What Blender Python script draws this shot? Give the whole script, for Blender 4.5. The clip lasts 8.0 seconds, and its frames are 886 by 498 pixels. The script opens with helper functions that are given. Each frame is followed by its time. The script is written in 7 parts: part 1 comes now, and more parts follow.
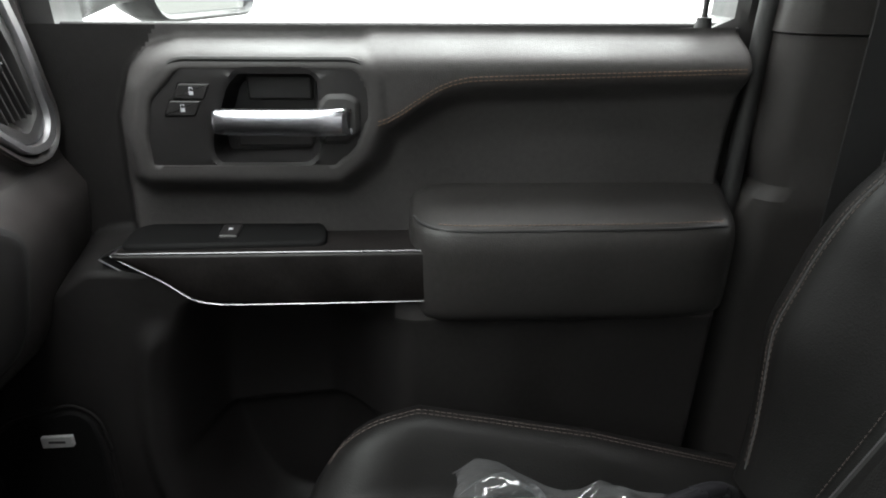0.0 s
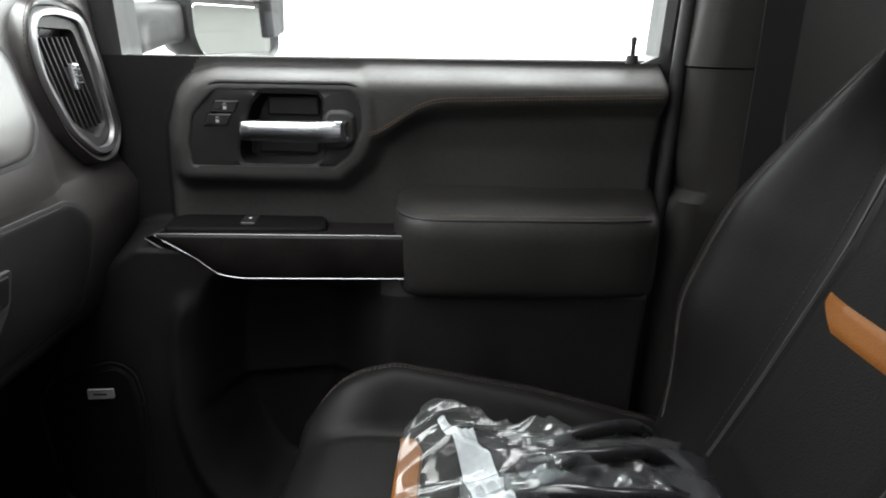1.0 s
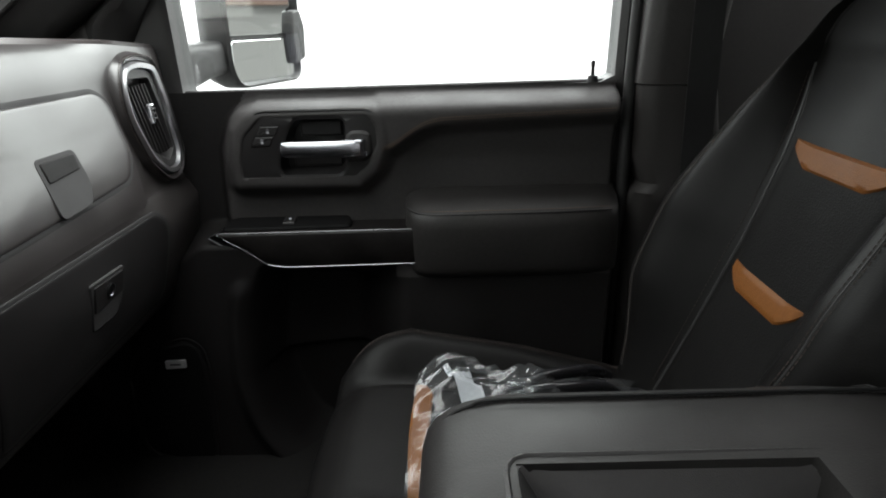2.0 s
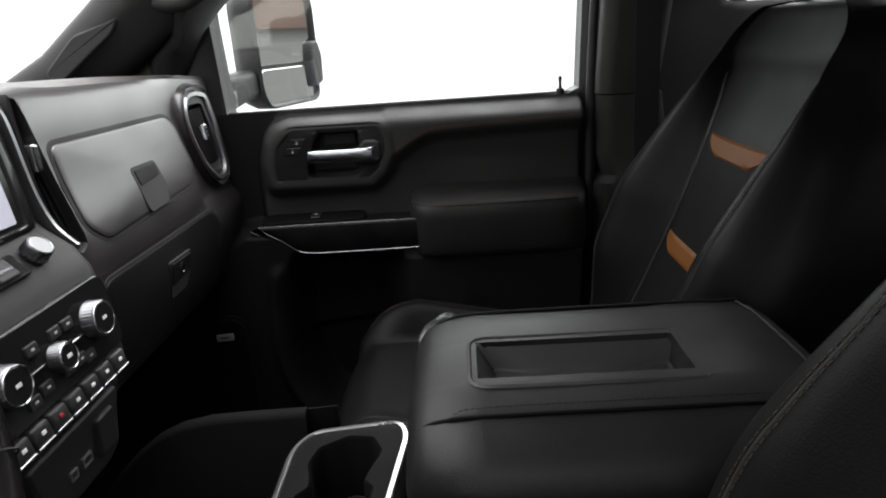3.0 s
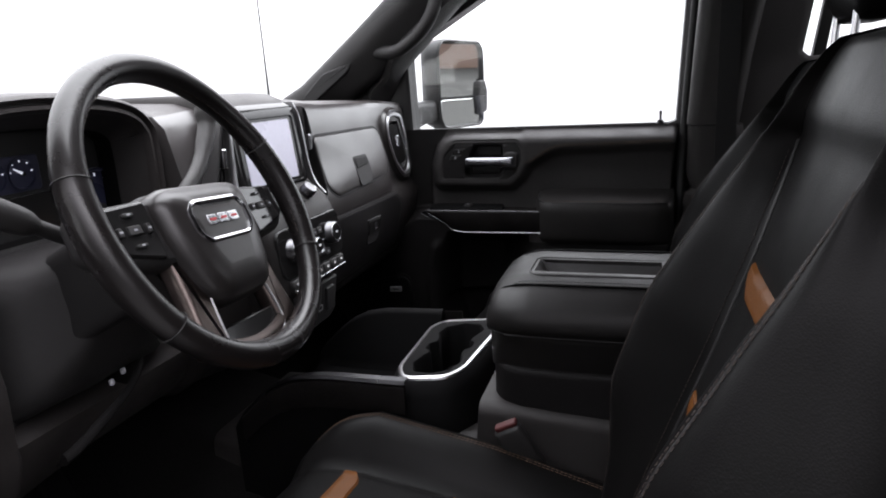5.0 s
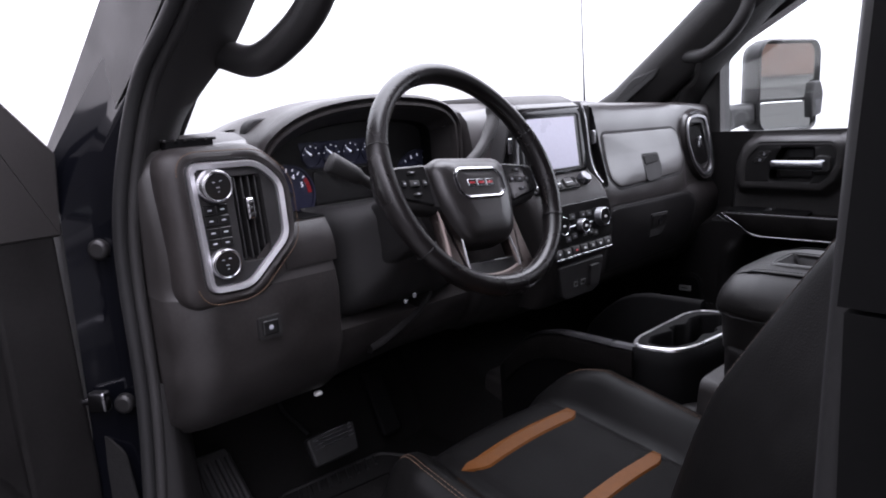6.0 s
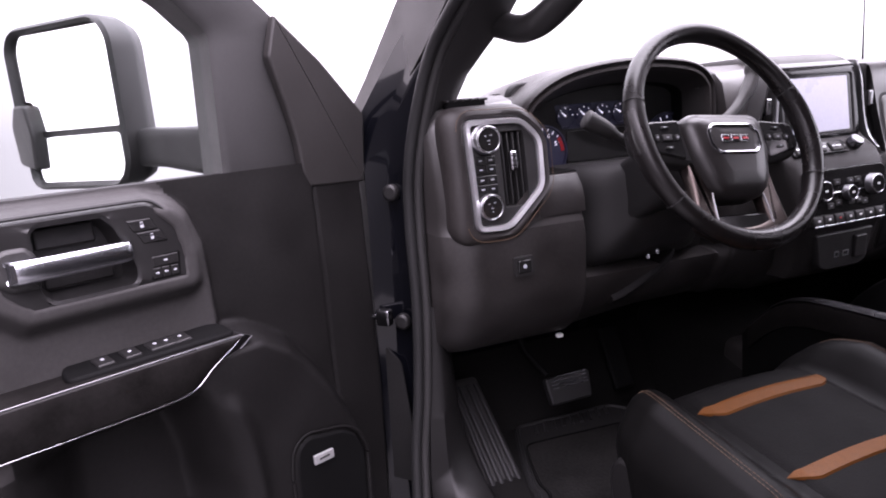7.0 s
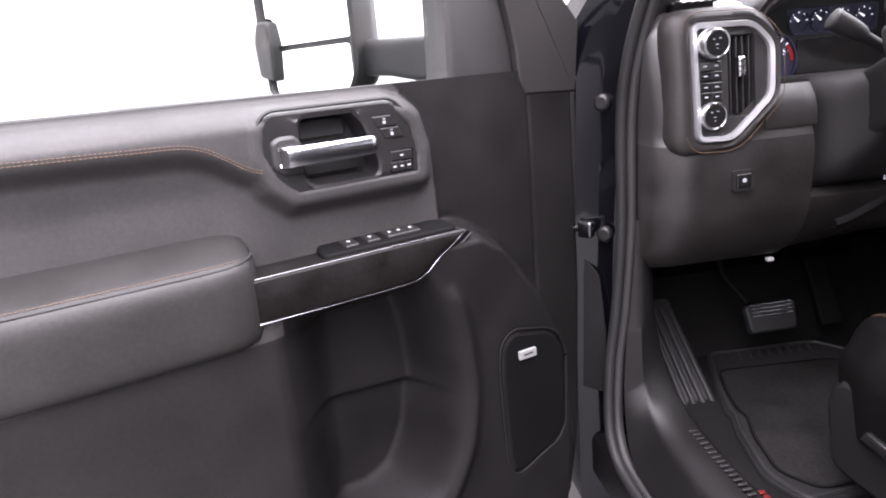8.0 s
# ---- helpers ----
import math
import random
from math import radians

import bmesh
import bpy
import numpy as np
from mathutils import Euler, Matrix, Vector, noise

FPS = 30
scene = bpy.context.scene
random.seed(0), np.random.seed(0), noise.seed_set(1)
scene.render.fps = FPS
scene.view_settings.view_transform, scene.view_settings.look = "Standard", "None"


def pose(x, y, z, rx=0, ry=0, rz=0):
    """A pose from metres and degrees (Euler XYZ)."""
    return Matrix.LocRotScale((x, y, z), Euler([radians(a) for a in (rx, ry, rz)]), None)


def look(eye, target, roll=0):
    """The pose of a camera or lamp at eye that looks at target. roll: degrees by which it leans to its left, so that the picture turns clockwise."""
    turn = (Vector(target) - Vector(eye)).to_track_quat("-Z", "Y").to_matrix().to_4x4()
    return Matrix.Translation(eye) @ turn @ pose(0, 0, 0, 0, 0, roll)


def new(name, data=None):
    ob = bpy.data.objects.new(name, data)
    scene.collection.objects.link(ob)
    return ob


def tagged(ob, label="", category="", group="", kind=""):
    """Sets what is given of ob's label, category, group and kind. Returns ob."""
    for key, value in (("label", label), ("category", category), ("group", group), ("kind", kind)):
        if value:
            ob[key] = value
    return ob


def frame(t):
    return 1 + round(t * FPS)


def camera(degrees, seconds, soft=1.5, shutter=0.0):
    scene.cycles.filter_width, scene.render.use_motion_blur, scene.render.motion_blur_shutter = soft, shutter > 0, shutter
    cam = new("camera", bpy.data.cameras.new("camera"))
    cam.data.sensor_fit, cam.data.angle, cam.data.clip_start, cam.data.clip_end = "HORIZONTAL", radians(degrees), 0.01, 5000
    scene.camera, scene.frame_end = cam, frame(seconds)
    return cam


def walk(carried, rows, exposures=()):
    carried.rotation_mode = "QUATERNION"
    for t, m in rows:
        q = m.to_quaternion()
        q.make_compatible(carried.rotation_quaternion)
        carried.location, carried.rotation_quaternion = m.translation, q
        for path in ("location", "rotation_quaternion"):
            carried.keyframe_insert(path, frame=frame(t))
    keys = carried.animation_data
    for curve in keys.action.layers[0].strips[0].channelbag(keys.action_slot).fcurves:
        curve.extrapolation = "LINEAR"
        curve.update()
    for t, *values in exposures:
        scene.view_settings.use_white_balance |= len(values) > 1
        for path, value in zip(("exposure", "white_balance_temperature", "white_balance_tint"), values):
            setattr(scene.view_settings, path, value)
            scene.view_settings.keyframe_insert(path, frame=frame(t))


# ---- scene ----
cam = camera(69.0, 8.0, soft=1.9)
PATH = [
    (0, (3.286, 0.059, 1.483), (3.368, 1.891, 0.685), 0.6),
    (0.5, (3.295, -0.02, 1.487), (3.39, 1.814, 0.696), 0.8),
    (1, (3.339, -0.128, 1.465), (3.358, 1.765, 0.822), 1.0),
    (1.2, (3.342, -0.172, 1.475), (3.343, 1.719, 0.823), -0.1),
    (1.5, (3.345, -0.232, 1.496), (3.32, 1.652, 0.825), -1.3),
    (1.7, (3.352, -0.27, 1.511), (3.332, 1.613, 0.836), -1.2),
    (2.8, (3.38, -0.541, 1.563), (3.309, 1.355, 0.928), -3.6),
    (3, (3.395, -0.585, 1.557), (3.32, 1.312, 0.928), -3.8),
    (3.5, (3.445, -0.694, 1.546), (3.293, 1.207, 0.944), -3.4),
    (4, (3.522, -0.787, 1.545), (3.257, 1.112, 0.975), -3.4),
    (4.2, (3.534, -0.832, 1.554), (3.218, 1.068, 1.014), -3.7),
    (5.3, (3.595, -1.126, 1.555), (2.77, 0.64, 1.107), -3.1),
    (5.5, (3.655, -1.142, 1.544), (2.602, 0.51, 1.138), -3.7),
    (5.7, (3.716, -1.143, 1.523), (2.447, 0.352, 1.129), -3.1),
    (6, (3.804, -1.151, 1.521), (2.34, 0.151, 1.117), -3.4),
    (6.2, (3.831, -1.173, 1.518), (2.264, 0.002, 1.114), -4.3),
    (6.5, (3.861, -1.205, 1.503), (2.155, -0.234, 1.121), -4.7),
    (6.7, (3.866, -1.227, 1.504), (2.103, -0.372, 1.103), -4.5),
    (7, (3.882, -1.247, 1.491), (2.057, -0.542, 1.078), -4.5),
    (7.2, (3.887, -1.258, 1.481), (2.03, -0.659, 1.041), -4.6),
    (7.5, (3.897, -1.292, 1.455), (2.005, -0.835, 0.993), -5.2),
    (8, (3.896, -1.359, 1.447), (1.987, -1.124, 0.898), -5.2),
]
EXPOSURES = [(0.0, 2.35, 6500, 9), (0.5, 2.33, 6500, 9), (1.0, 2.0, 6500, 9), (1.5, 1.58, 6500, 9), (3.0, 0.76, 6500, 14), (4.0, 0.68, 6500, 15), (5.5, 0.72, 6150, 22), (6.0, 0.7, 6050, 25), (6.5, 0.78, 6100, 32), (7.0, 1.02, 6250, 36), (7.5, 1.42, 6300, 38), (8.0, 1.75, 6350, 26)]
walk(cam, [(t, look(eye, target, roll)) for t, eye, target, roll in PATH], EXPOSURES)

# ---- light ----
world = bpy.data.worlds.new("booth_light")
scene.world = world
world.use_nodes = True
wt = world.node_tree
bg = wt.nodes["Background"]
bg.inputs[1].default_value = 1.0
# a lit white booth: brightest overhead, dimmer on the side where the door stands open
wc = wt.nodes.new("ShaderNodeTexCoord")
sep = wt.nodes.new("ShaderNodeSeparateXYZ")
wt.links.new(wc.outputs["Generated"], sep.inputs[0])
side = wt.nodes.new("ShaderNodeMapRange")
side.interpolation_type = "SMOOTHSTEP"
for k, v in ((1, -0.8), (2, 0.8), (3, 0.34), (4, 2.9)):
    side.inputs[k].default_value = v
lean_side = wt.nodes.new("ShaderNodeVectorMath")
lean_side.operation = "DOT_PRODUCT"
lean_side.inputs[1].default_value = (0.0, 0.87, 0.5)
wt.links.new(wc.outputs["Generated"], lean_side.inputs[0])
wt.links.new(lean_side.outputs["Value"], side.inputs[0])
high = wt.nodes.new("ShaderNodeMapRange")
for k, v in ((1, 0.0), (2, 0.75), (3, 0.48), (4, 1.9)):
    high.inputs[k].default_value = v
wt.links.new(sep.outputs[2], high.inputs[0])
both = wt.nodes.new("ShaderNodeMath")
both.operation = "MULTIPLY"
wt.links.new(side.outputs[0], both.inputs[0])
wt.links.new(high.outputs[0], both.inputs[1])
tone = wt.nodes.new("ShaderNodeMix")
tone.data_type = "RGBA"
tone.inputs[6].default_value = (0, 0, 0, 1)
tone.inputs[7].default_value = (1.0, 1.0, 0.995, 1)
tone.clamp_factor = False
# glow weighted by hand over and behind the cab; no lamps are seen there
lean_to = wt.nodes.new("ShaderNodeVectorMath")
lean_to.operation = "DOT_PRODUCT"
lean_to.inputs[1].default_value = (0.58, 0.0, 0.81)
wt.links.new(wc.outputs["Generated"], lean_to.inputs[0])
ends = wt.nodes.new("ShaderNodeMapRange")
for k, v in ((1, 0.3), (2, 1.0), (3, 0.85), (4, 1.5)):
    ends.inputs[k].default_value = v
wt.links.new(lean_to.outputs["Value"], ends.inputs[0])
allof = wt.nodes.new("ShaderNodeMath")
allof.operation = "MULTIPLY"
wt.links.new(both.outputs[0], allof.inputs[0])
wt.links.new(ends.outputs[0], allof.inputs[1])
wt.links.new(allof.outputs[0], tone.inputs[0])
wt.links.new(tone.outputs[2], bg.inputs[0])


# ---- materials ----
def mat(name, base, rough=0.5, metal=0.0, grain=0.0, grain_scale=900.0, var=0.12, spec=0.5, coat=0.0, rough_var=0.08, var_scale=9.0):
    m = bpy.data.materials.new(name)
    m.use_nodes = True
    nt = m.node_tree
    p = nt.nodes["Principled BSDF"]
    p.inputs["Metallic"].default_value = metal
    p.inputs["Specular IOR Level"].default_value = spec
    p.inputs["Coat Weight"].default_value = coat
    tc = nt.nodes.new("ShaderNodeTexCoord")
    n1 = nt.nodes.new("ShaderNodeTexNoise")
    n1.inputs["Scale"].default_value = var_scale
    n1.inputs["Detail"].default_value = 6
    n2 = nt.nodes.new("ShaderNodeTexNoise")
    n2.inputs["Scale"].default_value = 160
    n2.inputs["Detail"].default_value = 3
    for n in (n1, n2):
        nt.links.new(tc.outputs["Object"], n.inputs["Vector"])
    add = nt.nodes.new("ShaderNodeMath")
    add.operation = "ADD"
    nt.links.new(n1.outputs[0], add.inputs[0])
    nt.links.new(n2.outputs[0], add.inputs[1])
    mr = nt.nodes.new("ShaderNodeMapRange")
    mr.inputs[1].default_value, mr.inputs[2].default_value = 0.7, 1.3
    nt.links.new(add.outputs[0], mr.inputs[0])
    mix = nt.nodes.new("ShaderNodeMix")
    mix.data_type = "RGBA"
    mix.inputs[6].default_value = (*[c * (1 - var) for c in base], 1)
    mix.inputs[7].default_value = (*[min(1, c * (1 + var)) for c in base], 1)
    nt.links.new(mr.outputs[0], mix.inputs[0])
    nt.links.new(mix.outputs[2], p.inputs["Base Color"])
    mr2 = nt.nodes.new("ShaderNodeMapRange")
    mr2.inputs[1].default_value, mr2.inputs[2].default_value = 0.3, 0.7
    mr2.inputs[3].default_value, mr2.inputs[4].default_value = max(0.02, rough - rough_var), min(1, rough + rough_var)
    nt.links.new(n1.outputs[0], mr2.inputs[0])
    nt.links.new(mr2.outputs[0], p.inputs["Roughness"])
    if grain:
        v = nt.nodes.new("ShaderNodeTexVoronoi")
        v.inputs["Scale"].default_value = grain_scale
        nt.links.new(tc.outputs["Object"], v.inputs["Vector"])
        b = nt.nodes.new("ShaderNodeBump")
        b.inputs["Strength"].default_value = grain
        b.inputs["Distance"].default_value = 0.0006
        nt.links.new(v.outputs["Distance"], b.inputs["Height"])
        nt.links.new(b.outputs[0], p.inputs["Normal"])
    return m


LEATHER = mat("black_leather", (0.0165, 0.0158, 0.0153), 0.42, spec=0.22, grain=0.3, grain_scale=700, var=0.2, rough_var=0.1)
LIDLEATHER = mat("console_lid_leather", (0.0085, 0.0082, 0.0079), 0.44, spec=0.2, grain=0.2, grain_scale=700)
HUBSKIN = mat("hub_cover_skin", (0.0165, 0.0148, 0.0144), 0.36, spec=0.6, grain=0.06, grain_scale=800)
SEATLEATHER = mat("black_seat_leather", (0.0044, 0.0043, 0.0042), 0.42, grain=0.22, grain_scale=650, spec=0.08)
VINYL = mat("black_soft_vinyl", (0.021, 0.0195, 0.0190), 0.48, spec=0.28, grain=0.3, grain_scale=1000)
PADSKIN = mat("soft_door_pad", (0.0275, 0.0262, 0.0260), 0.56, spec=0.24, grain=0.35, grain_scale=900, var=0.18, rough_var=0.12)
STRIPSKIN = mat("matt_door_plastic", (0.0082, 0.0077, 0.0076), 0.55, spec=0.14, grain=0.4, grain_scale=1000, var=0.25, rough_var=0.12)
PLASTIC = mat("black_grained_plastic", (0.016, 0.0155, 0.0155), 0.5, spec=0.4, grain=0.3, grain_scale=1200)
SMOOTH = mat("smooth_black_plastic", (0.010, 0.0096, 0.0097), 0.42, spec=0.3, grain=0.1, grain_scale=1200)
HARD = mat("hard_black_plastic", (0.0066, 0.0062, 0.0062), 0.52, spec=0.13, grain=0.4, grain_scale=1100, var=0.3, rough_var=0.12)
DASH = mat("dash_soft_plastic", (0.0205, 0.0186, 0.0181), 0.34, grain=0.08, grain_scale=1100, spec=1.0, rough_var=0.06, coat=0.12)
LOWDASH = mat("lower_dash_plastic", (0.0190, 0.0172, 0.0167), 0.44, spec=0.38, grain=0.3, grain_scale=1100, var=0.28, var_scale=13.0, rough_var=0.14)
GLOSS = mat("gloss_black_plastic", (0.012, 0.012, 0.012), 0.12, rough_var=0.03)
WOOD = mat("dark_grained_trim", (0.0062, 0.0056, 0.0054), 0.4, spec=0.12, grain=0.15, grain_scale=300, var=0.4, var_scale=22.0)
PULLMETAL = mat("satin_pull_metal", (0.47, 0.48, 0.51), 0.22, metal=1.0, var=0.02, rough_var=0.015)
CHROME = mat("satin_chrome", (0.62, 0.62, 0.64), 0.18, metal=1.0, var=0.03, rough_var=0.05)
ALU = mat("brushed_aluminium", (0.72, 0.72, 0.73), 0.32, metal=1.0, var=0.05)
RUBBER = mat("rubber_seal", (0.0115, 0.0115, 0.0118), 0.55, spec=0.3)
PAINT = mat("dark_blue_black_paint", (0.0022, 0.0024, 0.0036), 0.09, spec=0.45, rough_var=0.03)
CARPET = mat("floor_carpet", (0.0065, 0.0063, 0.0061), 0.95, grain=0.9, grain_scale=420, var=0.35, spec=0.1)
MATRUB = mat("floor_mat", (0.0085, 0.0083, 0.0083), 0.85, grain=0.9, grain_scale=300, var=0.3, spec=0.2)
SILLSKIN = mat("sill_plastic", (0.0060, 0.0057, 0.0057), 0.45, spec=0.3, grain=0.15, grain_scale=1100)
WEAVE = mat("woven_mat_carpet", (0.0095, 0.0091, 0.0088), 0.95, grain=1.0, grain_scale=170, var=0.55, spec=0.1, var_scale=14.0)
ORANGE = mat("tan_orange_leather", (0.112, 0.040, 0.0075), 0.5, spec=0.16, grain=0.35, grain_scale=700)
THREAD = mat("brown_thread", (0.021, 0.0135, 0.010), 0.8)
TANTHREAD = mat("tan_thread", (0.085, 0.05, 0.028), 0.8)
FILM = mat("film_covered_screen", (0.56, 0.57, 0.66), 0.3, var=0.04, var_scale=3.0)
WHITE = mat("white_print", (0.75, 0.75, 0.75), 0.5)
LIT = mat("backlit_white_mark", (0.8, 0.8, 0.85), 0.5)
LIT.node_tree.nodes["Principled BSDF"].inputs["Emission Color"].default_value = (0.85, 0.9, 1.0, 1)
LIT.node_tree.nodes["Principled BSDF"].inputs["Emission Strength"].default_value = 0.35
MARK = mat("dim_white_print", (0.36, 0.37, 0.40), 0.5)
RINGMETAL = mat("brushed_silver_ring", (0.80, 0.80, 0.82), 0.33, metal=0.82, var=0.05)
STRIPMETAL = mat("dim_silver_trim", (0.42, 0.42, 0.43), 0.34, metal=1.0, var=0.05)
# the same ring metal coloured dimmer, for the less lit passenger side
RINGSHADED = mat("shaded_silver_ring", (0.50, 0.50, 0.515), 0.33, metal=1.0, var=0.05)
RIM = mat("smooth_rim_leather", (0.0085, 0.0074, 0.0073), 0.29, spec=0.42, grain=0.08, grain_scale=700)
PAPER = mat("grey_paper", (0.42, 0.42, 0.43), 0.7)
SILVER = mat("silver_paint", (0.22, 0.22, 0.22), 0.4)
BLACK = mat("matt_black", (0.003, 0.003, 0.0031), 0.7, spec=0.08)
RED = mat("red_print", (0.36, 0.015, 0.02), 0.4)
DIMRED = mat("dull_red_print", (0.09, 0.008, 0.008), 0.35, spec=0.6)
DIAL = mat("dial_blue_black", (0.028, 0.030, 0.058), 0.3)
TOPPAD = mat("dash_top_leather", (0.0200, 0.0176, 0.0170), 0.46, grain=0.35, grain_scale=800, spec=0.32, var=0.2, rough_var=0.12)
BUCKLERED = mat("dull_red_plastic", (0.055, 0.008, 0.008), 0.5)
INSERT = mat("perforated_seat_insert", (0.0044, 0.0043, 0.0042), 0.62, grain=0.5, grain_scale=420, spec=0.07)
HEADLINER = mat("headliner_cloth", (0.03, 0.029, 0.029), 0.95, grain=0.4, grain_scale=900)
DARK = mat("dark_cavity", (0.008, 0.008, 0.008), 0.7)
MIRROR = mat("mirror_glass", (0.86, 0.88, 0.87), 0.03, metal=1.0, var=0.01, rough_var=0.01)
CONCRETE = mat("grey_floor", (0.072, 0.071, 0.069), 0.5, var=0.1, var_scale=1.5)
WALLWHITE = mat("white_wall", (0.82, 0.81, 0.79), 0.8, var=0.04, var_scale=1.0)
BROWN = mat("brown_wall_panel", (0.075, 0.038, 0.024), 0.6, var=0.3, var_scale=2.0)
GREYWALL = mat("grey_wall_paint", (0.14, 0.136, 0.132), 0.8, var=0.08, var_scale=1.0)
SATIN = mat("satin_grey_trim", (0.12, 0.098, 0.090), 0.36, metal=1.0, var=0.05)
DARKCHROME = mat("dark_chrome", (0.15, 0.15, 0.157), 0.27, metal=1.0, var=0.04, rough_var=0.05)
STEEL = mat("bare_steel", (0.5, 0.5, 0.5), 0.35, metal=1.0)


def glassy(name, tint, alpha, rough=0.03, milk=0.0):
    m = bpy.data.materials.new(name)
    m.use_nodes = True
    nt = m.node_tree
    out = nt.nodes["Material Output"]
    tr = nt.nodes.new("ShaderNodeBsdfTransparent")
    tr.inputs[0].default_value = (*tint, 1)
    gl = nt.nodes.new("ShaderNodeBsdfGlossy")
    gl.inputs["Roughness"].default_value = rough
    mx = nt.nodes.new("ShaderNodeMixShader")
    mx.inputs[0].default_value = alpha
    nt.links.new(tr.outputs[0], mx.inputs[1])
    nt.links.new(gl.outputs[0], mx.inputs[2])
    nt.links.new(mx.outputs[0], out.inputs[0])
    if milk:
        df = nt.nodes.new("ShaderNodeBsdfDiffuse")
        df.inputs[0].default_value = (0.72, 0.74, 0.74, 1)
        m2 = nt.nodes.new("ShaderNodeMixShader")
        m2.inputs[0].default_value = milk
        nt.links.new(mx.outputs[0], m2.inputs[1])
        nt.links.new(df.outputs[0], m2.inputs[2])
        nt.links.new(m2.outputs[0], out.inputs[0])
    return m


GLASS = glassy("window_glass", (0.93, 0.96, 0.95), 0.05)
SCREEN = glassy("windscreen_glass", (0.78, 0.82, 0.80), 0.05)
BAG = glassy("clear_plastic_film", (0.78, 0.81, 0.82), 0.055, 0.10, 0.022)
BLACKBAG = mat("black_plastic_wrap", (0.008, 0.008, 0.009), 0.28, spec=0.4)


# ---- mesh helpers ----
def thing(name, at, label, category, group="", kind=""):
    e = new(name)
    e.location = at
    e.empty_display_size = 0.05
    return tagged(e, label, category, group, kind)


def part(name, bm, material, parent=None, label="", sharp=46, smooth=True):
    bmesh.ops.remove_doubles(bm, verts=bm.verts, dist=1e-6)
    bmesh.ops.recalc_face_normals(bm, faces=bm.faces)
    hard = [e.index for e in bm.edges if not e.smooth] if bm.edges.index_update() is None else []
    me = bpy.data.meshes.new(name)
    bm.to_mesh(me)
    bm.free()
    me.materials.append(material)
    if smooth:
        for p in me.polygons:
            p.use_smooth = True
        me.set_sharp_from_angle(angle=radians(sharp))
        for i in hard:
            me.edges[i].use_edge_sharp = True
    ob = new(name, me)
    if parent is not None:
        ob.parent = parent
        if parent.type == "EMPTY":
            ob.matrix_parent_inverse = Matrix.Translation(-parent.location)
    if label:
        ob["label"] = label
    return ob


def B():
    return bmesh.new()


def ident(a, b, c):
    return (a, b, c)


def loft(bm, rings, close=True, cap=True, loop=False):
    vs = [[bm.verts.new(p) for p in r] for r in rings]
    n = len(vs[0])
    pairs = list(zip(vs, vs[1:])) + ([(vs[-1], vs[0])] if loop else [])
    for a, b in pairs:
        for i in range(n if close else n - 1):
            j = (i + 1) % n
            bm.faces.new((a[i], a[j], b[j], b[i]))
    if cap and close and not loop:
        bm.faces.new(vs[0])
        bm.faces.new(vs[-1][::-1])
    return bm


def grid(bm, nu, nv, f):
    return loft(bm, [[f(i / nu, j / nv) for i in range(nu + 1)] for j in range(nv + 1)], close=False, cap=False)


def rounded(pts, r, n=5):
    """A polygon with its corners rounded by r (a number or one for each corner)."""
    out = []
    m = len(pts)
    for i, p in enumerate(pts):
        ri = r[i] if isinstance(r, (list, tuple)) else r
        p = Vector(p)
        a, b = Vector(pts[i - 1]) - p, Vector(pts[(i + 1) % m]) - p
        k = min(ri, a.length * 0.48, b.length * 0.48)
        if k < 1e-5:
            out.append(tuple(p))
            continue
        s, e = p + a.normalized() * k, p + b.normalized() * k
        for j in range(n + 1):
            t = j / n
            out.append(tuple((1 - t) ** 2 * s + 2 * t * (1 - t) * p + t * t * e))
    return out


def inset(pts, d):
    """The outline moved inwards by d (outwards: minus)."""
    m = len(pts)
    area = sum(pts[i][0] * pts[(i + 1) % m][1] - pts[(i + 1) % m][0] * pts[i][1] for i in range(m))
    s = 1 if area > 0 else -1
    out = []
    for i in range(m):
        p, a, b = Vector(pts[i]), Vector(pts[i - 1]), Vector(pts[(i + 1) % m])
        t1, t2 = (p - a), (b - p)
        if t1.length < 1e-9 or t2.length < 1e-9:
            t1 = t2 = b - a
        t1.normalize(), t2.normalize()
        n1, n2 = Vector((-t1.y, t1.x)) * s, Vector((-t2.y, t2.x)) * s
        nn = n1 + n2
        if nn.length < 1e-6:
            nn = n1
        nn.normalize()
        out.append(tuple(p + nn * d / max(0.5, nn.dot(n1))))
    return out


def hard_edges(bm, n):
    """Keeps the flat ends of a slab flat: their rims stay sharp."""
    bm.faces.ensure_lookup_table()
    for fc in (bm.faces[-1], bm.faces[-2]):
        if len(fc.verts) == n:
            for e in fc.edges:
                e.smooth = False


def plate(bm, pts, c0, c1, bev, f=ident, both=False):
    """A slab of that outline from depth c0 to c1, its far edge rounded by bev."""
    s = 1 if c1 > c0 else -1
    rings = [(inset(pts, bev), c0), (inset(pts, bev * 0.3), c0 + s * bev * 0.3), (pts, c0 + s * bev)] if both else [(pts, c0)]
    rings += [(pts, c1 - s * bev), (inset(pts, bev * 0.3), c1 - s * bev * 0.3), (inset(pts, bev), c1)]
    loft(bm, [[f(a, b, c) for a, b in r] for r, c in rings])
    hard_edges(bm, len(pts))
    return bm


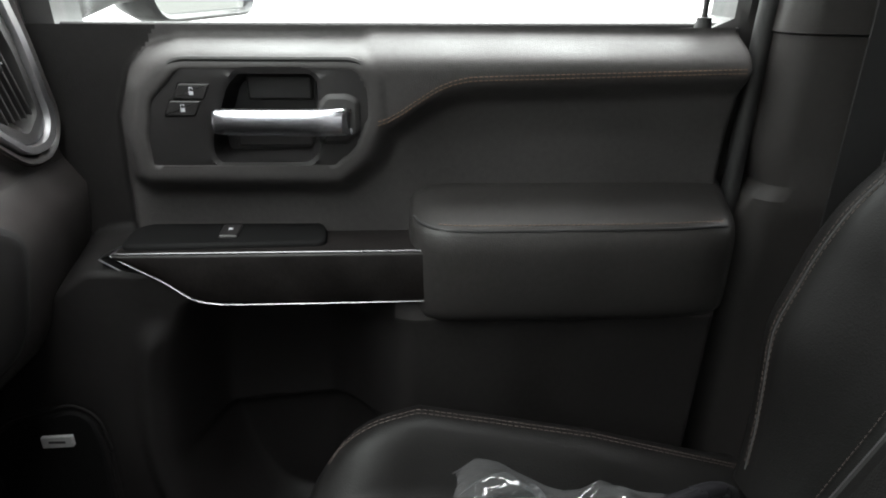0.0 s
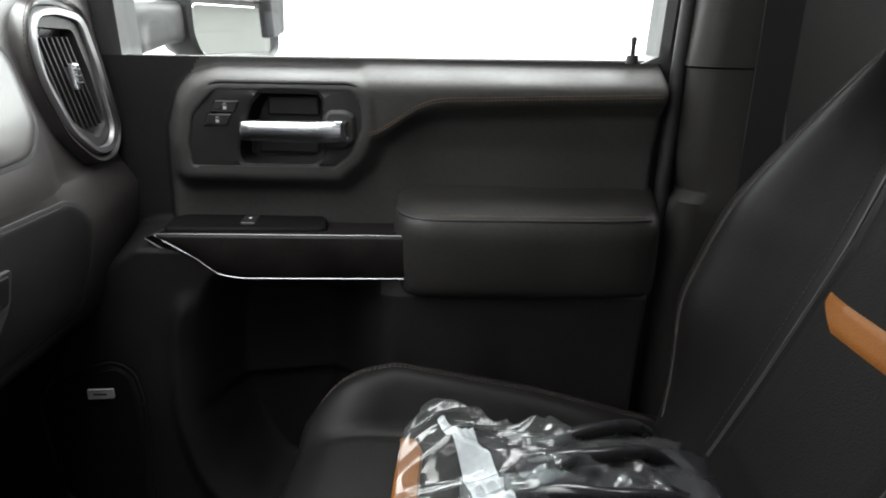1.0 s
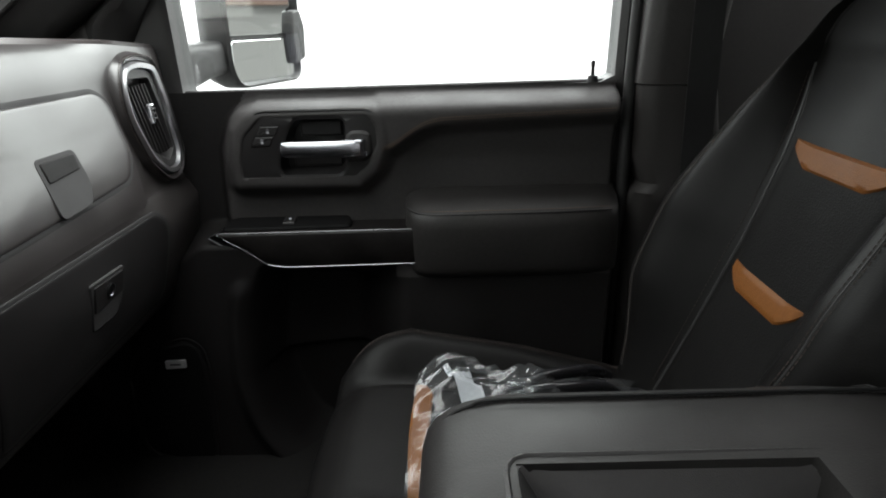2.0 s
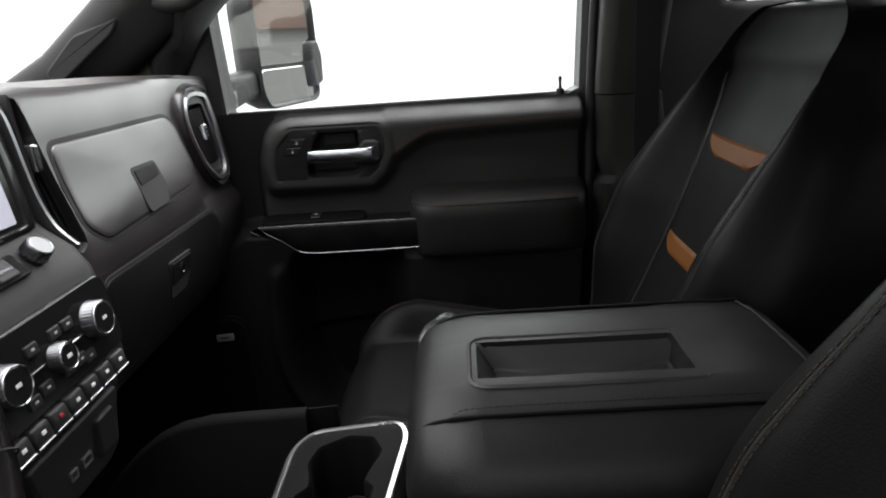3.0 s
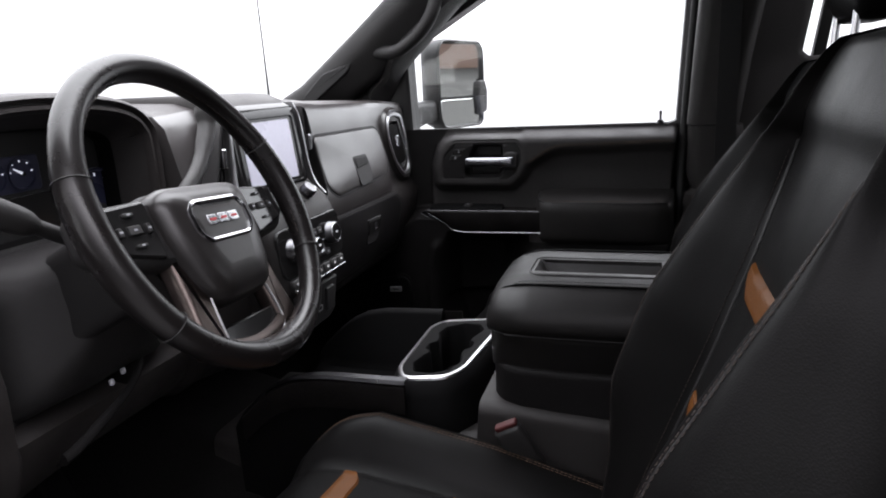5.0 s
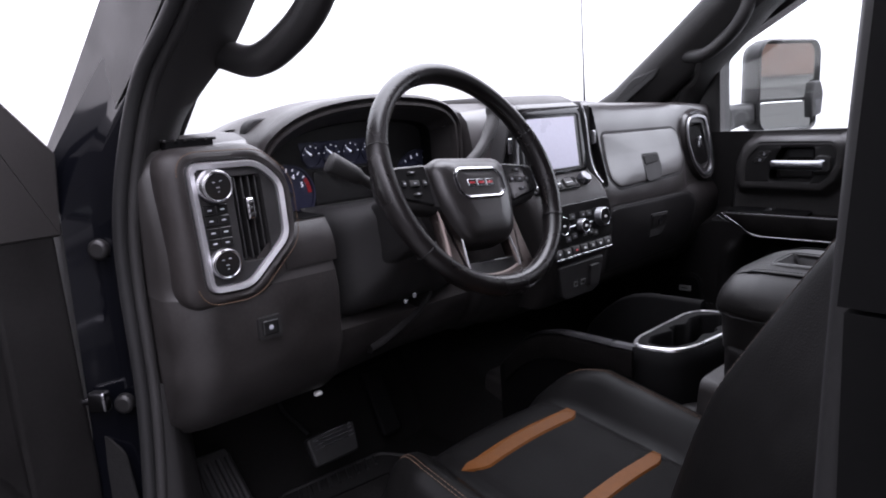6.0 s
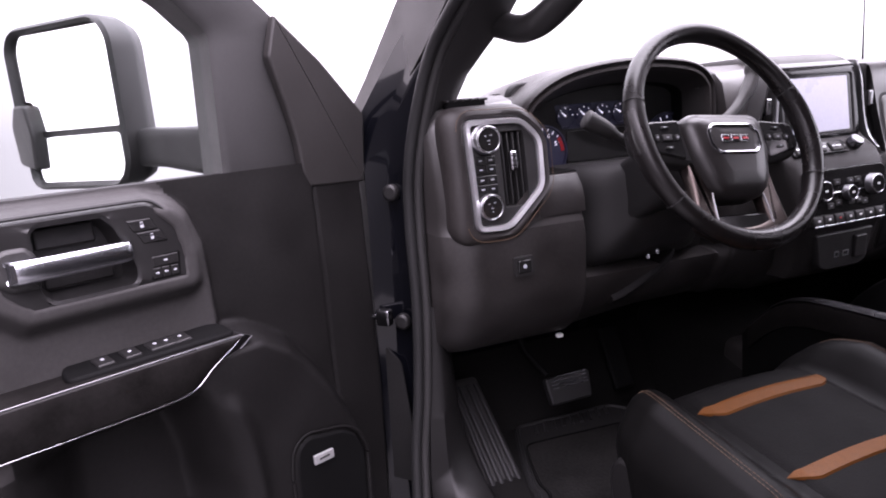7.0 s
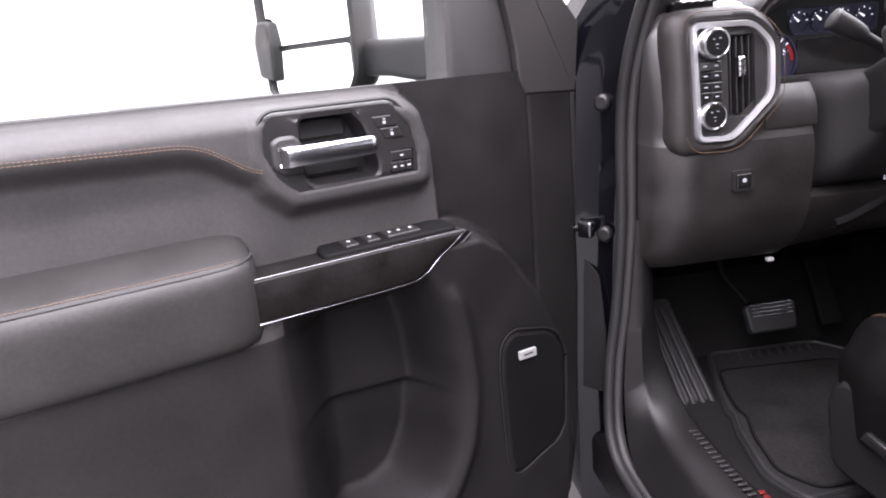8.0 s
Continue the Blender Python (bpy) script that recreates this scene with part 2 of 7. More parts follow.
def polar(pts, centre, n=96):
    """The outline sampled at n even angles round centre."""
    out = []
    cx, cy = centre
    m = len(pts)
    for k in range(n):
        a = 2 * math.pi * k / n
        dx, dy = math.cos(a), math.sin(a)
        best = 0
        for i in range(m):
            x1, y1 = pts[i][0] - cx, pts[i][1] - cy
            x2, y2 = pts[(i + 1) % m][0] - cx, pts[(i + 1) % m][1] - cy
            ex, ey = x2 - x1, y2 - y1
            det = -dx * ey + ex * dy
            if abs(det) < 1e-12:
                continue
            t = (-x1 * ey + ex * y1) / det
            u = (dx * y1 - dy * x1) / det
            if -1e-6 <= u <= 1 + 1e-6 and t > best:
                best = t
        out.append((cx + best * dx, cy + best * dy))
    return out


def stack(bm, centre, rings, f=ident, n=96, cap_first=False, cap_last=True):
    """Outlines at depths, sampled round centre and joined one after the other: bezels, cups, recesses."""
    vs = [[bm.verts.new(f(a, b, c)) for a, b in polar(o, centre, n)] for o, c in rings]
    for a, b in zip(vs, vs[1:]):
        for i in range(n):
            j = (i + 1) % n
            bm.faces.new((a[i], a[j], b[j], b[i]))
    if cap_first:
        bm.faces.new(vs[0])
    if cap_last:
        for e in bm.faces.new(vs[-1]).edges:
            e.smooth = False
    return bm


def circle(cx, cy, r, n=32):
    return [(cx + r * math.cos(2 * math.pi * i / n), cy + r * math.sin(2 * math.pi * i / n)) for i in range(n)]


def rect(a0, b0, a1, b1):
    return [(a0, b0), (a1, b0), (a1, b1), (a0, b1)]


def spline(pts, per=6, closed=False):
    """A smooth line through the points."""
    P = [Vector(p) for p in pts]
    m = len(P)
    out = []
    for i in range(m if closed else m - 1):
        p1, p2 = P[i], P[(i + 1) % m]
        p0 = P[i - 1] if i or closed else p1 * 2 - p2
        p3 = P[(i + 2) % m] if closed or i + 2 < m else p2 * 2 - p1
        for j in range(per):
            t = j / per
            out.append(tuple(0.5 * (2 * p1 + (p2 - p0) * t + (2 * p0 - 5 * p1 + 4 * p2 - p3) * t * t + (3 * p1 - p0 - 3 * p2 + p3) * t ** 3)))
    if not closed:
        out.append(tuple(P[-1]))
    return out


def tube(bm, path, r, n=8, closed=False, flat=1.0, up=(0, 0, 1)):
    """A round bar along a path; r a number or one for each point; flat squeezes it along up."""
    P = [Vector(p) for p in path]
    m = len(P)
    rings = []
    for i in range(m):
        a = P[i - 1] if i or closed else P[i]
        b = P[(i + 1) % m] if closed or i + 1 < m else P[i]
        t = (b - a).normalized()
        u = Vector(up) - t * t.dot(Vector(up))
        if u.length < 1e-4:
            u = Vector((1, 0, 0)) - t * t.x
        u.normalize()
        w = t.cross(u)
        ri = r[i] if isinstance(r, (list, tuple)) else r
        rings.append([tuple(P[i] + w * ri * math.cos(2 * math.pi * k / n) + u * ri * flat * math.sin(2 * math.pi * k / n)) for k in range(n)])
    return loft(bm, rings, loop=closed)


def block(bm, m, size, bev=0.004, both=True):
    """A box with rounded edges, centred on the pose m."""
    sx, sy, sz = [v / 2 for v in size]
    r = min(bev * 1.5, sx * 0.9, sy * 0.9)
    return plate(bm, rounded(rect(-sx, -sy, sx, sy), r, 3), -sz, sz, min(bev, sz * 0.9), lambda a, b, c: tuple(m @ Vector((a, b, c))), both)


def frame_of(origin, a, b, c):
    """A map from (a, b, c) to the world by an origin and three directions."""
    o, A, Bv, C = Vector(origin), Vector(a), Vector(b), Vector(c)
    return lambda x, y, z: tuple(o + A * x + Bv * y + C * z)


def step(a, b, x):
    t = min(1, max(0, (x - a) / (b - a)))
    return t * t * (3 - 2 * t)


def along(pts, u):
    """The height of a broken line at u."""
    if u <= pts[0][0]:
        return pts[0][1]
    for (a, b), (c, d) in zip(pts, pts[1:]):
        if u <= c:
            return b + (d - b) * (u - a) / (c - a)
    return pts[-1][1]


def smooth_along(pts, u, k=0.012):
    return (along(pts, u - k) + 2 * along(pts, u) + along(pts, u + k)) / 4


def dense(pts, d=0.008):
    """The outline with points at most d apart."""
    out = []
    for a, b in zip(pts, pts[1:] + pts[:1]):
        n = max(1, int(math.hypot(b[0] - a[0], b[1] - a[1]) / d))
        out += [(a[0] + (b[0] - a[0]) * i / n, a[1] + (b[1] - a[1]) * i / n) for i in range(n)]
    return out


def pillow(bm, pts, centre, c0, c1, bev, bulge, f):
    """A lid of that outline whose face is rounded outwards."""
    pts = dense(pts)
    cx, cy = centre
    small = inset(pts, bev)
    rings = [(pts, c0), (pts, c1 - bev), (inset(pts, bev * 0.3), c1 - bev * 0.3), (small, c1)]
    for k in (0.95, 0.88, 0.8, 0.72, 0.64, 0.56, 0.48, 0.4, 0.32, 0.24, 0.16, 0.08):
        rings.append(([(cx + (a - cx) * k, cy + (b - cy) * k) for a, b in small], c1 + bulge * (1 - k * k)))
    return loft(bm, [[f(a, b, c) for a, b in r] for r, c in rings])


def stitches(bm, path, length=0.0036, gap=0.0018, r=0.0005):
    """A row of short threads along a path."""
    P = [Vector(p) for p in path]
    rest, on, start = length, True, P[0]
    for a, b in zip(P, P[1:]):
        d, pos = (b - a).length, 0.0
        if d < 1e-7:
            continue
        while d - pos > rest:
            pos += rest
            here = a + (b - a) * (pos / d)
            if on:
                tube(bm, [start, here], r, 4)
            else:
                start = here
            on = not on
            rest = length if on else gap
        rest -= d - pos
    return bm


def fluted_knob(parent, name, origin, axis, r, depth, teeth=36, side=None, label="", cap=None):
    """A ribbed rotary knob that stands out along axis, with a dark face."""
    ax = Vector(axis).normalized()
    up = Vector((0, 0, 1))
    s = up.cross(ax).normalized()
    u = ax.cross(s)
    f = frame_of(origin, s, u, ax)
    bm = B()
    n = teeth * 4
    prof = [(1.06, 0), (1.06, 0.18), (1.0, 0.25), (1.0, 0.8), (0.93, 0.95), (0.84, 1.0), (0.78, 0.97)]
    loft(bm, [[f(r * k * (1 + (0.018 if 0.2 < h < 0.9 and i % 4 < 2 else 0)) * math.cos(2 * math.pi * i / n), r * k * (1 + (0.018 if 0.2 < h < 0.9 and i % 4 < 2 else 0)) * math.sin(2 * math.pi * i / n), depth * h) for i in range(n)] for k, h in prof])
    k = part(name, bm, side or STRIPMETAL, parent, label or "ribbed knob with a bright ring and black face")
    bm = B()
    loft(bm, [[f(r * q * math.cos(2 * math.pi * i / 40), r * q * math.sin(2 * math.pi * i / 40), depth * h) for i in range(40)] for q, h in ((0.95, 0.93), (0.95, 1.0), (0.925, 1.03), (0.885, 1.03), (0.85, 0.98))], cap=False)
    part("knob_ring", bm, CHROME, k)
    bm = B()
    plate(bm, circle(0, 0, r * 0.86, 32), depth * 0.9, depth * 1.0, 0.001, f)
    part("knob_face", bm, cap or GLOSS, k)
    return k, f


def words(text, size, f, depth=0.0006):
    """Raised characters in the built-in font, laid out by f(a, b, c) round the origin."""
    cu = bpy.data.curves.new("text", "FONT")
    cu.body = text
    cu.size = size
    cu.align_x = "CENTER"
    cu.align_y = "CENTER"
    cu.extrude = depth / 2
    cu.resolution_u = 3
    tmp = bpy.data.objects.new("text", cu)
    me = tmp.to_mesh()
    bm = B()
    bm.from_mesh(me)
    tmp.to_mesh_clear()
    bpy.data.objects.remove(tmp)
    bpy.data.curves.remove(cu)
    for v in bm.verts:
        v.co = f(*v.co)
    return bm


# ---- the doors, built in door measures: u along the truck, w inwards from the skin line, z up ----
def passenger_map(u, w, z):
    return (u, 0.80 - w, z)


SWING = Matrix.Translation((2.348, 1.7803, 0)) @ Matrix.Rotation(radians(-65.49), 4, "Z")


def driver_map(u, w, z):
    return tuple(SWING @ Vector((u, -0.80 + w, z)))


BEZEL = [(2.999, 1.278), (3.200, 1.278), (3.226, 1.300), (3.243, 1.338), (3.240, 1.372), (3.226, 1.392), (3.040, 1.392), (3.006, 1.358), (2.996, 1.312)]
STITCH = [(3.24, 1.324), (3.258, 1.328), (3.285, 1.346), (3.312, 1.364), (3.34, 1.372), (3.64, 1.381)]


def dist_poly(pts, x, y):
    """Distance to an outline, negative inside."""
    best, inside = 9, False
    m = len(pts)
    for i in range(m):
        x1, y1 = pts[i]
        x2, y2 = pts[(i + 1) % m]
        dx, dy = x2 - x1, y2 - y1
        t = max(0, min(1, ((x - x1) * dx + (y - y1) * dy) / (dx * dx + dy * dy)))
        best = min(best, math.hypot(x - x1 - t * dx, y - y1 - t * dy))
        if (y1 > y) != (y2 > y) and x < (x2 - x1) * (y - y1) / (y2 - y1) + x1:
            inside = not inside
    return -best if inside else best


POCKET = rounded([(3.02, 1.150), (3.35, 1.150), (3.35, 0.74), (3.235, 0.705), (3.11, 0.70), (3.04, 0.735), (2.992, 0.82), (2.973, 0.92), (2.981, 1.03), (2.995, 1.09)], 0.035)
SPEAKER = rounded([(2.760, 0.925), (2.776, 0.958), (2.80, 0.975), (2.872, 0.992), (2.892, 0.978), (2.898, 0.94), (2.894, 0.76), (2.886, 0.728), (2.872, 0.722), (2.785, 0.752), (2.766, 0.775)], 0.012)
# the lower front of the door swells inwards behind this line, from the pull's tip round to the bottom
RIDGE = [(1.215, 2.958), (1.195, 2.940), (1.144, 2.866), (1.058, 2.802), (0.968, 2.755), (0.881, 2.733), (0.75, 2.728), (0.60, 2.745), (0.47, 2.78)]


def pocket_depth(u, z):
    """0 on the door's face, 1 at the back of the map pocket."""
    k = 1 - step(-0.062, -0.002, dist_poly(POCKET, u, z))
    k *= 1 - step(3.165, 3.285, u)
    return k * (0.86 + 0.14 * (1 - step(0.925, 0.937, z - 0.10 * (u - 3.1)))) * (1 - 0.12 * step(0.95, 1.12, z))


def door_relief(u, z, up=0.0):
    """How far the trim stands in from the skin line; up lifts the handle island."""
    w = 0.004
    # the padded part behind the front strip
    edge = along([(0.6, 2.945), (1.20, 2.953), (1.33, 2.958), (1.38, 2.975), (1.43, 3.01)], z)
    w += 0.026 * step(edge - 0.007, edge + 0.014, u)
    # the raised island round the handle, running on as a band under the window
    d = dist_poly(BEZEL, u - 0.3 * up, z - up)
    isl = 1 - step(0.006, 0.036, d)
    band = step(-0.030, 0.004, z - smooth_along(STITCH, u)) * step(3.20, 3.245, u)
    w += 0.026 * max(isl, band * 0.9, isl * band)
    w -= 0.045 * (1 - step(-0.016, -0.006, d))
    # hollow under the band
    w -= 0.010 * step(3.25, 3.34, u) * (1 - step(1.30, 1.36, z)) * step(1.18, 1.25, z)
    # rolled top under the glass
    w -= 0.058 * step(1.378, 1.428, z) ** 2
    swell = step(-0.034, 0.022, u - along(RIDGE[::-1], z)) * (1 - step(1.17, 1.20, z))
    w = max(w, 0.004 + 0.088 * swell * (1 - 0.07 * step(3.20, 3.27, u)))
    # map pocket
    w -= 0.118 * pocket_depth(u, z)
    dp = dist_poly(POCKET, u, z)
    w += 0.012 * math.exp(-(((dp - 0.012) / 0.013) ** 2)) * step(0.66, 0.76, z) * (1 - step(3.02, 3.08, u)) * (1 - step(1.08, 1.12, z))
    # speaker ground
    ds = dist_poly(SPEAKER, u, z)
    w -= 0.006 * math.exp(-(((ds - 0.004) / 0.004) ** 2))
    # seam of the front strip
    w -= 0.004 * math.exp(-(((u - 2.742) / 0.0022) ** 2)) * step(0.98, 1.0, z)
    # bottom tuck
    w -= 0.05 * (1 - step(0.47, 0.53, z)) ** 2
    return w


def front_edge(z):
    return along([(0.47, 2.70), (0.54, 2.665), (0.64, 2.645), (0.75, 2.637), (1.0, 2.628), (1.43, 2.632)], z)


def rear_edge(z):
    return along([(0.56, 3.60), (0.9, 3.64), (1.25, 3.652), (1.43, 3.655)], z)


def side_mirror(door, f, glass_tilt, passenger):
    """Tall towing mirror: arm, shell, two panes."""
    out_ = 0.0 if passenger else 0.036
    o, tilt = (2.943 + out_, -0.38, 1.553), glass_tilt
    bm = B()
    m = lambda a, b, c: f(*(Vector(o) + Matrix.Rotation(tilt, 3, "Z") @ Vector((c, a * 1.2, b * 0.9))))
    out = rounded([(-0.115, -0.165), (0.10, -0.165), (0.122, -0.12), (0.122, 0.125), (0.10, 0.165), (-0.10, 0.165), (-0.122, 0.13), (-0.122, -0.05), (-0.115, -0.06)], 0.03)
    stack(bm, (0, 0), [(inset(out, 0.045), -0.085), (inset(out, 0.014), -0.065), (out, -0.03), (out, 0.012), (inset(out, 0.006), 0.018), (inset(out, 0.012), 0.012), (inset(out, 0.014), 0.0)], m, cap_first=True)
    shell = part("mirror_shell", bm, PLASTIC, door, "black towing mirror housing")
    bm = B()
    plate(bm, rounded([(-0.104, -0.045), (0.106, -0.045), (0.106, 0.148), (-0.09, 0.150), (-0.106, 0.13), (-0.106, 0.02), (-0.085, 0.016), (-0.085, -0.01), (-0.10, -0.014)], 0.008), 0.001, 0.006, 0.001, m)
    part("main_mirror", bm, MIRROR, shell, "flat main mirror glass", smooth=False)
    bm = B()
    plate(bm, rounded(rect(-0.098, -0.152, 0.104, -0.056), 0.012), 0.001, 0.007, 0.002, m)
    part("spot_mirror", bm, MIRROR, shell, "wide-angle spot mirror glass", smooth=False)
    bm = B()
    loft(bm, [[f(u + a, w, z + b) for a, b in rounded(rect(-0.035, -g, 0.035, g), 0.02)] for u, w, z, g in ((2.835, -0.06, 1.452, 0.045), (2.842, -0.12, 1.458, 0.042), (2.862 + out_ * 0.5, -0.20, 1.468, 0.034), (2.880 + out_, -0.31, 1.474, 0.034))])
    part("mirror_arm", bm, PLASTIC, door, "broad black mirror arm")
    bm = B()
    plate(bm, rounded([(-0.128, -0.11), (-0.086, -0.125), (-0.080, -0.05), (-0.088, 0.012), (-0.118, 0.014), (-0.132, -0.03)], 0.01), -0.01, 0.022, 0.006, m)
    part("mirror_clamp", bm, PLASTIC, shell, "black adjuster clamp")


def build_door(f, passenger):
    label = "closed black leather-trimmed passenger door with chrome handle" if passenger else "open black leather-trimmed driver door with chrome handle"
    door = thing("door_1" if passenger else "door_2", f(3.1, -0.08, 0.56), label, "truck door", "front doors", "structure")
    p = lambda a, b, c: f(a, c, b)
    up = 0.0 if passenger else 0.011
    h = lambda a, b, c: f(a + 0.3 * up, c, b + up)
    # skin and inner steel
    bm = B()
    skin = rounded([(2.60, 0.44), (3.66, 0.44), (3.70, 0.70), (3.71, 1.40), (2.60, 1.40)], 0.03)
    plate(bm, skin, -0.135, -0.17, 0.015, p)
    part("door_skin", bm, PAINT, door, "dark painted outer door skin")
    bm = B()
    fo = [(2.615, 0.48), (3.64, 0.48), (3.675, 0.75), (3.68, 1.385), (2.615, 1.385)]
    fh = rect(2.94, 0.73, 3.30, 1.12)
    stack(bm, (3.12, 0.93), [(fh, -0.136), (fo, -0.136), (fo, -0.056), (inset(fo, 0.006), -0.05), (fh, -0.05), (fh, -0.136)], p, n=120, cap_last=False)
    part("door_frame", bm, PAINT, door, "dark painted inner door steel")
    # trim
    bm = B()
    NU, NV = 250, 210
    def surf(i, j):
        z = 0.47 + (1.4255 - 0.47) * j
        a, b = front_edge(z), rear_edge(z)
        u = a + (b - a) * i
        w = door_relief(u, z, up)
        w -= 0.03 * (1 - step(0, 0.012, u - a)) ** 2 + 0.04 * (1 - step(0, 0.014, b - u)) ** 2
        return (u, w, z)
    grid(bm, NU, NV, surf)
    bm.faces.ensure_lookup_table()
    bm.faces.index_update()
    def zone(c):
        if c.z < along([(2.955, 1.212), (2.975, 1.196), (3.008, 1.174), (3.035, 1.155), (3.08, 1.148)], c.x) and along(RIDGE[::-1], c.z) - 0.03 < c.x < 3.262:
            return 2
        if c.z < 1.108 and c.x >= 3.262:
            return 3
        return 1 if c.x < along([(0.6, 2.945), (1.20, 2.953), (1.33, 2.958), (1.38, 2.975), (1.43, 3.01)], c.z) + 0.003 else 0
    zones = [zone(fc.calc_center_median()) for fc in bm.faces]
    for kind, (nm, m_, lab) in enumerate((("door_trim", PADSKIN, "soft black padded upper trim"), ("front_strip", STRIPSKIN, "matt black front strip"), ("lower_panel", HARD, "hard black plastic lower panel with map pocket"), ("rear_panel", STRIPSKIN, "smooth black lower panel under the arm rest"))):
        piece = bm.copy()
        piece.faces.ensure_lookup_table()
        bmesh.ops.delete(piece, geom=[fc for fc in piece.faces if zones[fc.index] != kind], context="FACES")
        for v in piece.verts:
            v.co = f(*v.co)
        part(nm, piece, m_, door, lab, sharp=75)
    bm.free()
    bm = B()
    stitches(bm, [f(u, door_relief(u, z + 0.003) + 0.0006, z + 0.003) for u, z in [(3.246 + k * 0.006, smooth_along(STITCH, 3.246 + k * 0.006)) for k in range(67)]])
    stitches(bm, [f(u, door_relief(u, z + 0.007) + 0.0006, z + 0.007) for u, z in [(3.246 + k * 0.006, smooth_along(STITCH, 3.246 + k * 0.006)) for k in range(67)]])
    part("stitching", bm, TANTHREAD, door, "brown double stitching")
    # bezel with its recess
    bm = B()
    bz = rounded(BEZEL, 0.012)
    rec = rounded([(3.078, 1.287), (3.17, 1.289), (3.183, 1.302), (3.183, 1.375), (3.172, 1.383), (3.106, 1.383), (3.091, 1.368), (3.070, 1.312), (3.070, 1.295)], 0.006)
    c = (3.131, 1.338)
    w0 = 0.053
    stack(bm, c, [(inset(bz, -0.003), w0 - 0.014), (bz, w0 - 0.003), (inset(bz, 0.003), w0 + 0.001), (inset(bz, 0.010), w0 + 0.001), (inset(rec, -0.006), w0 + 0.0025), (inset(rec, -0.001), w0 - 0.001), (rec, w0 - 0.008), (inset(rec, 0.006), w0 - 0.034)], h)
    bezel = part("handle_bezel", bm, SMOOTH, door, "smooth black plastic handle surround", sharp=45)
    bm = B()
    tube(bm, [h(a, b, w0 - 0.0015) for a, b in inset(bz, -0.0045)], 0.0028, 6, closed=True)
    part("bezel_gap", bm, DARK, bezel)
    bm = B()
    plate(bm, rounded([(3.104, 1.350), (3.175, 1.350), (3.175, 1.377), (3.104, 1.377)], 0.004), w0 - 0.034, w0 - 0.026, 0.003, h)
    plate(bm, rounded(rect(3.088, 1.298, 3.172, 1.318), 0.004), w0 - 0.034, w0 - 0.027, 0.003, h)
    part("recess_pad", bm, SMOOTH, bezel, sharp=25)
    # pivot housing and pull bar
    bm = B()
    plate(bm, rounded([(3.182, 1.308), (3.214, 1.308), (3.228, 1.320), (3.228, 1.356), (3.216, 1.363), (3.192, 1.363), (3.182, 1.350)], 0.006), w0 - 0.02, w0 + 0.006, 0.006, h)
    part("handle_housing", bm, PLASTIC, bezel)
    bm = B()
    path = [(3.0735, 0.010, 0.3), (3.0742, 0.0105, 0.62), (3.0762, 0.011, 0.86), (3.080, 0.012, 0.97), (3.09, 0.0125, 1), (3.12, 0.014, 1.02), (3.17, 0.016, 1.04), (3.198, 0.016, 1.06), (3.210, 0.014, 1.06), (3.217, 0.009, 1.02), (3.221, 0.001, 0.98), (3.222, -0.006, 0.92)]
    loft(bm, [[h(u - 0.0065 * math.sin(2 * math.pi * k / 20) * max(0, (i - 8) / 3), 1.3345 + 0.0140 * g * math.copysign(abs(math.cos(2 * math.pi * k / 20)) ** 0.8, math.cos(2 * math.pi * k / 20)), w0 + w + 0.0075 * math.sin(2 * math.pi * k / 20) * g * (1 if i < 9 else 0.5)) for k in range(20)] for i, (u, w, g) in enumerate(path)])
    part("pull_handle", bm, PULLMETAL, bezel, "satin chrome door pull")
    # lock buttons: two slanted keys in one dark opening
    key = lambda bu, z0, a, b: rounded([(bu - a - 0.004, z0 - b), (bu + a - 0.004, z0 - b), (bu + a + 0.004, z0 + b), (bu - a + 0.004, z0 + b)], 0.002)
    for bu, z0 in ((3.0545, 1.3640), (3.0435, 1.3465)):
        bm = B()
        plate(bm, key(bu, z0, 0.0172, 0.0092), w0, w0 + 0.0016, 0.0004, h)
        gap = part("key_gap", bm, BLACK, bezel)
        bm = B()
        plate(bm, key(bu, z0, 0.0160, 0.0080), w0 + 0.001, w0 + 0.0034, 0.0014, h)
        part("lock_button", bm, SMOOTH, gap)
        bm = B()
        plate(bm, rect(bu - 0.0022, z0 - 0.0034, bu + 0.0022, z0 + 0.0004), w0 + 0.003, w0 + 0.0038, 0.0003, h)
        tube(bm, [h(bu - 0.0015, z0, w0 + 0.0036), h(bu - 0.0015, z0 + 0.004, w0 + 0.0036), h(bu + 0.0018, z0 + 0.004, w0 + 0.0036), h(bu + 0.0018, z0 + 0.002, w0 + 0.0036)], 0.0005, 4)
        part("lock_symbol", bm, MARK, gap)
    if not passenger:
        bm = B()
        plate(bm, rounded([(3.012, 1.2865), (3.053, 1.2865), (3.050, 1.3205), (3.009, 1.3205)], 0.003), w0, w0 + 0.0016, 0.0005, h)
        gap = part("key_gap", bm, BLACK, bezel)
        for a, b, c_, d in ((3.013, 1.3045, 3.049, 1.3185), (3.0145, 1.2885, 3.0255, 1.3025), (3.0268, 1.2885, 3.0378, 1.3025), (3.0391, 1.2885, 3.0501, 1.3025)):
            bm = B()
            plate(bm, rounded(rect(a, b, c_, d), 0.0015), w0 + 0.001, w0 + 0.0032, 0.001, h)
            part("memory_button", bm, SMOOTH, gap)
            bm = B()
            plate(bm, rect((a + c_) / 2 - 0.0025, (b + d) / 2 - 0.001, (a + c_) / 2 + 0.0025, (b + d) / 2 + 0.0012), w0 + 0.003, w0 + 0.0036, 0.0002, h)
            part("button_mark", bm, MARK, gap)
    # arm rest pad
    bm = B()
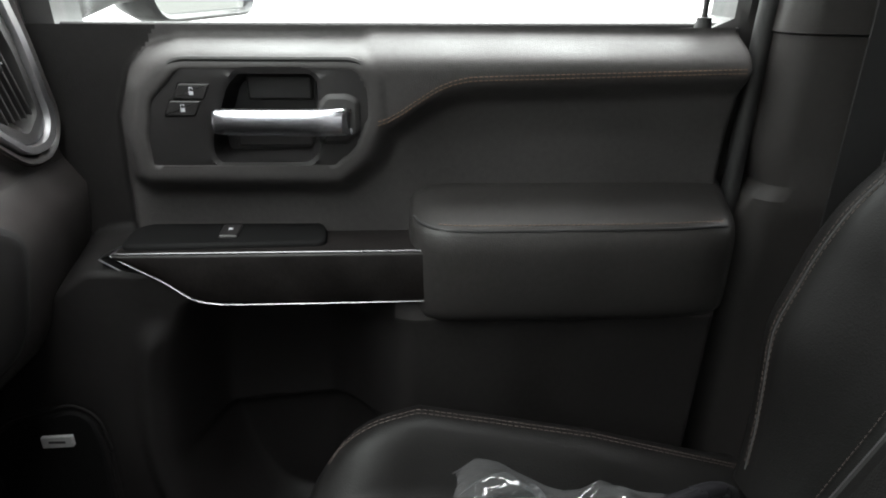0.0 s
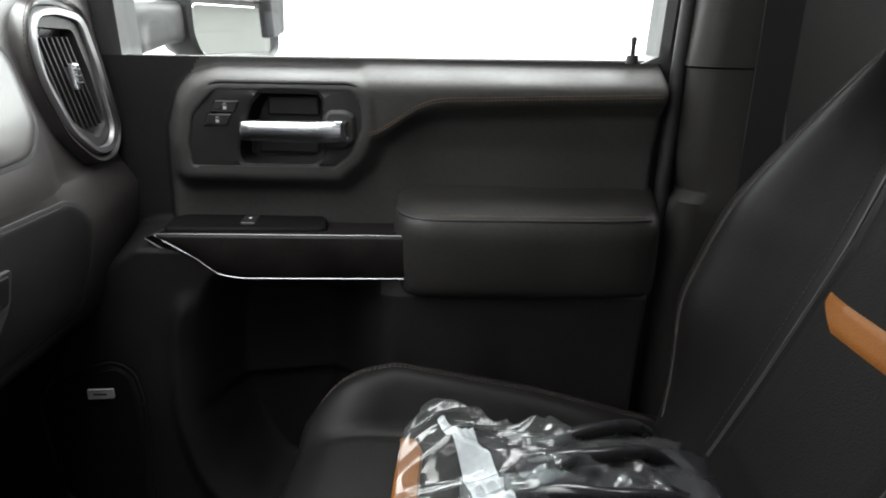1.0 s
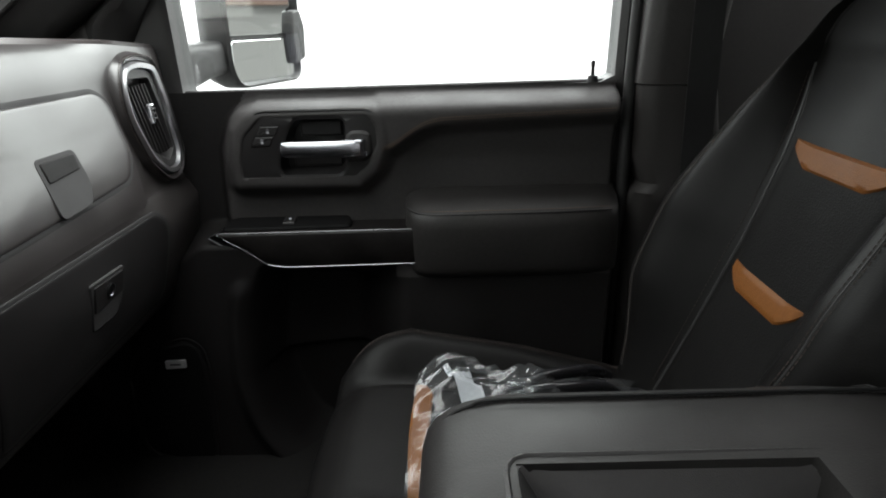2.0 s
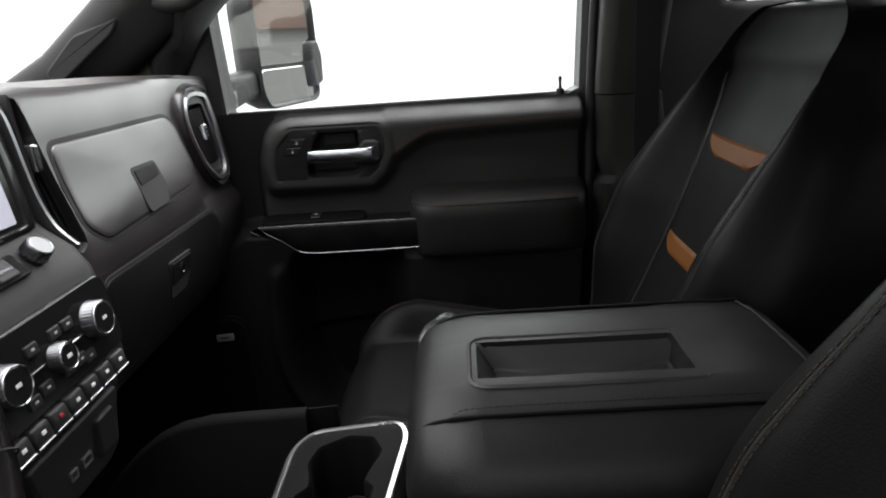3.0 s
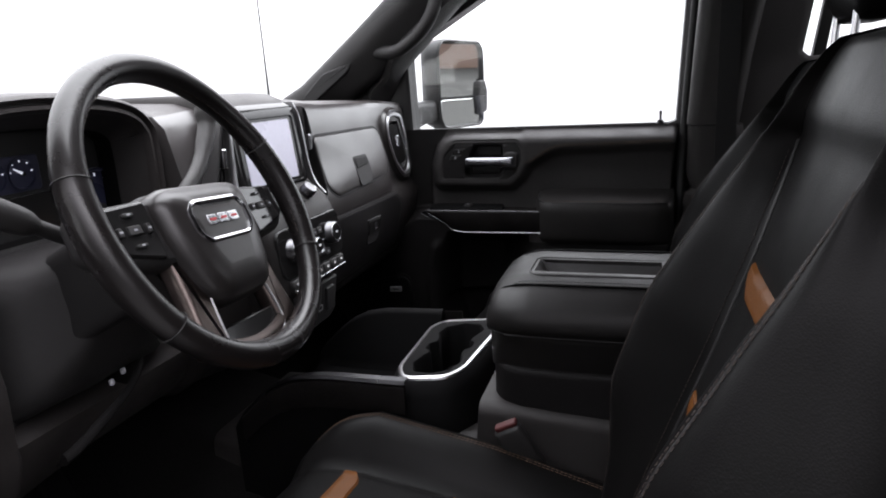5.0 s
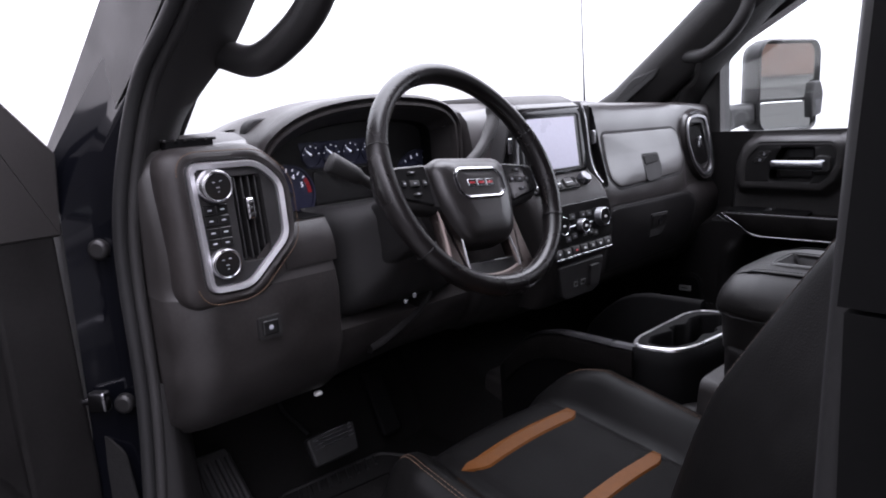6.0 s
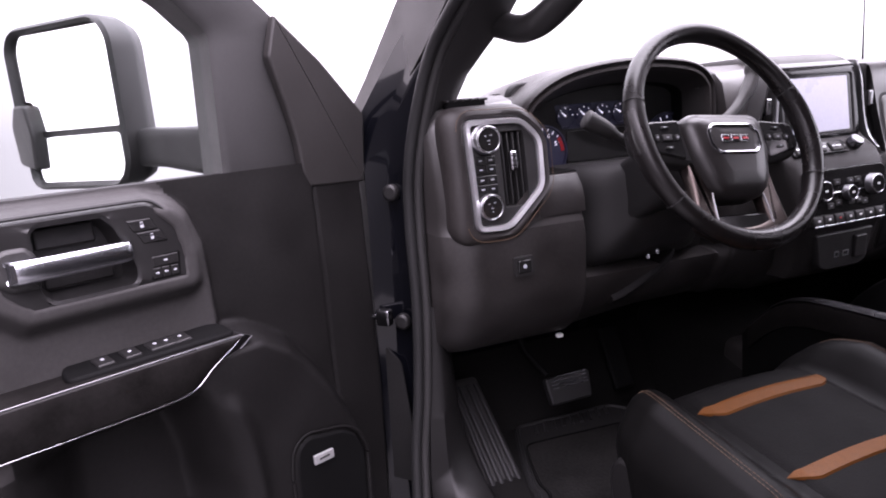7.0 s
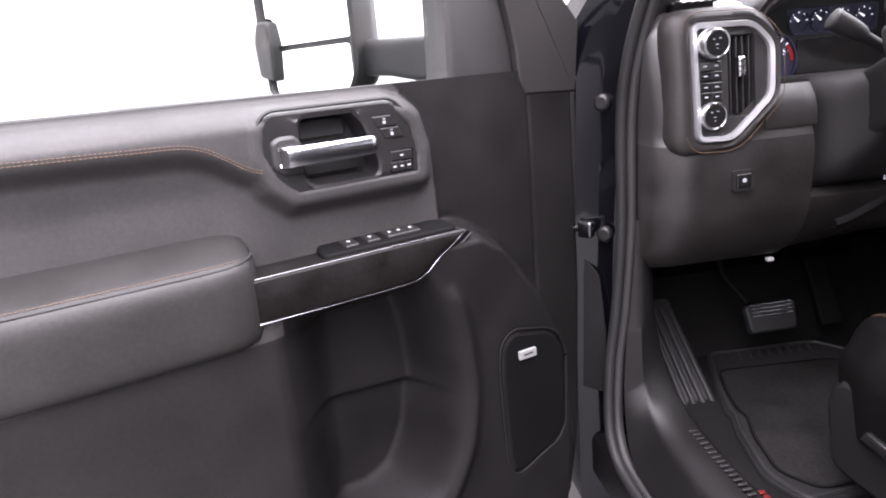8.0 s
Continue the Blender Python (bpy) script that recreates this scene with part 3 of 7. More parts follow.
    prof = [(0.0, 1.110), (0.075, 1.106), (0.098, 1.114), (0.106, 1.136), (0.108, 1.190), (0.105, 1.212), (0.097, 1.225), (0.080, 1.234), (0.05, 1.245), (0.02, 1.253), (0.0, 1.256)]
    prof = [p[:2] for p in spline([(a, b, 0) for a, b in prof], 3)]
    rings = []
    for u, k, g in ((3.276, 0.10, 0.5), (3.279, 0.62, 0.80), (3.285, 0.80, 0.90), (3.296, 0.92, 0.965), (3.315, 0.99, 0.995), (3.34, 1, 1), (3.45, 1, 1), (3.54, 0.985, 1), (3.60, 0.95, 1), (3.63, 0.90, 0.99), (3.644, 0.80, 0.97), (3.652, 0.5, 0.9)):
        rings.append([f(u, a * k, 1.195 + (b - 1.195) * g) for a, b in prof])
    loft(bm, rings)
    pad = part("arm_rest", bm, LEATHER, door, "padded black leather arm rest", sharp=70)
    bm = B()
    seam = [f(u, w, z) for u, w, z in spline([(3.283, 0.075, 1.233), (3.292, 0.086, 1.229), (3.31, 0.094, 1.2245), (3.34, 0.0985, 1.2235), (3.45, 0.0985, 1.2238), (3.56, 0.0965, 1.2242), (3.63, 0.0905, 1.225)], 8)]
    tube(bm, seam, 0.0016, 6)
    part("piping", bm, RUBBER, pad, "raised seam")
    bm = B()
    stitches(bm, [(p[0], p[1], p[2] + 0.0065) for p in [f(u, w, z) for u, w, z in spline([(3.31, 0.0905, 1.2225), (3.34, 0.0935, 1.2218), (3.45, 0.0935, 1.222), (3.56, 0.0915, 1.2224), (3.63, 0.0855, 1.223)], 10)]])
    part("stitching", bm, TANTHREAD, pad, "brown stitching")
    # pull cup front with bright edges
    PULL = [(2.975, 1.196), (3.299, 1.198), (3.297, 1.138), (3.085, 1.136), (3.055, 1.138), (3.03, 1.147), (3.0, 1.170)]
    bm = B()
    low_edge = [(2.958, 1.1935), (2.974, 1.184), (3.008, 1.1635), (3.035, 1.143), (3.06, 1.1375), (3.09, 1.1362), (3.297, 1.1378)]
    rings = []
    for k in range(41):
        u = 2.959 + 0.338 * (k / 40) ** 1.3
        zt, zb = 1.1965 + 0.006 * (u - 2.975), smooth_along(low_edge, u, 0.006)
        e = min(0.004, (zt - zb) * 0.3)
        rings.append([f(u, w, z) for w, z in ((0.0, zt), (0.091, zt), (0.095, zt - e * 0.4), (0.096, zt - e), (0.096, zb + e), (0.095, zb + e * 0.4), (0.091, zb), (0.0, zb))])
    loft(bm, rings)
    pull = part("pull_cup", bm, WOOD, door, "dark grained trim strip")
    bm = B()
    edge = [f(p[0], 0.0945, p[1]) for p in spline([(2.956, 1.196, 0), (2.974, 1.184, 0), (3.008, 1.1635, 0), (3.035, 1.143, 0), (3.06, 1.1365, 0), (3.09, 1.1352, 0), (3.2, 1.1362, 0), (3.297, 1.1375, 0)], 6)]
    tube(bm, edge, 0.0007, 6)
    part("bright_edge", bm, CHROME, pull, "thin chrome edge")
    bm = B()
    tube(bm, [f(2.958, 0.092, 1.1965), f(3.1, 0.092, 1.1975), f(3.298, 0.092, 1.1985)], 0.0014, 8)
    part("bright_rail", bm, DARKCHROME, pull, "dark chrome rounded upper edge")
    bm = B()
    o = [p[:2] for p in spline([(2.956, 1.196, 0), (2.974, 1.184, 0), (3.008, 1.1635, 0), (3.035, 1.143, 0)], 5)]
    loft(bm, [[f(u + du, w, z + dz) for du, w, dz in ((-0.001, 0.093, 0), (-0.017, 0.085, -0.008), (-0.019, 0.07, -0.010), (0.004, 0.07, 0.002))] for u, z in o])
    part("end_trim", bm, DARKCHROME, pull, "dark chrome end trim")
    bm = B()
    tube(bm, [f(u - 0.0172, 0.0855, z - 0.008) for u, z in o], 0.0009, 6)
    part("end_edge", bm, DARKCHROME, pull, "thin dark chrome edge")
    # switch pod on the shelf
    bm = B()
    pod = rounded([(2.962, 0.036), (3.0, 0.016), (3.160, 0.012), (3.182, 0.034), (3.186, 0.076), (2.962, 0.084)], 0.014)
    plate(bm, pod, 1.19, 1.2035, 0.004, lambda a, b, c: f(a, b, c + 0.10 * (0.076 - b) * 0.9))
    podo = part("switch_pod", bm, BLACK, door, "gloss black window switch panel")
    sw = ((3.075,),) if passenger else ((3.135,), (3.10,), (3.066,), (3.05,), (3.03,))
    for (su,) in sw:
        bm = B()
        plate(bm, rounded(rect(su - 0.011, 0.036, su + 0.011, 0.066), 0.003), 1.2015, 1.2062, 0.002, lambda a, b, c: f(a, b, c + 0.09 * (0.076 - b)))
        k = part("window_switch", bm, SMOOTH, podo)
        bm = B()
        plate(bm, rect(su - 0.0022, 0.047, su + 0.0022, 0.051), 1.2062, 1.2070, 0.0002, lambda a, b, c: f(a, b, c + 0.09 * (0.076 - b)))
        part("switch_mark", bm, MARK, k)
    # speaker grille with its badge
    bm = B()
    plate(bm, SPEAKER, 0.060, 0.0925, 0.004, p)
    sp = part("speaker_grille", bm, BLACK, door, "fine black speaker grille")
    bm = B()
    tube(bm, [f(a, 0.0885, b) for a, b in inset(SPEAKER, -0.008)], 0.0042, 8, closed=True)
    part("grille_rim", bm, HARD, sp)
    bm = B()
    plate(bm, rounded([(2.828, 0.940), (2.866, 0.942), (2.866, 0.958), (2.828, 0.956)], 0.002), 0.090, 0.097, 0.001, p)
    bd = part("speaker_badge", bm, SILVER, sp, "small silver badge")
    bm = B()
    plate(bm, rect(2.837, 0.9475, 2.857, 0.9510), 0.0965, 0.0975, 0.0002, p)
    part("badge_bar", bm, DARK, bd)
    # window frame, sail, glass
    bm = B()
    outer = rounded([(2.60, 1.39), (3.70, 1.39), (3.74, 1.93), (3.70, 1.96), (3.25, 1.96), (3.10, 1.905), (2.792, 1.692), (2.70, 1.61), (2.603, 1.505)], 0.012)
    hole = rounded([(2.893, 1.412), (3.648, 1.424), (3.665, 1.88), (3.645, 1.90), (3.37, 1.90), (3.28, 1.88), (2.935, 1.682), (2.885, 1.635)], 0.01)
    c = (3.2, 1.58)
    stack(bm, c, [(hole, -0.085), (outer, -0.085), (outer, -0.03), (inset(outer, 0.006), -0.018), (inset(hole, -0.012), -0.012), (hole, -0.020), (hole, -0.085)], p, n=160, cap_last=False)
    part("window_frame", bm, PLASTIC, door, "black window frame and mirror sail", sharp=40)
    bm = B()
    plate(bm, rounded([(2.628, 1.378), (2.746, 1.383), (2.760, 1.41), (2.764, 1.46), (2.776, 1.515), (2.80, 1.60), (2.78, 1.665), (2.70, 1.595), (2.615, 1.50)], 0.004), -0.01, 0.006, 0.004, p)
    part("sail_cover", bm, VINYL, door)
    bm = B()
    plate(bm, [(2.86, 1.40), (3.66, 1.40), (3.67, 1.89), (3.36, 1.91), (3.27, 1.88), (2.87, 1.62)], -0.052, -0.047, 0.001, p)
    g = part("window_glass", bm, GLASS, door, "clear side window", smooth=False)
    g.visible_shadow = False
    bm = B()
    tube(bm, [f(2.86, -0.034, 1.419), f(3.66, -0.034, 1.423)], 0.006, 8)
    part("window_seal", bm, RUBBER, door)
    bm = B()
    pu = 3.607
    tube(bm, [f(pu, -0.005, 1.425), f(pu, -0.005, 1.436), f(pu, -0.005, 1.4365), f(pu, -0.005, 1.448), f(pu, -0.005, 1.458), f(pu, -0.005, 1.461)], [0.0095, 0.008, 0.0035, 0.003, 0.0042, 0.002], 10, up=(0, 1, 0))
    part("lock_pin", bm, RUBBER, door, "slim black lock pin")
    side_mirror(door, f, radians(18), passenger)
    return door


build_door(passenger_map, True)
build_door(driver_map, False)


# ---- dashboard; faces are drawn in (y, z) with x as depth ----
def face(y, z, x):
    return (x, y, z)


dash = thing("dashboard", (2.6, 0, 1.03), "black soft-touch truck dashboard with silver vent surrounds", "dashboard")
TOPZ = [(-0.87, 1.503), (-0.80, 1.512), (-0.66, 1.518), (-0.45, 1.53), (-0.2, 1.54), (-0.1, 1.548), (0.12, 1.548), (0.2, 1.542), (0.3, 1.533), (0.6, 1.525), (0.87, 1.505)]


def dash_section(y):
    zt = smooth_along(TOPZ, y, 0.03)
    k = step(-0.69, -0.655, y) * (1 - step(-0.24, -0.215, y))
    d = 0.125 * k
    drv = 1 - step(-0.25, -0.15, y)
    e = 0.0 + 0.05 * step(0.80, 0.87, abs(y)) ** 2
    kc = lambda z: step(-0.584, -0.572, y) * (1 - step(-0.25, -0.235, y))
    pts = [(2.15, 1.43), (2.40, zt - 0.025), (2.62, zt - 0.004), (2.70, zt), (2.795 - d, zt - 0.003), (2.832 - d, zt - 0.014), (2.852 - d, zt - 0.034), (2.864 - d, 1.455), (2.879 - d, 1.40 - 0.044 * k), (2.889 - d * (0.28 + 0.6 * kc(0)), 1.345), (2.888 - d * (0.10 + 0.7 * kc(0)), 1.318)]
    pts += [(2.886 - 0.004 * k, 1.305), (2.887 - 0.002 * k, 1.297), (2.882 + 0.006 * drv, 1.290), (2.893, 1.280), (2.899, 1.25), (2.894 + 0.003 * drv, 1.21), (2.892 + 0.004 * drv, 1.18), (2.891 + 0.004 * drv, 1.172), (2.890 + 0.004 * drv, 1.163), (2.888 + 0.004 * drv, 1.150), (2.878, 1.115), (2.866, 1.095), (2.848, 1.072), (2.81, 1.045), (2.70, 1.03), (2.15, 1.02)]
    right = [(2.15, 1.43), (2.40, zt - 0.025), (2.62, zt - 0.004), (2.76, zt), (2.825, zt - 0.003), (2.843, zt - 0.010), (2.856, zt - 0.026), (2.860, 1.462), (2.874, 1.40), (2.893, 1.345), (2.899, 1.325), (2.902, 1.312), (2.904, 1.30), (2.905, 1.29), (2.905, 1.28), (2.903, 1.25), (2.899, 1.21), (2.893, 1.18), (2.891, 1.172), (2.889, 1.163), (2.886, 1.150), (2.876, 1.115), (2.866, 1.095), (2.848, 1.072), (2.81, 1.045), (2.70, 1.03), (2.15, 1.02)]
    pr = step(0.15, 0.21, y)
    pts = [(a + (x - a) * pr, b + (z - b) * pr) for (a, b), (x, z) in zip(pts, right)]
    upright = step(0.585, 0.645, y)
    pts = [(x + (2.872 + 0.3 * (x - 2.882) - x) * upright * step(1.245, 1.292, z), z) if x > 2.82 and z < 1.52 else (x, z) for x, z in pts]
    lift = 0.015 * step(-0.58, -0.42, y) * (1 - step(-0.16, -0.12, y))
    pts = [(x, z + (lift * (1.13 - z) / 0.06 if z < 1.13 and z > 1.07 else lift * 1.0 if z <= 1.07 else 0)) for x, z in pts]
    v = 0.05 * step(0.674, 0.684, abs(y)) * (1 - step(0.780, 0.788, abs(y)))
    return [(x - e - (v if 1.33 < z < 1.46 else 0) - (0.07 * kc(z) if 1.168 < z < 1.312 and x > 2.75 else 0) - (0.022 * kc(1.165) if z < 1.168 and x > 2.75 else 0), y, z) for x, z in pts]


bm = B()
ys = [-0.857, -0.85, -0.83, -0.80, -0.789, -0.784, -0.779, -0.75, -0.70] + [-0.69 + 0.007 * i for i in range(6)] + [-0.64] + [-0.602 + 0.004 * i for i in range(15)] + [-0.52, -0.4, -0.3, -0.262, -0.251] + [-0.245 + 0.007 * i for i in range(6)] + [-0.18 + 0.04 * i for i in range(21)] + [0.64, 0.67, 0.674, 0.679, 0.685, 0.74, 0.779, 0.784, 0.789, 0.80, 0.83, 0.85, 0.868]
sections = [dash_section(y) for y in ys]
loft(bm, [[(2.60, q[0][1], 1.40)] + q[5:15] + [(2.60, q[0][1], 1.28)] for q in sections])
part("dash_body", bm, DASH, dash, sharp=50)
bm = B()
loft(bm, [[(2.62, q[0][1], 1.279)] + q[14:] for q in sections])
part("lower_dash", bm, LOWDASH, dash, "grained lower dash panel", sharp=50)
bm = B()
loft(bm, [q[:6] + [(2.60, q[0][1], 1.40), (2.15, q[0][1], 1.38)] for q in sections])
part("dash_top", bm, TOPPAD, dash, "dark leather-look dash top pad", sharp=50)

# instrument hood
bm = B()
arch = spline([(-0.672, 1.33, 0), (-0.682, 1.40, 0), (-0.685, 1.455, 0), (-0.668, 1.497, 0), (-0.62, 1.532, 0), (-0.55, 1.556, 0), (-0.45, 1.568, 0), (-0.35, 1.566, 0), (-0.275, 1.553, 0), (-0.235, 1.525, 0), (-0.222, 1.48, 0), (-0.222, 1.33, 0)], 5)
arch = [(a, b) for a, b, _ in arch]


def arch_in(d):
    m = len(arch)
    out = []
    for i in range(m):
        t = (Vector(arch[min(m - 1, i + 1)]) - Vector(arch[max(0, i - 1)])).normalized()
        out.append((arch[i][0] + t.y * d, arch[i][1] - t.x * d))
    return out


prof = [(-0.006, 2.55), (0.0, 2.70), (0.0, 2.80), (0.001, 2.832), (0.004, 2.843), (0.008, 2.847), (0.0115, 2.845), (0.0135, 2.8395), (0.0155, 2.8395), (0.0175, 2.8445), (0.022, 2.845), (0.026, 2.839), (0.0275, 2.832)]
rings = [[(x, a, b - (0.02 if x < 2.6 else 0)) for a, b in arch_in(d)] for d, x in prof]
loft(bm, rings, close=False, cap=False)
hood = part("instrument_hood", bm, TOPPAD, dash, "leather-wrapped instrument hood", sharp=60)
bm = B()
stitches(bm, [(2.8335, a, b) for a, b in arch_in(0.0025)])
part("stitching", bm, THREAD, hood, "brown stitching")
bm = B()
rings = [[(x, a, b) for a, b in arch_in(d)] for d, x in ((0.0272, 2.834), (0.031, 2.826), (0.044, 2.800), (0.0465, 2.792))]
loft(bm, rings, close=False, cap=False)
part("inner_bezel", bm, VINYL, hood, "smooth inner edge of the instrument hood", sharp=60)
bm = B()
loft(bm, [[(x, a, b) for a, b in arch_in(d)] for d, x in ((0.0462, 2.793), (0.049, 2.780), (0.050, 2.74))], close=False, cap=False)
part("gauge_well", bm, BLACK, hood, "black wall round the gauges", sharp=60)
# instruments
bm = B()
plate(bm, rounded(rect(-0.655, 1.325, -0.235, 1.535), 0.03), 2.74, 2.764, 0.003, face)
clus = part("instrument_panel", bm, DARK, dash, "dark instrument panel with round gauges")
bm = B()
plate(bm, rounded([(-0.560, 1.488), (-0.375, 1.488), (-0.375, 1.440), (-0.545, 1.440)], 0.006), 2.762, 2.7655, 0.001, face)
part("gauge_strip", bm, DIAL, clus, "blue-black strip of small gauges")


def gauge(cy, cz, r, ticks, start, sweep, needle, x=2.764):
    bm = B()
    c = (cy, cz)
    stack(bm, c, [(circle(cy, cz, r * 1.06), x), (circle(cy, cz, r * 1.06), x + 0.006), (circle(cy, cz, r), x + 0.006), (circle(cy, cz, r * 0.97), x + 0.002)], face, n=40)
    g = part("gauge", bm, DIAL, clus, "round dark gauge with white marks")
    bm = B()
    for i in range(ticks):
        a = radians(start - sweep * i / (ticks - 1))
        ca, sa = math.cos(a), math.sin(a)
        q = lambda rr, s, xx: (xx, cy + rr * ca - s * sa, cz + rr * sa + s * ca)
        big = 0.004 if i % 2 == 0 else 0.0025
        loft(bm, [[q(r * 0.92, -0.0007, xx), q(r * 0.92, 0.0007, xx), q(r * 0.92 - big * r / 0.03, 0.0007, xx), q(r * 0.92 - big * r / 0.03, -0.0007, xx)] for xx in (x + 0.002, x + 0.0032)])
    part("gauge_marks", bm, LIT, g)
    bm = B()
    a = radians(needle)
    tube(bm, [(x + 0.006, cy, cz), (x + 0.006, cy + r * 0.8 * math.cos(a), cz + r * 0.8 * math.sin(a))], [0.0022, 0.0007], 6)
    part("needle", bm, LIT, g)
    bm = B()
    plate(bm, circle(cy, cz, r * 0.13, 16), x + 0.002, x + 0.009, 0.001, face)
    part("needle_cap", bm, DARK, g)
    return g


tach = gauge(-0.590, 1.398, 0.052, 13, 215, 190, 205)
bm = B()
for i in range(4):
    a = radians(32 - 9 * i)
    q = lambda rr, s, xx: (xx, -0.590 + rr * math.cos(a) - s * math.sin(a), 1.398 + rr * math.sin(a) + s * math.cos(a))
    loft(bm, [[q(0.0485, -0.003, xx), q(0.0485, 0.003, xx), q(0.041, 0.003, xx), q(0.041, -0.003, xx)] for xx in (2.7665, 2.7678)])
part("red_band", bm, RED, tach)
for ch, a in (("3", 100), ("4", 66), ("5", 28)):
    ca, sa = 0.034 * math.cos(radians(a)), 0.034 * math.sin(radians(a))
    part("gauge_number", words(ch, 0.013, lambda p, q, r: (2.7668 + r, -0.590 + ca + p, 1.398 + sa + q)), LIT, tach)
gauge(-0.285, 1.395, 0.058, 15, 225, 270, 225)
for i in range(4):
    gauge(-0.535 + 0.0435 * i, 1.464, 0.0195, 5, 170, 160, 140 if i != 3 else 150)
bm = B()
plate(bm, rounded(rect(-0.535, 1.36, -0.36, 1.435), 0.006), 2.764, 2.768, 0.001, face)
part("driver_display", bm, GLOSS, clus, "dark driver information display")


FACE = [(1.02, 2.78), (1.072, 2.848), (1.095, 2.866), (1.115, 2.876), (1.15, 2.886), (1.18, 2.893), (1.21, 2.899), (1.25, 2.903), (1.285, 2.905), (1.30, 2.904), (1.325, 2.899), (1.345, 2.893), (1.40, 2.874), (1.462, 2.860), (1.52, 2.846)]
# end vents with bright surround
tiltd = lambda y, z, x: (x + along([(1.28, 0.010), (1.345, 0.006), (1.40, 0.0), (1.48, -0.010)], z), y, z)
def end_vent(s):
    tiltv = tiltd if s < 0 else lambda y, z, x: (x - 2.884 + 2.876 + 0.3 * (along(FACE, z) - 2.882), y, z)
    VB = rounded([(-0.808, 1.476), (-0.698, 1.474), (-0.662, 1.438), (-0.664, 1.350), (-0.737, 1.283), (-0.804, 1.285)], 0.018)
    if s > 0:
        VB = rounded([(0.757, 1.477), (0.700, 1.486), (0.653, 1.481), (0.635, 1.447), (0.639, 1.402), (0.669, 1.337), (0.720, 1.299), (0.764, 1.300), (0.786, 1.328), (0.777, 1.41)], 0.02)
    c = (-0.735, 1.38) if s < 0 else (0.715, 1.39)
    bm = B()
    big = inset(VB, -0.015)
    if s < 0:
        big = rounded([(-0.841, 1.494), (-0.692, 1.497), (-0.649, 1.452), (-0.645, 1.352), (-0.712, 1.269), (-0.750, 1.261), (-0.840, 1.263)], 0.034, 8)
    stack(bm, c, [(inset(big, -0.003 if s < 0 else -0.006), 2.850 if s < 0 else 2.866), (inset(big, -0.003 if s < 0 else -0.006), 2.868 if s < 0 else 2.872), (big, 2.881 if s < 0 else 2.880), (inset(big, 0.008), 2.891 if s < 0 else 2.888), (inset(VB, -0.008), 2.894), (inset(VB, -0.002), 2.890), (VB, 2.884), (inset(VB, 0.02), 2.884)], tiltv, cap_last=False)
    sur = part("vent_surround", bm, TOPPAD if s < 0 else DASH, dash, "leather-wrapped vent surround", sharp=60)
    bm = B()
    stitches(bm, [tiltv(a, b, 2.8935 if s < 0 else 2.891) for a, b in inset(VB, -0.0155 if s < 0 else -0.0105)], 0.0036, 0.0018, 0.0008)
    part("stitching", bm, TANTHREAD if s < 0 else THREAD, sur, "brown stitching")
    bm = B()
    stack(bm, c, [(VB, 2.882), (inset(VB, 0.0005), 2.891), (inset(VB, 0.0025), 2.8955), (inset(VB, 0.0095), 2.8935), (inset(VB, 0.0105), 2.885)], tiltv, cap_last=False)
    # passenger's ring is a dimmer copy, coloured for less light than the driver's
    ring = part("vent_ring", bm, RINGMETAL if s < 0 else RINGSHADED, sur, "bright satin vent ring", sharp=60)
    bm = B()
    if s < 0:
        hole = rounded(rect(-0.744, 1.322, -0.696, 1.452), 0.004)
        cc = (-0.72, 1.387)
    else:
        hole = rounded([(0.657, 1.461), (0.735, 1.458), (0.756, 1.40), (0.764, 1.338), (0.736, 1.320), (0.688, 1.347), (0.659, 1.405)], 0.008)
        cc = (0.71, 1.395)
    stack(bm, cc, [(inset(VB, 0.009), 2.8845), (inset(VB, 0.012), 2.888), (hole, 2.888), (inset(hole, 0.001), 2.884), (inset(hole, 0.003), 2.855)], tiltv)
    plt = part("vent_panel", bm, PLASTIC, sur)
    n = 4 if s < 0 else 7
    a, b = (-0.742, -0.698) if s < 0 else (0.656, 0.735)
    for i in range(n):
        y = a + (b - a) * (i + 0.5) / n
        bm = B()
        lo = 1.326 if s < 0 else 1.335
        plate(bm, rounded(rect(-0.010, lo, 0.010, 1.449), 0.0006, 2), -0.0013, 0.0013, 0.0008, lambda p, q, r: tiltv(y + r + (0 if s < 0 else 0.30 * (1.44 - q)), q, 2.874 + p), both=True)
        part("slat", bm, PLASTIC, plt)
    bm = B()
    plate(bm, rounded(rect(s * 0.72 - 0.0065, 1.385, s * 0.72 + 0.0065, 1.418), 0.003), 2.872, 2.892, 0.003, tiltv)
    tab = part("vent_tab", bm, CHROME, plt, "bright vent slider")
    bm = B()
    for i in range(3):
        tube(bm, [tiltv(s * 0.72 - 0.006, 1.394 + 0.008 * i, 2.8918), tiltv(s * 0.72 + 0.006, 1.394 + 0.008 * i, 2.8918)], 0.0012, 6)
    part("grip_rib", bm, DARK, tab)
    return plt


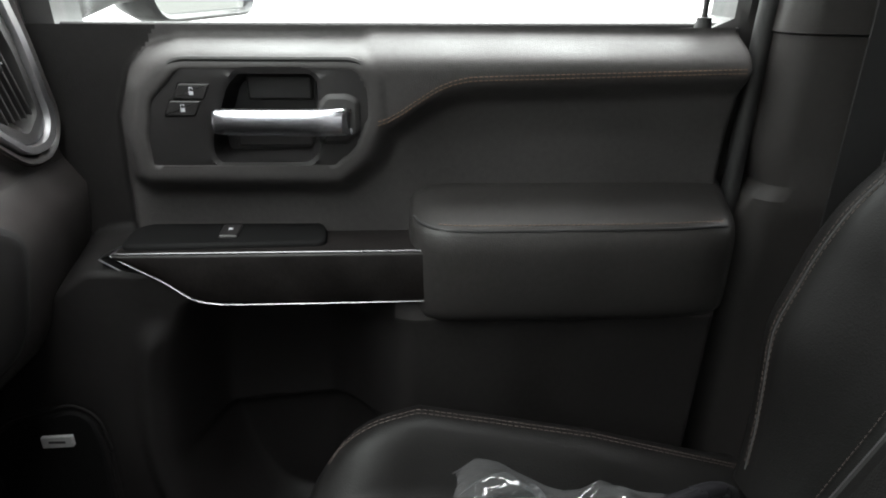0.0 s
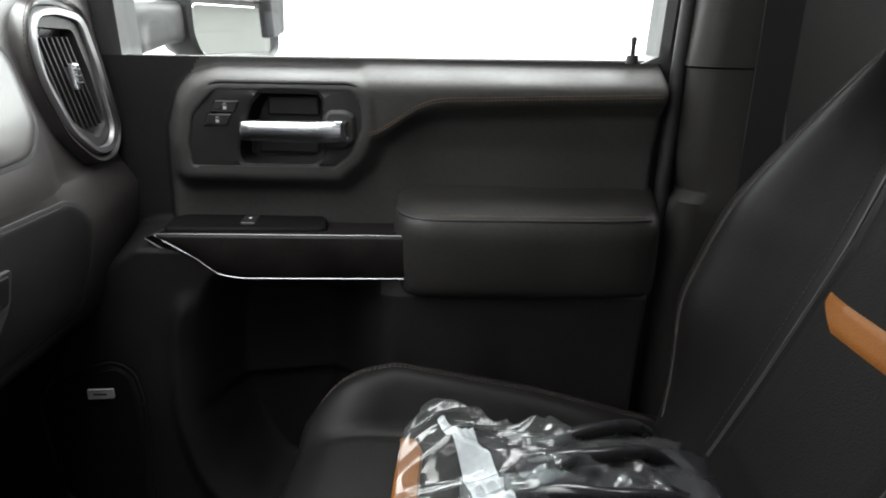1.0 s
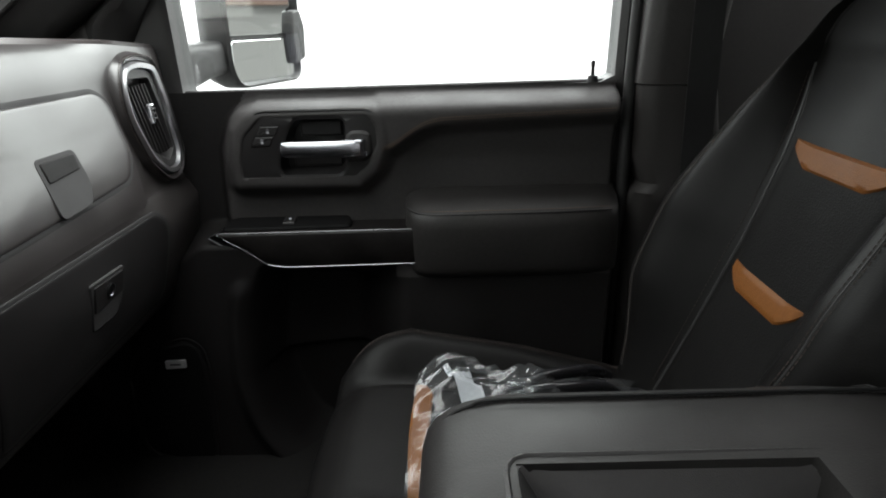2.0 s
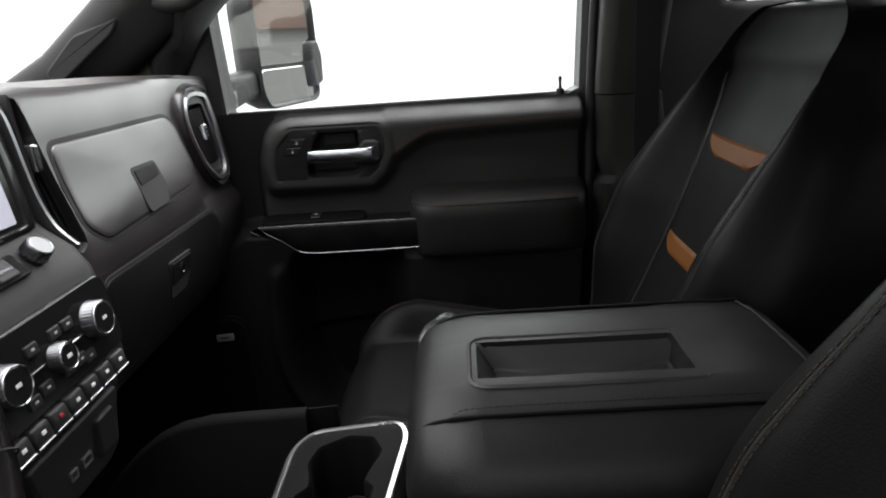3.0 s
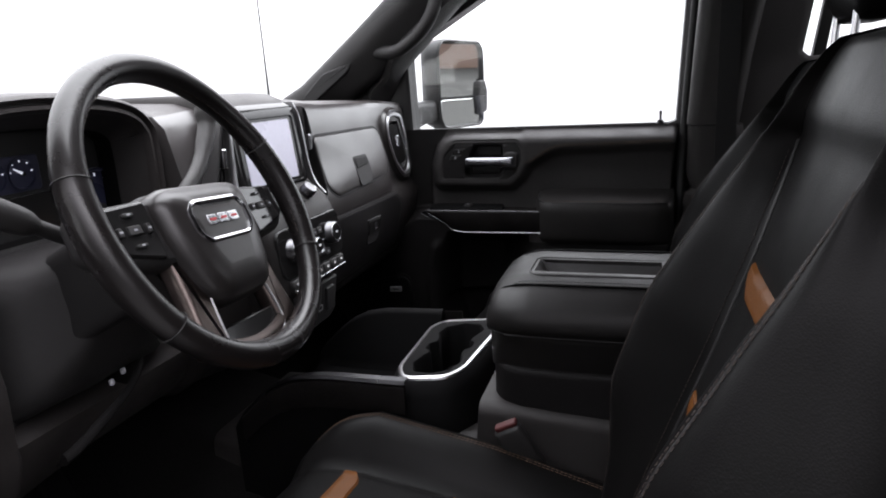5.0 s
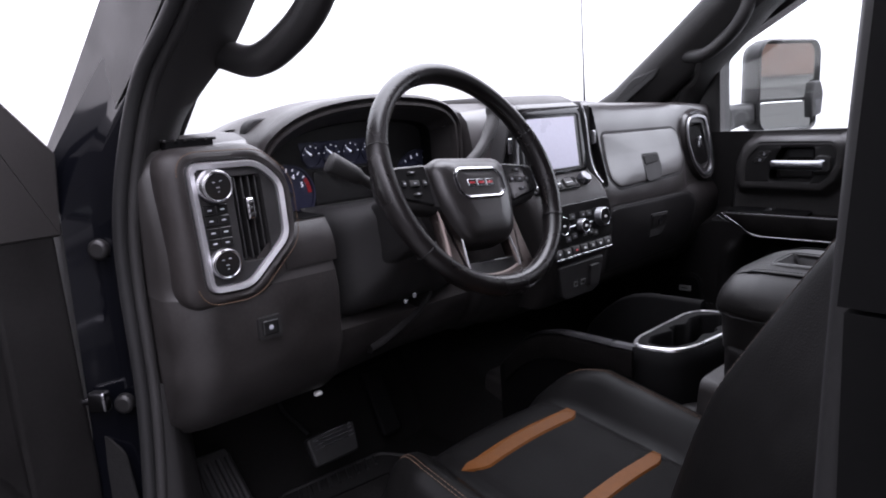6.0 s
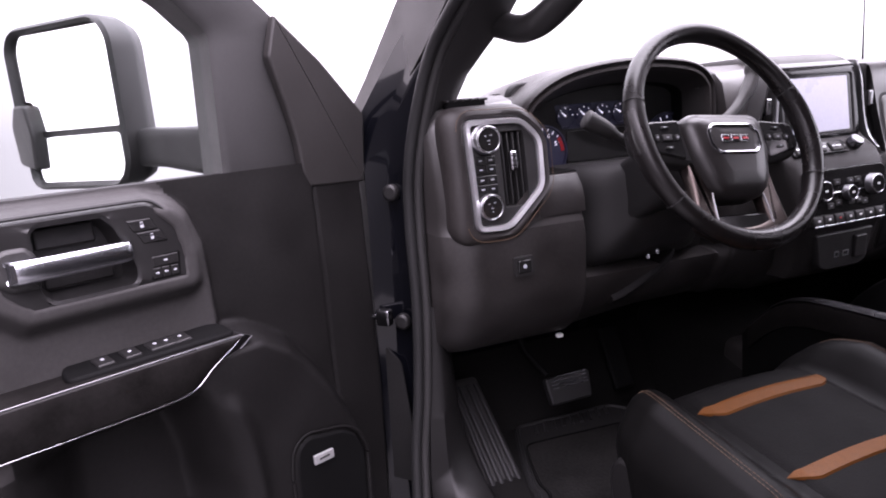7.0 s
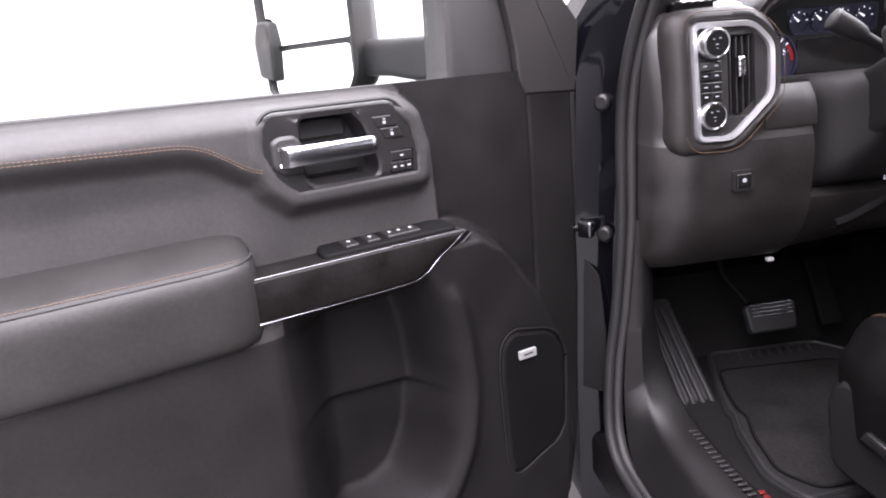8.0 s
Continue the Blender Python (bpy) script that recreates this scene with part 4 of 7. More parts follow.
pl = end_vent(-1)
end_vent(1)
for z, r in ((1.441, 0.0235), (1.3275, 0.0225)):
    k, f = fluted_knob(pl, "rotary_knob", (2.886, -0.7735, z), (1, 0, 0), r, 0.020)
    bm = B()
    for i, (a, b, w, h) in enumerate(((-0.008, 0.006, 0.006, 0.002), (0.002, 0.007, 0.007, 0.002), (-0.003, -0.002, 0.008, 0.002), (-0.001, -0.008, 0.004, 0.002))):
        plate(bm, rect(a, b, a + w * 0.6, b + h * 0.6), 0.0195, 0.0204, 0.0002, f)
    part("knob_marks", bm, MARK, k)
for r0, z in enumerate((1.4065, 1.391, 1.3735, 1.358)):
    for c0, y in enumerate((-0.7845, -0.7655)):
        bm = B()
        plate(bm, rounded(rect(y - 0.0092, z - 0.0072, y + 0.0092, z + 0.0072), 0.0012), 2.886, 2.8915, 0.001, tiltd)
        b = part("push_button", bm, GLOSS, pl)
        bm = B()
        plate(bm, rect(y - 0.003, z - 0.0010, y + 0.003, z + 0.0010), 2.891, 2.892, 0.0002, tiltd)
        part("button_mark", bm, MARK, b)
# parking brake switch
bm = B()
stack(bm, (-0.718, 1.215), [(rounded(rect(-0.738, 1.197, -0.698, 1.234), 0.005), 2.889), (rounded(rect(-0.737, 1.198, -0.699, 1.233), 0.005), 2.9045), (rounded(rect(-0.732, 1.203, -0.704, 1.228), 0.003), 2.9045), (rounded(rect(-0.732, 1.203, -0.704, 1.228), 0.003), 2.899)], face)
psw = part("parking_brake_switch", bm, PLASTIC, dash)
bm = B()
plate(bm, rounded(rect(-0.731, 1.204, -0.705, 1.227), 0.002), 2.893, 2.9065, 0.002, face)
b = part("switch_cap", bm, GLOSS, psw)
bm = B()
plate(bm, circle(-0.718, 1.216, 0.0038, 14), 2.906, 2.9072, 0.0003, face)
part("switch_mark", bm, MARK, b)
# defroster slots at the dash corner
bm = B()
plate(bm, rounded([(2.795, -0.815), (2.842, -0.818), (2.850, -0.748), (2.803, -0.742)], 0.006), 1.495, 1.5085, 0.001)
dv = part("defroster_vent", bm, BLACK, dash, "slotted black defroster outlet")
for i in range(6):
    bm = B()
    block(bm, pose(2.823 + 0.0012 * i, -0.816 + 0.0142 * i, 1.5085, 0, 0, -6), (0.05, 0.0045, 0.004), 0.001)
    part("slat", bm, VINYL, dv)
# knee bolster seam and column panel
bm = B()
plate(bm, rounded([(-0.592, 1.322), (-0.245, 1.322), (-0.255, 1.21), (-0.30, 1.19), (-0.44, 1.19), (-0.53, 1.16), (-0.575, 1.17)], 0.015), 2.78, 2.834, 0.004, face)
part("column_panel", bm, SMOOTH, dash, "dark panel round the steering column")
bm = B()
plate(bm, rounded([(-0.700, 1.294), (-0.594, 1.294), (-0.594, 1.2915), (-0.700, 1.2915)], 0.001), 2.86, 2.8855, 0.0005, face)
part("trim_seam", bm, DARK, dash)
bm = B()
loft(bm, [[(x - e, y, z) for x, z in ((2.8885, 1.2955), (2.8875, 1.318), (2.880, 1.342), (2.8655, 1.362), (2.8635, 1.3645), (2.858, 1.3655), (2.80, 1.366), (2.80, 1.2955))] for y, e in ((-0.672, 0.0), (-0.60, 0.0), (-0.580, 0.001), (-0.575, 0.004), (-0.573, 0.010))])
part("cluster_cover", bm, LOWDASH, dash, "dark panel below the gauges", sharp=35)
bm = B()
plate(bm, rect(2.765, -0.668, 2.858, -0.575), 1.360, 1.3685, 0.001)
part("gauge_ledge", bm, BLACK, dash, "black ledge below the gauges")
bm = B()
loft(bm, [[(x, y, z) for x, z in ((2.838, 1.300), (2.838, 1.318), (2.832, 1.335), (2.815, 1.350), (2.795, 1.362), (2.77, 1.372), (2.77, 1.30))] for y in (-0.572, -0.50, -0.40, -0.30, -0.238)])
part("column_cover", bm, PLASTIC, dash, "black cover over the column")
# soft boot between the dash opening and the column, with its lip below
bm = B()
rings = []
for x, y0, y1, z0, z1, r in ((2.800, -0.572, -0.268, 1.165, 1.372, 0.03), (2.835, -0.560, -0.272, 1.172, 1.372, 0.045), (2.875, -0.530, -0.300, 1.190, 1.378, 0.06), (2.91, -0.498, -0.330, 1.225, 1.392, 0.06), (2.94, -0.485, -0.350, 1.275, 1.402, 0.05), (2.95, -0.48, -0.36, 1.29, 1.40, 0.05)):
    o = dense(rounded(rect(y0, z0, y1, z1), r, 6), 0.02)
    o = polar(o, ((y0 + y1) / 2, (z0 + z1) / 2), 64)
    rings.append([(x + 0.006 * noise.noise((a * 22, b * 22, x * 9)), a, b) for a, b in o])
loft(bm, rings)
part("column_boot", bm, PLASTIC, dash, "soft black boot round the steering column", sharp=70)
bm = B()
lip = spline([(2.858, -0.500, 1.100), (2.864, -0.478, 1.108), (2.872, -0.44, 1.128), (2.876, -0.40, 1.150), (2.872, -0.365, 1.172), (2.86, -0.345, 1.186)], 5)
loft(bm, [[(x - 0.05, y, z + 0.022), (x - 0.006, y, z + 0.012), (x, y, z + 0.006), (x + 0.001, y, z), (x - 0.004, y, z - 0.006), (x - 0.05, y, z - 0.012)] for x, y, z in lip])
part("column_lip", bm, HARD, dash, "curved lip below the steering column", sharp=50)
for dy in (0.0, 0.022):
    bm = B()
    block(bm, pose(2.888, -0.437 + dy, 1.187 + 0.3 * dy), (0.006, 0.007, 0.009), 0.002)
    part("clip", bm, MARK, dash, "small pale clip")
# passenger glove boxes
tilt = lambda y, z, x: (x - 2.890 + smooth_along(FACE, z, 0.018), y, z)
GB = rounded([(0.236, 1.453), (0.580, 1.449), (0.606, 1.430), (0.600, 1.360), (0.565, 1.328), (0.258, 1.318), (0.226, 1.345)], 0.016)
bm = B()
pillow(bm, inset(GB, -0.007), (0.41, 1.387), 2.86, 2.8908, 0.0006, 0.0, tilt)
part("glove_box_gap", bm, DARK, dash)
bm = B()
pillow(bm, GB, (0.41, 1.387), 2.86, 2.893, 0.0016, 0.003, tilt)
gb = part("glove_box_lid", bm, DASH, dash, "upper glove box lid")
bm = B()
hb = rounded([(0.385, 1.393), (0.468, 1.392), (0.468, 1.350), (0.452, 1.324), (0.382, 1.322)], 0.010)
# flush dark plate painted as the shade of the finger recess
plate(bm, hb, 2.888, 2.8968, 0.0006, tilt)
gh = part("latch_recess_shade", bm, DARK, gb)
bm = B()
plate(bm, rounded([(0.391, 1.388), (0.462, 1.387), (0.460, 1.368), (0.391, 1.364)], 0.004), 2.890, 2.8982, 0.0014, tilt)
part("latch_handle", bm, HARD, gh)
LB = rounded([(0.215, 1.268), (0.61, 1.264), (0.655, 1.235), (0.65, 1.11), (0.235, 1.10)], 0.02)
bm = B()
slope = lambda y, z, x: (x - 2.9000 + smooth_along(FACE, z, 0.018), y, z)
pillow(bm, inset(LB, -0.006), (0.44, 1.18), 2.86, 2.9012, 0.0006, 0.0, slope)
part("glove_box_gap", bm, DARK, dash)
bm = B()
pillow(bm, LB, (0.44, 1.18), 2.86, 2.9025, 0.0016, 0.004, slope)
# lid coloured darker than the dash around it, in place of its shade
lb = part("glove_box_lid", bm, SMOOTH, dash, "lower glove box lid, coloured dark for its shade")
bm = B()
# dark plate again, for the shade in the lower latch's recess
plate(bm, rounded([(0.398, 1.232), (0.485, 1.229), (0.480, 1.185), (0.462, 1.163), (0.402, 1.165)], 0.006), 2.895, 2.9085, 0.0015, slope)
g2 = part("latch_recess_shade", bm, DARK, lb)
bm = B()
plate(bm, rounded([(0.404, 1.227), (0.479, 1.224), (0.476, 1.194), (0.404, 1.190)], 0.004), 2.90, 2.9102, 0.0016, slope)
lh = part("latch_handle", bm, HARD, g2)
bm = B()
stack(bm, (0.442, 1.209), [(circle(0.442, 1.209, 0.0095), 2.908), (circle(0.442, 1.209, 0.0095), 2.9118), (circle(0.442, 1.209, 0.0078), 2.9118), (circle(0.442, 1.209, 0.007), 2.9106)], slope, n=24)
part("key_lock", bm, DARKCHROME, lh, "round dark metal lock")

# ---- centre stack ----
STK = [(1.556, 2.80, 0.112), (1.552, 2.84, 0.116), (1.54, 2.868, 0.118), (1.52, 2.884, 0.119), (1.45, 2.894, 0.122), (1.385, 2.902, 0.128), (1.372, 2.912, 0.131), (1.35, 2.936, 0.135), (1.325, 2.951, 0.136), (1.28, 2.963, 0.132), (1.22, 2.974, 0.122), (1.205, 2.974, 0.120), (1.195, 2.964, 0.118), (1.15, 2.958, 0.105), (1.11, 2.945, 0.10), (1.09, 2.92, 0.10)]
bm = B()
rings = []
for z, x, h in STK:
    o = rounded([(2.60, -h), (x, -h), (x, h), (2.60, h)], [0, 0.022, 0.022, 0], 5)
    rings.append([(a, b, z) for a, b in o])
loft(bm, rings)
stk = part("stack_body", bm, VINYL, dash, "black centre stack with screen and climate controls", sharp=40)
lean = lambda y, z, x: (x + along([(1.37, 0.012), (1.52, -0.006)], z), y, z)
bm = B()
SC = rounded(rect(-0.112, 1.376, 0.112, 1.528), 0.012)
stack(bm, (0, 1.45), [(inset(SC, -0.006), 2.884), (SC, 2.896), (inset(SC, 0.003), 2.8985), (rounded(rect(-0.097, 1.384, 0.097, 1.510), 0.004), 2.8985), (rounded(rect(-0.095, 1.386, 0.095, 1.508), 0.004), 2.8955)], lean)
bz = part("screen_bezel", bm, GLOSS, stk, "gloss black screen bezel")
bm = B()
plate(bm, rounded(rect(-0.083, 1.391, 0.083, 1.503), 0.003), 2.894, 2.8965, 0.0005, lean)
part("touch_screen", bm, FILM, bz, "blank film-covered touch screen")
for s in (-1, 1):
    # bright strip down the side of the stack
    bm = B()
    line = spline([(2.884, s * 0.116, 1.535), (2.896, s * 0.119, 1.50), (2.902, s * 0.126, 1.42), (2.910, s * 0.134, 1.375), (2.928, s * 0.141, 1.347)], 6)
    loft(bm, [[(x + dx, y + dy, z) for dx, dy in ((-0.02, 0.005 * s), (0.0, 0.005 * s), (0.003, 0.003 * s), (0.003, -0.002 * s), (-0.02, -0.004 * s))] for x, y, z in line])
    part("bright_strip", bm, STRIPMETAL, stk, "satin silver side strip")
    # tall side vent
    SV = rounded([(s * 0.126, 1.525), (s * 0.140, 1.518), (s * 0.172, 1.42), (s * 0.208, 1.33), (s * 0.188, 1.318), (s * 0.152, 1.36), (s * 0.136, 1.42)], 0.008)
    bm = B()
    stack(bm, (s * 0.158, 1.41), [(inset(SV, -0.004), 2.865), (inset(SV, -0.003), 2.901), (SV, 2.903), (inset(SV, 0.002), 2.90), (inset(SV, 0.004), 2.882)], face)
    sv = part("side_vent", bm, PLASTIC, dash, "tall narrow black vent")
    for i in range(3):
        bm = B()
        tube(bm, [(2.893, s * (0.131 + 0.004 * i), 1.505 - 0.006 * i), (2.895, s * (0.143 + 0.010 * i), 1.42), (2.897, s * (0.164 + 0.013 * i), 1.345)], 0.0022, 4, flat=0.5)
        part("slat", bm, PLASTIC, sv)
    bm = B()
    plate(bm, rounded(rect(s * 0.148 - 0.006, 1.435, s * 0.148 + 0.006, 1.468), 0.003), 2.875, 2.905, 0.003, face)
    part("vent_tab", bm, CHROME, sv, "bright vent slider")
# media buttons and knob
n_up = Vector((0.72, 0, 0.69)).normalized()
mf = frame_of((2.930, 0, 1.357), (0, 1, 0), (-0.69, 0, 0.72), n_up)
bm = B()
plate(bm, rounded(rect(-0.118, -0.014, 0.038, 0.016), 0.006), -0.002, 0.005, 0.002, mf)
mp = part("media_panel", bm, GLOSS, stk)
for y in (-0.098, -0.06, -0.036, 0.002):
    bm = B()
    w = 0.017 if y in (-0.098, 0.002, -0.06) else 0.008
    plate(bm, rounded(rect(y - w + 0.004, -0.011, y + w, 0.012), 0.003), 0.004, 0.009, 0.002, mf)
    b = part("media_button", bm, PLASTIC, mp)
    bm = B()
    plate(bm, rect(y - w * 0.75 + 0.002, -0.0022, y + w * 0.85, 0.0008), 0.0086, 0.0102, 0.0003, mf)
    part("bright_bar", bm, CHROME, b)
fluted_knob(stk, "volume_knob", mf(0.064, 0.004, 0.002), n_up, 0.0145, 0.015, side=DARKCHROME, cap=STRIPMETAL)
# climate panel
cf = frame_of((2.9655, 0, 1.272), (0, 1, 0), (-0.13, 0, 0.99), (0.99, 0, 0.13))
bm = B()
plate(bm, rounded(rect(-0.118, -0.042, 0.118, 0.048), 0.02), -0.004, 0.0035, 0.002, cf)
cp = part("climate_panel", bm, GLOSS, stk, "gloss black climate panel")
for y, r, d in ((0.072, 0.0205, 0.017), (-0.078, 0.0205, 0.017), (0.0, 0.0155, 0.015)):
    k, f = fluted_knob(cp, "climate_knob", cf(y, 0.006 if r > 0.018 else -0.004, 0.002), (0.99, 0, 0.13), r, d, side=DARKCHROME)
    bm = B()
    plate(bm, rect(-0.004, -0.002, 0.004, 0.002), d - 0.0006, d + 0.0003, 0.0002, f)
    part("knob_marks", bm, WHITE, k)
for y in (-0.034, 0.034):
    bm = B()
    tube(bm, [cf(y - 0.014, 0.0, 0.006), cf(y + 0.012, 0.0, 0.006)], 0.0012, 6)
    part("bright_bar", bm, CHROME, cp)
for y in (-0.052, -0.03, 0.008, 0.03, 0.046):
    for z in ((0.020, -0.022) if abs(y) < 0.04 else (-0.026,)):
        bm = B()
        plate(bm, rounded(rect(y - 0.009, z - 0.006, y + 0.009, z + 0.006), 0.002), 0.003, 0.006, 0.001, cf)
        b = part("push_button", bm, PLASTIC, cp)
        bm = B()
        plate(bm, rect(y - 0.0025, z - 0.0012, y + 0.0025, z + 0.0012), 0.0058, 0.0066, 0.0002, cf)
        part("button_mark", bm, MARK, b)
# row of keys
for i in range(7):
    y = -0.094 + 0.0295 * i
    bm = B()
    block(bm, pose(2.975, y, 1.2195, 0, -12, 0), (0.016, 0.027, 0.020), 0.003)
    k = part("toggle_key", bm, PLASTIC, stk)
    bm = B()
    block(bm, pose(2.9835, y, 1.210, 0, -12, 0), (0.004, 0.0255, 0.0034), 0.001)
    part("bright_bar", bm, CHROME, k)
    bm = B()
    block(bm, pose(2.9832, y, 1.222, 0, -12, 0), (0.001, 0.006, 0.004), 0.0003)
    part("button_mark", bm, RED if i == 2 else WHITE, k)
# socket panel below
bm = B()
uf = frame_of((2.952, 0, 1.150), (0, 1, 0), (0.05, 0, 1), (1, 0, -0.05))
plate(bm, rounded([(-0.085, 0.040), (0.085, 0.040), (0.07, -0.03), (0.045, -0.040), (-0.05, -0.040), (-0.07, -0.03)], 0.008), -0.02, 0.016, 0.004, uf)
up_ = part("socket_panel", bm, PLASTIC, stk, "black socket panel")
for y, w in ((-0.022, 0.010), (0.004, 0.014)):
    bm = B()
    o = rect(y - w / 2, -0.012, y + w / 2, -0.004)
    stack(bm, (y, -0.008), [(inset(o, -0.0018), 0.0155), (inset(o, -0.0018), 0.0175), (o, 0.0175), (o, 0.013)], uf, n=32)
    part("charge_port", bm, ALU, up_, "metal-edged charge port")
bm = B()
plate(bm, rounded(rect(0.026, -0.022, 0.062, 0.026), 0.005), 0.014, 0.021, 0.003, uf)
part("socket_cap", bm, PLASTIC, up_)

# ---- steering wheel and column ----
wheel = thing("steering_wheel", (3.0774, -0.4311, 1.4254), "black leather steering wheel with silver lower spokes", "steering wheel")
TA, TY = radians(26), radians(4.1)
wf = frame_of((3.0774, -0.4311, 1.4254), (-math.sin(TY), math.cos(TY), 0), (-math.sin(TA) * math.cos(TY), -math.sin(TA) * math.sin(TY), math.cos(TA)), (math.cos(TA) * math.cos(TY), math.cos(TA) * math.sin(TY), math.sin(TA)))
bm = B()
N = 72
rings = []
for i in range(N):
    a = 2 * math.pi * i / N
    g = 0.0165 + 0.0012 * math.cos(4 * a)
    rings.append([wf((0.1821 + g * 0.95 * math.cos(q)) * math.cos(a), (0.1821 + g * 0.95 * math.cos(q)) * math.sin(a), g * 1.05 * math.sin(q)) for q in [2 * math.pi * k / 14 for k in range(14)]])
loft(bm, rings, loop=True)
rim = part("rim", bm, RIM, wheel, "leather-wrapped rim")
bm = B()
stitches(bm, [wf(0.1667 * math.cos(q), 0.1667 * math.sin(q), 0.003) for q in [radians(a) for a in range(-25, 206, 3)]], 0.006, 0.003, 0.0007)
part("stitching", bm, THREAD, rim, "brown stitching")
for a in (20, 160, 212, 328):
    bm = B()
    q = radians(a)
    tube(bm, [wf((0.1821 + 0.0172 * math.cos(t)) * math.cos(q), (0.1821 + 0.0172 * math.cos(t)) * math.sin(q), 0.0178 * math.sin(t)) for t in [2 * math.pi * k / 16 for k in range(16)]], 0.0008, 4, closed=True)
    part("rim_seam", bm, DARK, rim)
RO_ = radians(-5)
wh = lambda p, q, r: wf(p * math.cos(RO_) - q * math.sin(RO_), p * math.sin(RO_) + q * math.cos(RO_), r - 0.024)
HUB = rounded([(-0.083, 0.022), (-0.064, 0.036), (0.064, 0.036), (0.083, 0.022), (0.081, -0.032), (0.064, -0.084), (0.044, -0.110), (-0.044, -0.110), (-0.064, -0.084), (-0.081, -0.032)], 0.018)
bm = B()
stack(bm, (0, -0.025), [(inset(HUB, 0.01), -0.05), (HUB, -0.02), (HUB, 0.012), (inset(HUB, 0.006), 0.024), (inset(HUB, 0.02), 0.031), (inset(HUB, 0.04), 0.033)], wh, n=64, cap_first=True)
hub = part("hub", bm, HUBSKIN, wheel, "padded hub cover", sharp=70)
bm = B()
BD = rounded([(-0.055, -0.001), (-0.042, 0.011), (0.042, 0.011), (0.055, -0.001), (0.054, -0.028), (0.040, -0.042), (-0.040, -0.042), (-0.054, -0.028)], 0.006)
stack(bm, (0, -0.015), [(inset(BD, -0.001), 0.026), (BD, 0.034), (inset(BD, 0.003), 0.0355), (inset(BD, 0.0055), 0.034), (inset(BD, 0.006), 0.030)], wh, n=64, cap_last=False)
part("badge_ring", bm, CHROME, hub, "bright eight-sided ring")
bm = B()
plate(bm, inset(BD, 0.0055), 0.028, 0.0325, 0.001, wh)
part("badge_ground", bm, PLASTIC, hub)
for i in range(3):
    bm = B()
    plate(bm, rounded(rect(-0.0295 + 0.0205 * i, -0.0215, -0.0120 + 0.0205 * i, -0.0095), 0.002), 0.0325, 0.0352, 0.0008, wh)
    e = part("badge_shape", bm, CHROME, hub, "plain bright shape with a red face")
    bm = B()
    plate(bm, rounded(rect(-0.0265 + 0.0205 * i, -0.0172, -0.0150 + 0.0205 * i, -0.0140), 0.0012), 0.035, 0.0356, 0.0002, wh)
    part("red_face", bm, RED, e)
for s in (-1, 1):
    bm = B()
    o = rounded([(s * 0.066, 0.030), (s * 0.172, 0.026), (s * 0.176, -0.018), (s * 0.15, -0.040), (s * 0.066, -0.052)], 0.010)
    plate(bm, o, -0.022, 0.010, 0.008, wh, both=True)
    sp = part("side_spoke", bm, PLASTIC, wheel)
    bm = B()
    plate(bm, rounded([(s * 0.087, 0.026), (s * 0.150, 0.022), (s * 0.156, -0.026), (s * 0.090, -0.042)], 0.006), 0.008, 0.014, 0.003, wh)
    pd = part("switch_pad", bm, GLOSS, sp, "gloss black switch pad")
    for a, b, w, h in ((0.120, -0.005, 0.018, 0.010), (0.120, 0.012, 0.014, 0.004), (0.120, -0.022, 0.014, 0.004), (0.100, -0.005, 0.006, 0.010), (0.140, -0.005, 0.006, 0.010)):
        bm = B()
        plate(bm, rounded(rect(s * a - w / 2, b - h / 2, s * a + w / 2, b + h / 2), 0.0015), 0.012, 0.017, 0.001, wh)
        b_ = part("spoke_button", bm, PLASTIC, pd)
        bm = B()
        plate(bm, rect(s * a - 0.0022, b - 0.001, s * a + 0.0022, b + 0.001), 0.0165, 0.0176, 0.0002, wh)
        part("button_mark", bm, MARK, b_)
    bm = B()
    o = rounded([(s * 0.050, -0.080), (s * 0.084, -0.034), (s * 0.088, -0.095), (s * 0.096, -0.152), (s * 0.056, -0.176)], 0.006)
    plate(bm, o, -0.016, 0.008, 0.006, wh, both=True)
    part("lower_spoke", bm, SATIN, wheel, "satin grey lower spoke")
bm = B()
plate(bm, rounded([(-0.056, -0.132), (0.056, -0.132), (0.060, -0.168), (0.036, -0.176), (-0.036, -0.176), (-0.060, -0.168)], 0.006), -0.014, 0.003, 0.003, wh)
part("lower_cover", bm, GLOSS, wheel, "gloss black lower cover")
bm = B()
arc = [(0.168 * math.sin(radians(a)), -0.168 * math.cos(radians(a))) for a in range(-24, 25, 4)]
loft(bm, [[wh(x * k, y * k, c) for k, c in ((1.02, -0.01), (1.02, 0.008), (0.97, 0.010), (0.93, 0.006), (0.93, -0.01))] for x, y in arc])
part("lower_trim", bm, SATIN, wheel, "satin grey lower trim")
bm = B()
tube(bm, [wh(a, b, 0.0075) for a, b, _ in spline([(-0.052, -0.088, 0), (-0.0575, -0.13, 0), (-0.056, -0.156, 0), (-0.042, -0.167, 0), (0, -0.172, 0), (0.042, -0.167, 0), (0.056, -0.156, 0), (0.0575, -0.13, 0), (0.052, -0.088, 0)], 5)], 0.0020, 8)
part("silver_edge", bm, STRIPMETAL, wheel, "thin silver edge inside the lower spokes")
bm = B()
col = thing("steering_column", (2.90, -0.416, 1.36), "black plastic steering column with stalks", "steering column")
rings = []
